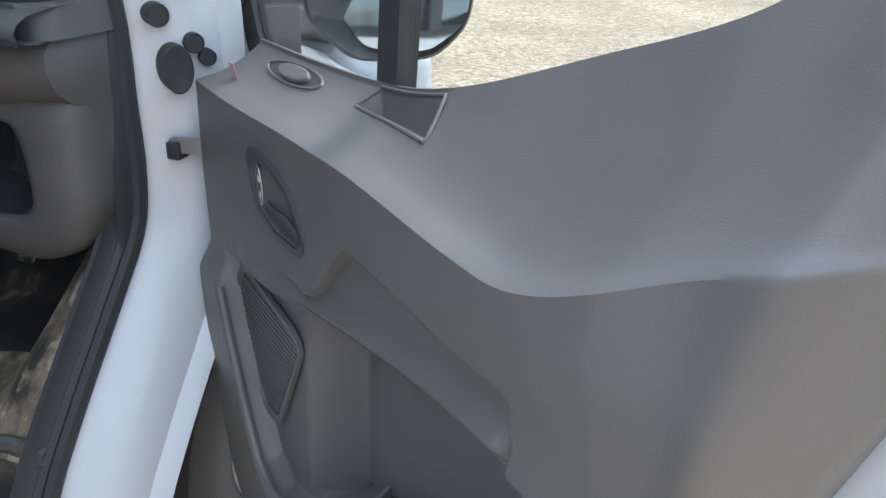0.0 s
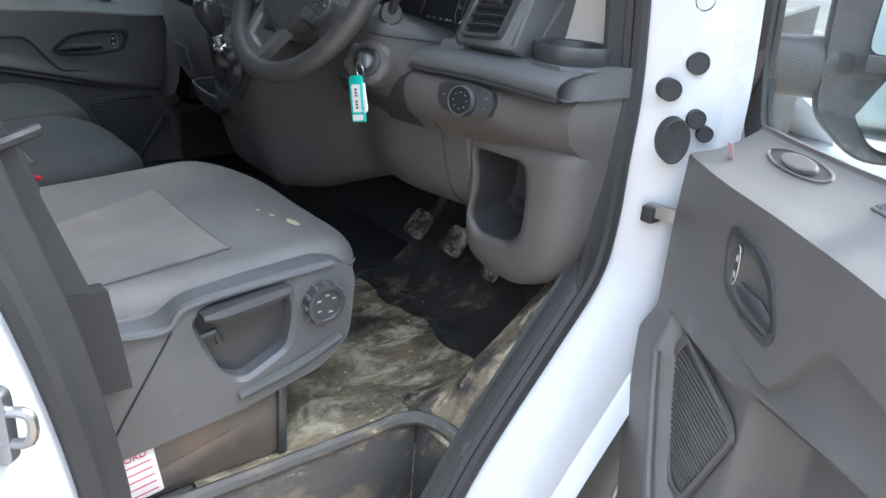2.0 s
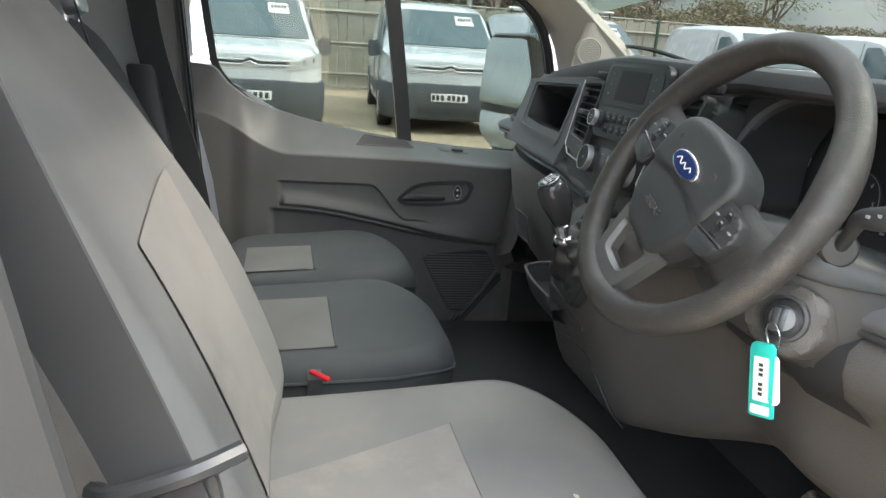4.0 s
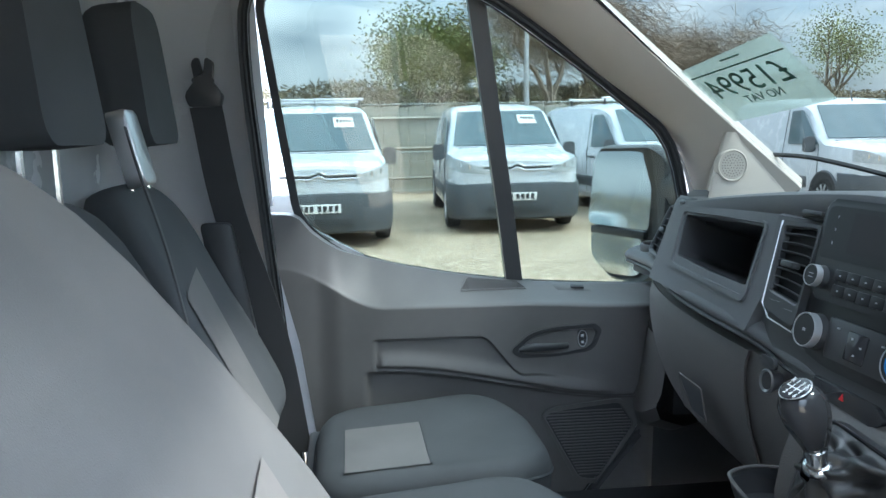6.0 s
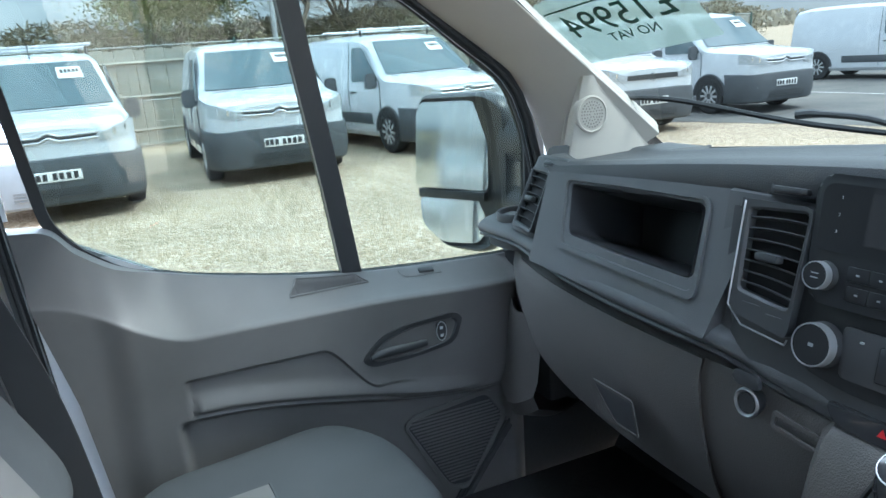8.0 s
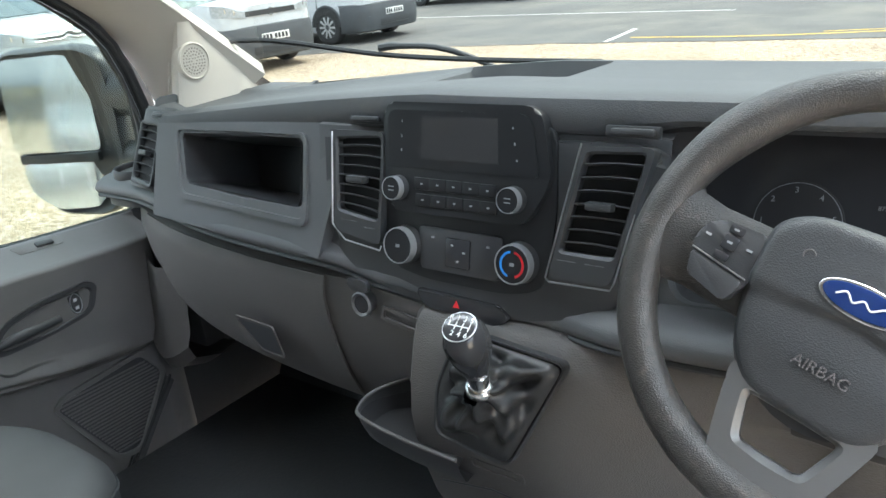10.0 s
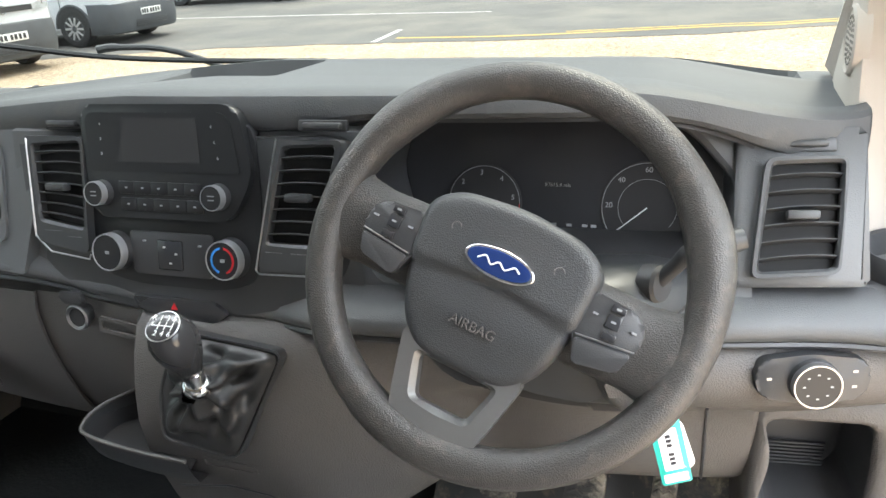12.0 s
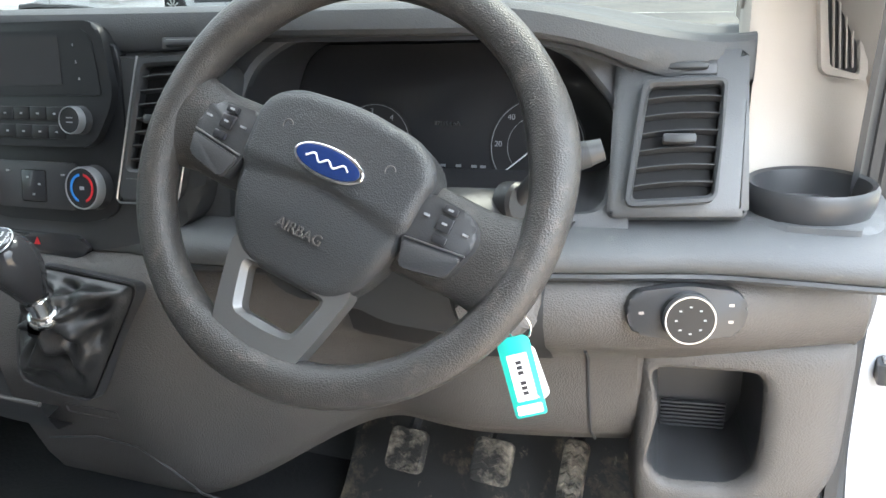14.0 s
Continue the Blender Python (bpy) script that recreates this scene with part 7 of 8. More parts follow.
def gravel_mat():
    m = bpy.data.materials.new("gravel")
    m.use_nodes = True
    N, L = m.node_tree.nodes, m.node_tree.links
    b = N["Principled BSDF"]
    b.inputs["Roughness"].default_value = 0.85
    co = N.new("ShaderNodeTexCoord")
    v = N.new("ShaderNodeTexVoronoi")
    v.inputs["Scale"].default_value = 36
    L.new(co.outputs["Object"], v.inputs["Vector"])
    sep = N.new("ShaderNodeSeparateColor")
    L.new(v.outputs["Color"], sep.inputs["Color"])
    r = N.new("ShaderNodeValToRGB")
    r.color_ramp.elements[0].position, r.color_ramp.elements[0].color = 0.0, (0.28, 0.20, 0.13, 1)
    r.color_ramp.elements[1].position, r.color_ramp.elements[1].color = 1.0, (0.62, 0.515, 0.395, 1)
    e = r.color_ramp.elements.new(0.45)
    e.color = (0.43, 0.325, 0.215, 1)
    L.new(sep.outputs["Red"], r.inputs["Fac"])
    n = N.new("ShaderNodeTexNoise")
    n.inputs["Scale"].default_value, n.inputs["Detail"].default_value = 0.6, 5
    L.new(co.outputs["Object"], n.inputs["Vector"])
    mr = N.new("ShaderNodeMapRange")
    mr.inputs["From Min"].default_value, mr.inputs["From Max"].default_value = 0.3, 0.7
    mr.inputs["To Min"].default_value, mr.inputs["To Max"].default_value = 0.72, 1.1
    L.new(n.outputs["Fac"], mr.inputs["Value"])
    mx = N.new("ShaderNodeMix")
    mx.data_type, mx.blend_type = "RGBA", "MULTIPLY"
    mx.inputs["Factor"].default_value = 1.0
    L.new(r.outputs["Color"], mx.inputs["A"])
    L.new(mr.outputs["Result"], mx.inputs["B"])
    L.new(mx.outputs["Result"], b.inputs["Base Color"])
    bp = N.new("ShaderNodeBump")
    bp.invert = True
    bp.inputs["Strength"].default_value, bp.inputs["Distance"].default_value = 1.0, 0.02
    L.new(v.outputs["Distance"], bp.inputs["Height"])
    L.new(bp.outputs["Normal"], b.inputs["Normal"])
    return m


M_GRAVEL = gravel_mat()
M_ROAD = mat("tarmac", (0.105, 0.100, 0.096), 0.88, grain=0.5, gscale=120, dist=0.004, var=0.18, vscale=0.8, dirt=(0.17, 0.155, 0.135), dscale=0.5, dlev=(0.45, 0.7))
M_LINE = mat("road_paint_white", (0.62, 0.61, 0.58), 0.8, var=0.15, vscale=6, dirt=(0.16, 0.15, 0.14), dscale=5, dlev=(0.56, 0.7))
M_YLINE = mat("road_paint_yellow", (0.62, 0.42, 0.08), 0.8, var=0.15, vscale=6, dirt=(0.16, 0.15, 0.13), dscale=5, dlev=(0.56, 0.7))
solo("ground", xf(sheet(lambda u, v: (-900 + 1800 * u, -900 + 1800 * v, 0), 6, 6), OUT), M_GRAVEL, "pale yellow-brown gravel of the sales yard", "gravel", kind="structure")
edge = spline([(-18, 6.2, 0), (-12.5, 7.6, 0), (-9.2, 8.9, 0), (-6.8, 9.75, 0), (-4.6, 10.1, 0), (-0.7, 10.5, 0), (2.5, 11.5, 0), (14, 16.0, 0), (45, 29, 0)], 60)
road = loft([[(p.x, p.y + 0.12 * noise.noise(p * 2), 0.006), (p.x - 12, p.y + 32, 0.006)] for p in edge], False, False)
solo("road", xf(road, OUT), M_ROAD, "worn grey tarmac drive past the parking bays", "road", kind="structure")


def stripe(name, pts, w, mt, label):
    ps = spline([(x, y, 0) for x, y in pts], 12)
    secs = []
    for i, p in enumerate(ps):
        d = (ps[min(i + 1, 12)] - ps[max(i - 1, 0)]).normalized()
        s = Vector((-d.y, d.x, 0)) * w / 2
        secs.append([p + s + Vector((0, 0, 0.010)), p - s + Vector((0, 0, 0.010))])
    solo(name, xf(loft(secs, False, False), OUT), mt, label, "road marking", kind="structure")


stripe("road_marking_yellow_1", [(-4.2, 10.62), (-2.4, 10.70), (-0.78, 11.10), (0.8, 11.50), (2.5, 11.95), (14, 16.6)], 0.085, M_YLINE, "worn yellow line along the drive")
stripe("road_marking_yellow_2", [(-1.6, 11.10), (0.8, 11.72), (2.5, 12.18), (14, 16.9)], 0.06, M_YLINE, "worn yellow line along the drive")
stripe("road_marking_white_1", [(-4.42, 10.20), (-4.47, 10.9), (-4.53, 11.60)], 0.09, M_LINE, "worn white bay line")
stripe("road_marking_white_2", [(-12.0, 14.0), (-7.3, 14.05), (-3.6, 13.95)], 0.07, M_LINE, "worn white bay line")
stripe("road_marking_white_3", [(-10.4, 18.3), (-6.4, 18.1), (6.0, 18.2)], 0.07, M_LINE, "worn white bay line")

# Base colour carries the blue-grey of the sky this glass reflects
M_VGLASS = mat("van_glass_sky_tint", (0.09, 0.125, 0.14), 0.06, var=0.1)
M_VLAMP = mat("lamp_glass", (0.40, 0.42, 0.44), 0.12, var=0.2, vscale=30)
# Dark plastic paled and blued, painting the haze of the window glass
M_BUMPER = mat("bumper_plastic_hazed", (0.070, 0.076, 0.085), 0.6, grain=0.2, gscale=200)
M_TYRE = mat("tyre_rubber", (0.022, 0.022, 0.023), 0.8, grain=0.4, gscale=120)
M_RIM = mat("wheel_trim", (0.55, 0.55, 0.56), 0.35, metal=0.6)
M_PLATE = mat("plate_white", (0.75, 0.75, 0.74), 0.4, var=0.02)


def van_section(y, w, t, kind):
    """Half outline of the body at y: from the sill round the side to the roof's middle."""
    sh = min(t - 0.02, 1.02)
    tm = 0.17 * max(0.0, t - 1.02)
    pts = [(w - 0.06, 0.22), (w, 0.30), (w + 0.01, 0.60), (w, sh - 0.08), (w - 0.02, sh), (w - 0.02 - tm * 0.55, sh + (t - sh) * 0.55), (w - 0.05 - tm, t - 0.07), (w - 0.13 - tm, t - 0.012), (w * 0.4, t + 0.015), (0.0, t + 0.02)]
    return [(x, y, z) for x, z in pts] + [(-x, y, z) for x, z in pts[-2::-1]]


def make_van(name, label, bars, card, chevron=True):
    ob = thing(name, (0, 0, 0), label, "van", "vans parked in the yard")
    st = [(0.00, 0.64, 0.985), (-0.03, 0.75, 1.025), (-0.10, 0.83, 1.050), (-0.28, 0.885, 1.080), (-0.60, 0.905, 1.112), (-0.90, 0.915, 1.142), (-1.00, 0.915, 1.17), (-1.30, 0.915, 1.42), (-1.62, 0.915, 1.675), (-1.85, 0.915, 1.755), (-2.2, 0.92, 1.80), (-3.2, 0.92, 1.81), (-4.0, 0.915, 1.79), (-4.30, 0.90, 1.74), (-4.38, 0.86, 1.66)]
    body = part("body", loft([van_section(y, w, t, 0) for y, w, t in st]), M_PAINT, ob, "white painted body", 32)
    wsg = lambda u, v: ((0.79 - 0.13 * v) * (2 * u - 1), -1.03 - 0.60 * v + 0.06 * (1 - (2 * u - 1) ** 2) * (1 - 0.4 * v) - 0.01, 1.170 + 0.505 * v + 0.022)
    part("windscreen", slab(wsg, 12, 8, (0, 0.004, 0.006)), M_VGLASS, ob, "dark reflective windscreen")
    for s in (1, -1):
        SX = axes((s * 0.915, 0, 1.0), (0, 1, 0), (-s * 0.135, 0, 1)) if s > 0 else axes((s * 0.915, 0, 1.0), (0, -1, 0), (-s * 0.135, 0, 1))
        f = 1 if s > 0 else -1
        win = rpoly([(f * -1.12, 0.10), (f * -2.02, 0.08), (f * -2.05, 0.62), (f * -1.72, 0.63)], 0.05)
        part("side_window", prism(win, 0.010, SX, 0.003, z0=-0.012), M_VGLASS, ob)
        part("rub_strip", bx(s * 0.905 - 0.02, s * 0.905 + 0.03, -3.0, -1.35, 0.42, 0.60, 0.02), M_BUMPER, ob)
        dr = part("door_seam", tube([(s * 0.925, -1.08, 0.40), (s * 0.927, -1.06, 0.95), (s * 0.90, -1.10, 1.10)], 0.006, 5), M_BUMPER, ob)
        part("door_seam", tube([(s * 0.927, -2.10, 0.34), (s * 0.925, -2.12, 0.98), (s * 0.83, -2.12, 1.68)], 0.006, 5), M_BUMPER, ob)
        part("door_handle", bx(s * 0.925 - 0.01, s * 0.925 + 0.02, -2.02, -1.86, 0.90, 0.935, 0.01), M_BUMPER, ob)
        mr = part("mirror", pad(resample(rrect(0.17, 0.24, 0.05), 28), -0.06, 0.02, 0.02, axes((s * 1.005, -1.22, 1.10), (1, 0, 0), (0, 0, 1)), 3), M_BUMPER, ob)
        part("mirror_arm", tube([(s * 0.89, -1.22, 1.03), (s * 0.98, -1.215, 1.05)], 0.03, 8), M_BUMPER, mr)
        lp = spline([(0.46, 0.006, 0), (0.62, 0.002, 0), (0.735, -0.035, 0), (0.815, -0.10, 0), (0.868, -0.22, 0)], 20)
        hl = part("headlamp", slab(lambda u, v: (s * (lp[int(u * 20 + 0.5)].x + 0.010), lp[int(u * 20 + 0.5)].y + 0.010, 0.838 + 0.040 * u + (0.080 + 0.085 * min(1, u * 1.6)) * v), 20, 4, (0, -0.05, 0)), M_VLAMP, ob, "clear headlamp")
        for q in (7, 13):
            part("lamp_ring", lathe([(0.046, 0), (0.046, 0.014), (0.036, 0.016), (0.028, 0.008), (0.0005, 0.004)], 16, axes((s * (lp[q].x + 0.010), lp[q].y + 0.006, 0.902 + 0.0045 * q), (1, -s * 0.08 * q, 0), (0, 0, 1))), M_CHROME, hl)
        part("fog_lamp", lathe([(0.045, 0), (0.045, 0.012), (0.03, 0.014), (0.0005, 0.012)], 16, axes((s * 0.66, 0.02, 0.48), (1, 0, 0), (0, 0, 1))), M_VLAMP, ob)
        for y in (-0.86, -3.62):
            wh = part("wheel", lathe([(0.19, 0.10), (0.235, 0.10), (0.285, 0.105), (0.315, 0.09), (0.322, 0.06), (0.322, -0.06), (0.30, -0.10), (0.19, -0.10)], 36, axes((s * 0.832, y, 0.322), (0, 1, 0), (0, 0, 1)) if s > 0 else axes((s * 0.832, y, 0.322), (0, -1, 0), (0, 0, 1))), M_TYRE, ob, "black tyre")
            RM = axes((s * 0.832, y, 0.322), (0, 1, 0), (0, 0, 1)) if s > 0 else axes((s * 0.832, y, 0.322), (0, -1, 0), (0, 0, 1))
            tr = part("wheel_trim", lathe([(0.21, 0.085), (0.205, 0.105), (0.19, 0.10), (0.06, 0.075), (0.045, 0.10), (0.0005, 0.102)], 32, RM), M_BUMPER, wh)
            for q in range(10):
                a = 2 * math.pi * q / 10
                part("trim_spoke", xf(bx(0.05, 0.195, -0.020, 0.020, 0.082, 0.108, 0.006), RM @ pose(0, 0, 0, 0, 0, math.degrees(a))), M_RIM, tr)
            part("arch_lip", tube([(s * 0.918, y + 0.375 * math.cos(a), 0.33 + 0.375 * math.sin(a)) for a in [math.pi * q / 14 for q in range(15)]], 0.022, 6), M_BUMPER, wh)
            part("arch_shade", prism([(0.36 * math.cos(a), 0.36 * math.sin(a)) for a in [math.pi * q / 16 for q in range(17)]], 0.012, RM @ Matrix.Translation((0, 0.01, 0.088))), M_DEEP, wh)
    # bumper, grille, plate
    bs = []
    rim_ = spline([(0, 0.03, 0), (0.45, 0.03, 0), (0.66, 0.012, 0), (0.79, -0.05, 0), (0.875, -0.16, 0), (0.925, -0.32, 0), (0.945, -0.50, 0)], 18)
    rim_ = [Vector((-q.x, q.y, 0)) for q in rim_[:0:-1]] + rim_
    for z, d in ((0.20, -0.05), (0.23, -0.01), (0.34, 0.012), (0.50, 0.020), (0.64, 0.014), (0.690, 0.0), (0.705, -0.03)):
        bs.append([(q.x * (1 + d * 0.5), q.y + d, z) for q in rim_])
    bp = part("bumper", loft(bs, False, False), M_BUMPER, ob, "dark grey plastic bumper")
    for k in range(4):
        part("bumper_slat", bx(-0.42, 0.42, 0.030, 0.052, 0.29 + 0.03 * k, 0.305 + 0.03 * k, 0.002), M_BLACK, bp)
    if not chevron:
        part("grille", slab(lambda u, v: (-0.50 + 1.0 * u, 0.016 - 0.008 * abs(2 * u - 1) ** 2.4, 0.845 + 0.075 * v), 16, 2, (0, -0.01, 0)), M_BLACK, ob, "black grille")
        part("round_badge", lathe([(0.060, 0), (0.060, 0.012), (0.050, 0.014), (0.046, 0.010), (0.0005, 0.010)], 24, axes((0, 0.014, 0.880), (1, 0, 0), (0, 0, 1))), M_CHROME, ob, "round chrome badge")
    for z, dip in ((0.875, 0.0), (0.930, 0.004)) if chevron else ():
        part("grille_bar", tube([(x, 0.012 - 0.008 * (abs(x) / 0.62) ** 2.4, z + (0.045 * max(0, 1 - abs(x) / 0.10)) + 0.02 * abs(x)) for x in [-0.50 + 1.0 * k / 32 for k in range(33)]], 0.013, 6), M_KNOB, ob, "chrome grille bar")
    if chevron:
        part("grille_gap", tube([(x, 0.004 - 0.008 * (abs(x) / 0.62) ** 2.4, 0.902 + (0.045 * max(0, 1 - abs(x) / 0.10)) + 0.02 * abs(x)) for x in [-0.48 + 0.96 * k / 32 for k in range(33)]], 0.014, 6), M_BLACK, ob)
    pl = part("number_plate", bx(-0.26, 0.26, 0.040, 0.058, 0.465, 0.576, 0.004), M_PLATE, ob, "white number plate")
    for k, x in enumerate((-0.20, -0.13, -0.06, 0.005, 0.10, 0.165, 0.225)):
        part("plate_bar", bx(x - 0.022, x + 0.022, 0.057, 0.0595, 0.485, 0.557, 0), M_INK, pl)
    part("bonnet_seam", tube(spline([(-0.74, -0.10, 1.00), (-0.72, -0.5, 1.075), (-0.74, -0.90, 1.13)], 10), 0.006, 5), M_BUMPER, ob)
    part("bonnet_seam", tube(spline([(0.74, -0.10, 1.00), (0.72, -0.5, 1.075), (0.74, -0.90, 1.13)], 10), 0.006, 5), M_BUMPER, ob)
    part("wiper_well", tube(spline([(-0.72, -0.98, 1.155), (0, -0.92, 1.165), (0.72, -0.98, 1.155)], 12), 0.011, 6), M_BLACK, ob)
    part("aerial", tube([(0, -1.78, 1.76), (0, -1.86, 1.93)], 0.008, 6), M_BLACK, ob)
    if card:
        cd = part("price_card", slab(lambda u, v: (lambda p: (p[0], p[1] + 0.012, p[2] + 0.010))(wsg(0.12 + 0.20 * u, 0.60 + 0.26 * v)), 4, 3, (0, 0.002, 0.002)), M_PAPER, ob, "white price card")
        for k in range(5):
            part("card_bar", slab(lambda u, v: (lambda p: (p[0], p[1] + 0.017, p[2] + 0.014))(wsg(0.14 + 0.032 * k + 0.022 * u, 0.72 + 0.08 * v)), 1, 1, (0, 0.001, 0.001)), M_INK, cd)
    if bars:
        for y in (-2.0, -3.3):
            rb = part("roof_bar", tube([(-0.72, y, 1.90), (0.72, y, 1.90)], 0.022, 8), M_RIM, ob)
            for s in (1, -1):
                part("bar_foot", tube([(s * 0.66, y, 1.78), (s * 0.66, y, 1.90)], 0.02, 6), M_BLACK, rb)
    return ob


proto = make_van("parked_van", "white small panel van with price card in its windscreen", False, True)
proto.matrix_basis = OUT @ pose(-9.24, 1.85, 0, 0, 0, -93)
barred = make_van("parked_van", "white small panel van with roof bars and price card", True, True)
barred.matrix_basis = OUT @ pose(-8.46, -0.82, 0, 0, 0, -87.5)
copy_thing(barred, OUT @ pose(-9.72, 4.84, 0, 0, 0, -82))
plain = make_van("parked_van", "white small panel van with dark grey bumpers", False, True)
plain.matrix_basis = OUT @ pose(-9.06, 10.84, 0, 0, 0, -89)
copy_thing(plain, OUT @ pose(-9.8, 18.5, 0, 0, 0, -80))
copy_thing(plain, OUT @ pose(-7.2, 27.0, 0, 0, 0, -90))
grey = make_van("parked_van", "white small panel van with a plain dark grille", False, False, False)
grey.matrix_basis = OUT @ pose(-8.68, 7.50, 0, 0, 0, -94)
copy_thing(plain, OUT @ pose(-3.2, -26.0, 0, 0, 0, 6))

# fence: boards behind green wire mesh
M_BOARD = mat("fence_board", (0.40, 0.37, 0.31), 0.9, grain=0.6, gscale=18, dist=0.004, var=0.25, vscale=2.5, dirt=(0.30, 0.29, 0.24), dscale=2.0, dlev=(0.45, 0.7))
M_GREEN = mat("green_coated_steel", (0.03, 0.075, 0.055), 0.5)
M_WIRE = mat("galvanised_wire", (0.32, 0.34, 0.33), 0.5, metal=0.5)
line = spline([(-14.6, -15, 0), (-15.1, -8, 0), (-15.7, 1, 0), (-16.7, 9, 0), (-20.0, 18, 0), (-25.5, 28, 0)], 3000)
run, acc = [line[0]], 0.0
for a, b in zip(line, line[1:]):
    acc += (b - a).length
    if acc >= 0.178:
        run.append(b)
        acc = 0.0
fence = thing("fence", OUT @ Vector((-14.1, 1, 0)), "weathered grey-brown timber board fence behind green mesh", "fence")
board_me = [finish(xf(bx(-0.0885, 0.0885, -0.011, 0.011, 0.04, 1.90 + dz, 0.004, 1), Matrix.Identity(4)), "board", M_BOARD) for dz in (0.0, 0.015, -0.02)]
for i, p in enumerate(run[:-1]):
    d = run[i + 1] - p
    a = math.degrees(math.atan2(d.y, d.x))
    share("board", board_me[(i * 7) % 3], fence, OUT @ pose(p.x, p.y, 0, 0, (i * 37 % 5 - 2) * 0.15, a))
for z in (0.35, 1.0, 1.65):
    part("rail", xf(tube([(p.x + 0.05, p.y, z) for p in run[::6]], 0.035, 4), OUT), M_BOARD, fence)
mesh = thing("mesh_fence", OUT @ Vector((-13.9, 1, 0)), "green steel mesh fence on slim posts", "mesh fence")
pts = run[::16]
for p in pts:
    part("post", xf(bx(p.x + 0.22, p.x + 0.28, p.y - 0.03, p.y + 0.03, 0, 2.02, 0.005), OUT), M_GREEN, mesh)
for k in range(10):
    part("wire", xf(tube([(p.x + 0.25, p.y, 0.10 + 0.205 * k) for p in run[::4]], 0.005 if k not in (0, 4, 9) else 0.013, 4), OUT), M_WIRE, mesh)
vw = bmesh.new()
for i in range(0, len(run) - 1):
    for f in (0.0, 0.5):
        q = run[i].lerp(run[i + 1], f)
        base_ = [vw.verts.new((q.x + 0.25, q.y + dy, z)) for dy, z in ((-0.004, 0.08), (0.004, 0.08), (0.004, 1.97), (-0.004, 1.97))]
        vw.faces.new(base_)
tagged(part("upright_wires", xf(vw, OUT), M_WIRE, mesh), kind="stuff")

# lamp pole and trees
pole = solo("lamp_pole", xf(tube([(-18.6, 4.25, 0), (-18.6, 4.25, 7.5)], [0.075, 0.05], 10), OUT), M_RIM, "tall pale grey steel lamp pole", "lamp pole")
M_BARK = mat("bark", (0.20, 0.165, 0.13), 0.9, grain=0.6, gscale=25, dist=0.01, var=0.3)
M_LEAF = mat("spring_leaf", (0.22, 0.235, 0.085), 0.7, var=0.45, vscale=3.0)
M_TWIG = mat("bare_twig", (0.27, 0.22, 0.17), 0.9, var=0.35, vscale=2.0)
rng = random.Random(11)


def tree(px, py, h, spread, leaf, label, seed, leaves):
    r = random.Random(seed)
    ob = thing("tree", OUT @ Vector((px, py, 0)), label, "tree", "trees behind the fence")
    limbs, tips = bmesh.new(), []

    def grow(p, d, ln, rad, depth):
        q = p + d * ln
        mid = p.lerp(q, 0.5) + Vector((r.uniform(-1, 1), r.uniform(-1, 1), r.uniform(-0.5, 1))) * ln * 0.07
        nonlocal limbs
        limbs = join(limbs, tube([p, mid, q], [rad, rad * 0.82, rad * 0.62], 5 if depth < 3 else 3))
        if depth >= 5:
            tips.append(q)
            return
        for _ in range(2 if depth else 4):
            nd = (d + Vector((r.uniform(-1, 1), r.uniform(-1, 1), r.uniform(-0.25, 0.7))) * (0.62 + 0.1 * depth) * spread).normalized()
            grow(q, nd, ln * r.uniform(0.62, 0.84), rad * 0.60, depth + 1)
        if depth >= 3:
            tips.append(q)
    grow(Vector((px, py, -0.05)), Vector((r.uniform(-0.06, 0.06), r.uniform(-0.06, 0.06), 1)).normalized(), h * 0.19, h * 0.020, 0)
    part("trunk", xf(limbs, OUT), M_BARK, ob)
    cr = bmesh.new()
    for _ in range(leaves):
        c = r.choice(tips) + Vector((r.gauss(0, 1), r.gauss(0, 1), r.gauss(0, 0.8))) * h * 0.065
        a = Vector((r.uniform(-1, 1), r.uniform(-1, 1), r.uniform(-0.6, 0.6))).normalized()
        b = a.orthogonal().normalized()
        s = r.uniform(0.03, 0.065) if leaf is M_LEAF else r.uniform(0.20, 0.60)
        wd = 0.55 if leaf is M_LEAF else 0.016
        cr.faces.new([cr.verts.new(c + a * s), cr.verts.new(c + b * s * wd), cr.verts.new(c - a * s), cr.verts.new(c - b * s * wd)])
    tagged(part("crown", xf(cr, OUT), leaf, ob), kind="stuff")
    return ob


tree(-22.5, 2.2, 7.2, 1.1, M_LEAF, "tree in light spring leaf behind the fence", 3, 26000)
tree(-21.5, 5.6, 9.5, 1.0, M_TWIG, "bare leafless tree behind the fence", 5, 14000)
tree(-24.5, 8.2, 8.5, 1.0, M_TWIG, "bare leafless tree behind the fence", 8, 13000)
tree(-30, 15.0, 8.0, 0.95, M_TWIG, "bare leafless tree behind the fence", 13, 11000)
tree(-31, 21.0, 9.0, 0.95, M_LEAF, "tree in thin spring leaf behind the fence", 21, 5000)
tree(-33, 31.0, 10.5, 1.0, M_TWIG, "bare leafless tree behind the fence", 34, 6000)
tree(-9.5, -27, 9.0, 1.0, M_TWIG, "bare leafless tree at the yard edge", 55, 5000)
tree(-15, -29, 8.0, 1.0, M_LEAF, "tree in thin spring leaf at the yard edge", 89, 5000)
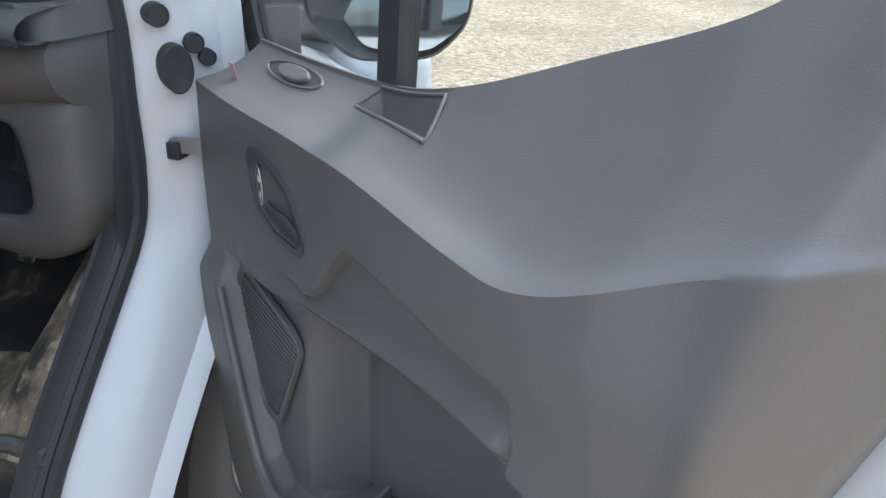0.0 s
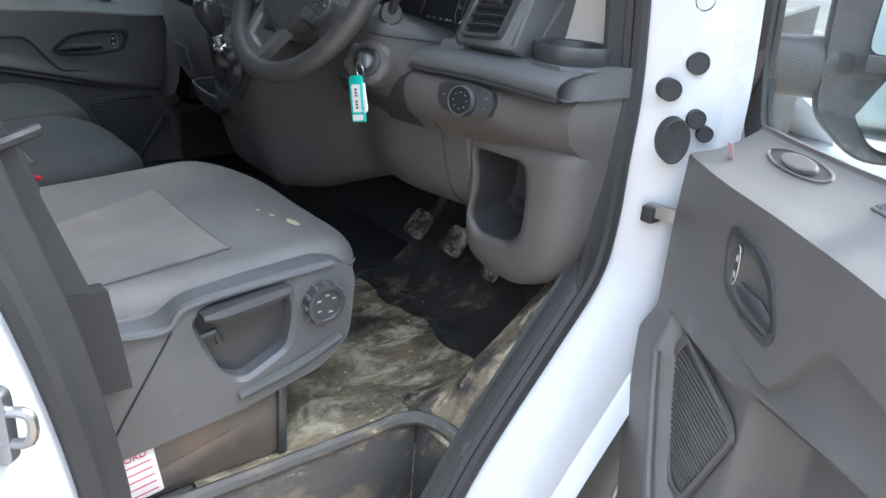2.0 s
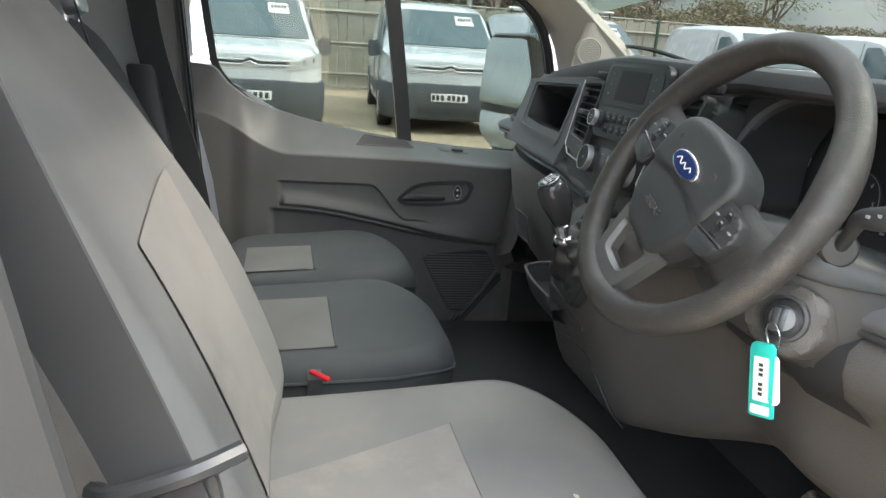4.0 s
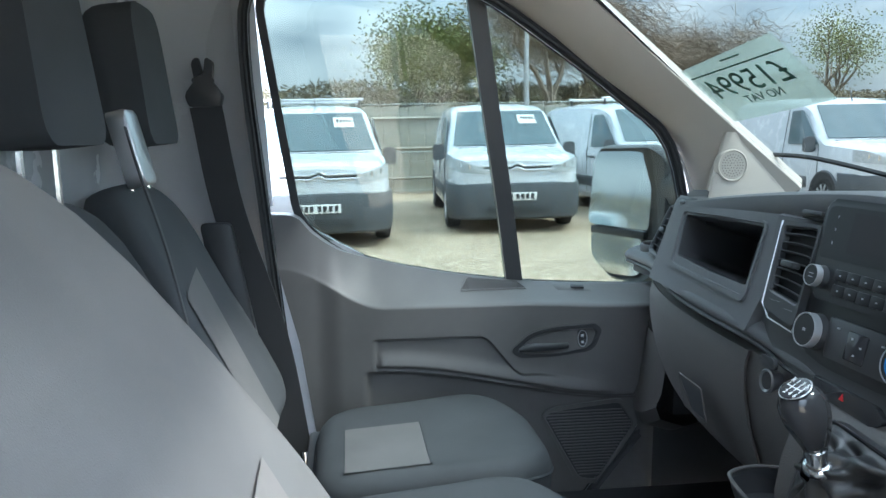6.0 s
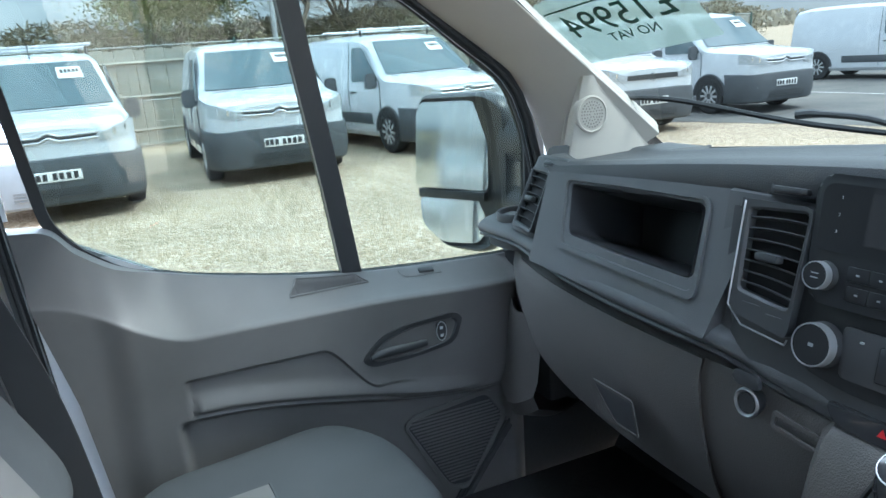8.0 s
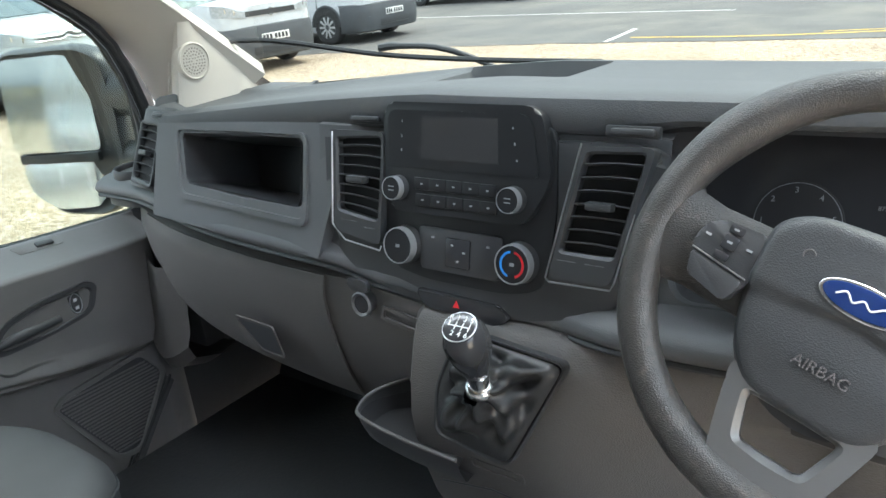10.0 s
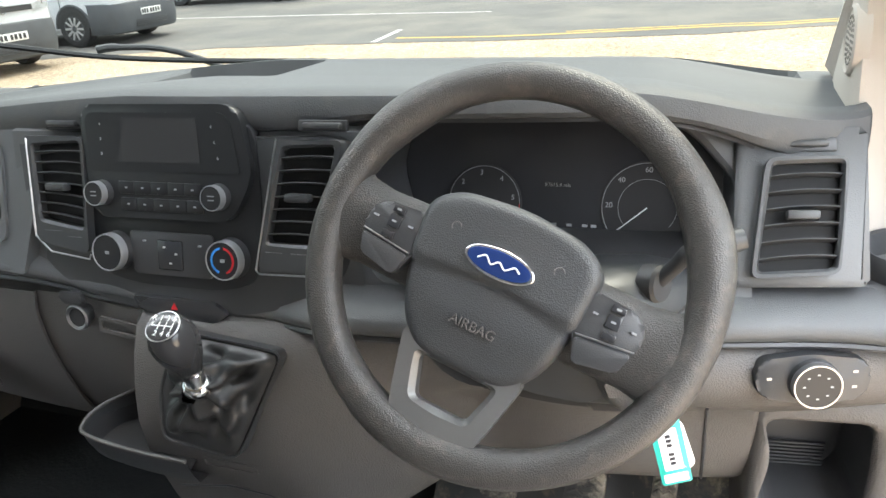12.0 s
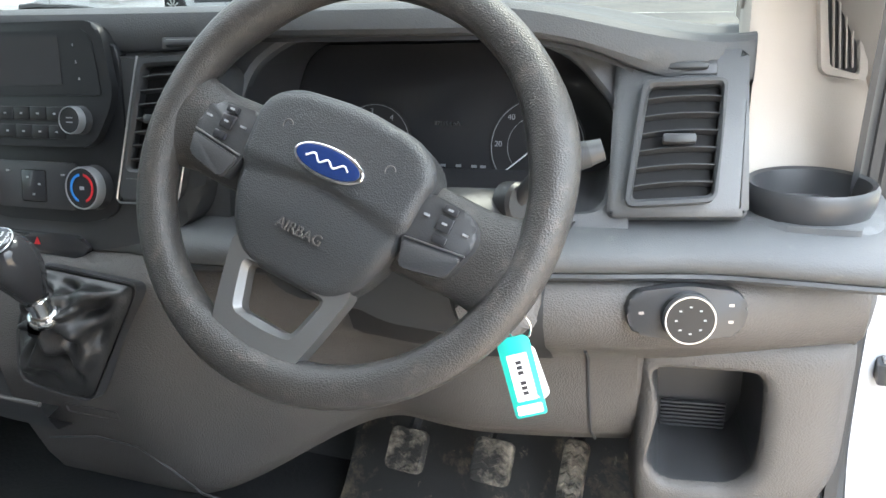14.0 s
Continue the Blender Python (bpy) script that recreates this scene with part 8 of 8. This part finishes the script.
# hedge and far woods
M_HEDGE = mat("hedge_leaf", (0.25, 0.225, 0.16), 0.9, var=0.5, vscale=0.9)
hd = bmesh.new()
hp_ = spline([(18, -34, 0), (-8, -33, 0), (-22, -31, 0), (-27, -24, 0), (-25, -10, 0), (-24.5, 4, 0), (-27, 14, 0), (-33, 26, 0), (-40, 44, 0)], 330)
for p in hp_:
    hh = 2.75 + 0.7 * noise.noise(Vector((p.x * 0.15, p.y * 0.25, 0))) + 0.3 * noise.noise(Vector((p.y * 1.1, 0, 3)))
    for _ in range(420):
        z = hh * rng.random() ** 0.6
        c = Vector((p.x + rng.gauss(0, 0.7), p.y + rng.gauss(0, 0.4), z))
        a = Vector((rng.uniform(-1, 1), rng.uniform(-1, 1), rng.uniform(-0.3, 1))).normalized()
        b = a.orthogonal().normalized()
        s = rng.uniform(0.06, 0.16)
        hd.faces.new([hd.verts.new(c + a * s), hd.verts.new(c + b * s * 0.24), hd.verts.new(c - a * s), hd.verts.new(c - b * s * 0.24)])
solo("hedge", xf(hd, OUT), M_HEDGE, "scrubby brown-green hedge behind the fence", "hedge", kind="stuff")
M_FIELD = mat("far_field", (0.20, 0.20, 0.06), 0.9, var=0.2, vscale=0.05)
# Woodland brown lightened to paint the haze of distance
M_WOOD = mat("far_wood", (0.28, 0.26, 0.21), 0.95, var=0.4, vscale=0.15)
solo("backdrop_field", xf(sheet(lambda u, v: (-170 - 60 * v, -180 + 300 * u, 0.2 + 9 * v), 12, 3), OUT), M_FIELD, "distant yellow-green rising field", "field", kind="structure")
wd_ = bmesh.new()
for k in range(5200):
    y = rng.uniform(-150, 190)
    x = -95 - 0.3 * abs(y) + rng.gauss(0, 4)
    hh = 4.2 + 1.8 * noise.noise(Vector((y * 0.06, 1.3, 0)))
    c = Vector((x, y, hh * rng.random() ** 0.7))
    s = rng.uniform(0.5, 1.1)
    a = Vector((rng.uniform(-0.3, 0.3), rng.uniform(-1, 1), rng.uniform(-1, 1))).normalized()
    b = a.cross(Vector((1, 0, 0))).normalized()
    wd_.faces.new([wd_.verts.new(c + a * s), wd_.verts.new(c + b * s * 0.6), wd_.verts.new(c - a * s), wd_.verts.new(c - b * s * 0.6)])
solo("far_wood", xf(wd_, OUT), M_WOOD, "distant line of bare woodland", "woodland", kind="stuff")

# the van's own front wheel, seen past the open door
fw = thing("road_wheel", (0.82, 0.645, 0.0), "black front tyre on a pale steel wheel", "wheel")
FM = axes((0.80, 0.645, 0.345), (0, 1, 0), (0, 0, 1))
part("tyre", lathe([(0.20, 0.09), (0.245, 0.10), (0.30, 0.108), (0.335, 0.09), (0.345, 0.06), (0.345, -0.06), (0.33, -0.1), (0.20, -0.1)], 44, FM), M_TYRE, fw)
part("rim", lathe([(0.205, 0.08), (0.20, 0.095), (0.185, 0.085), (0.17, 0.03), (0.08, 0.05), (0.06, 0.075), (0.0005, 0.078)], 32, FM), M_RIM, fw)
for k in range(10):
    a = 2 * math.pi * k / 10
    part("rim_hole", lathe([(0.022, 0.052), (0.022, 0.066), (0.0005, 0.066)], 12, FM @ Matrix.Translation((0.135 * math.cos(a), 0.135 * math.sin(a), 0.0))), M_DEEP, fw)
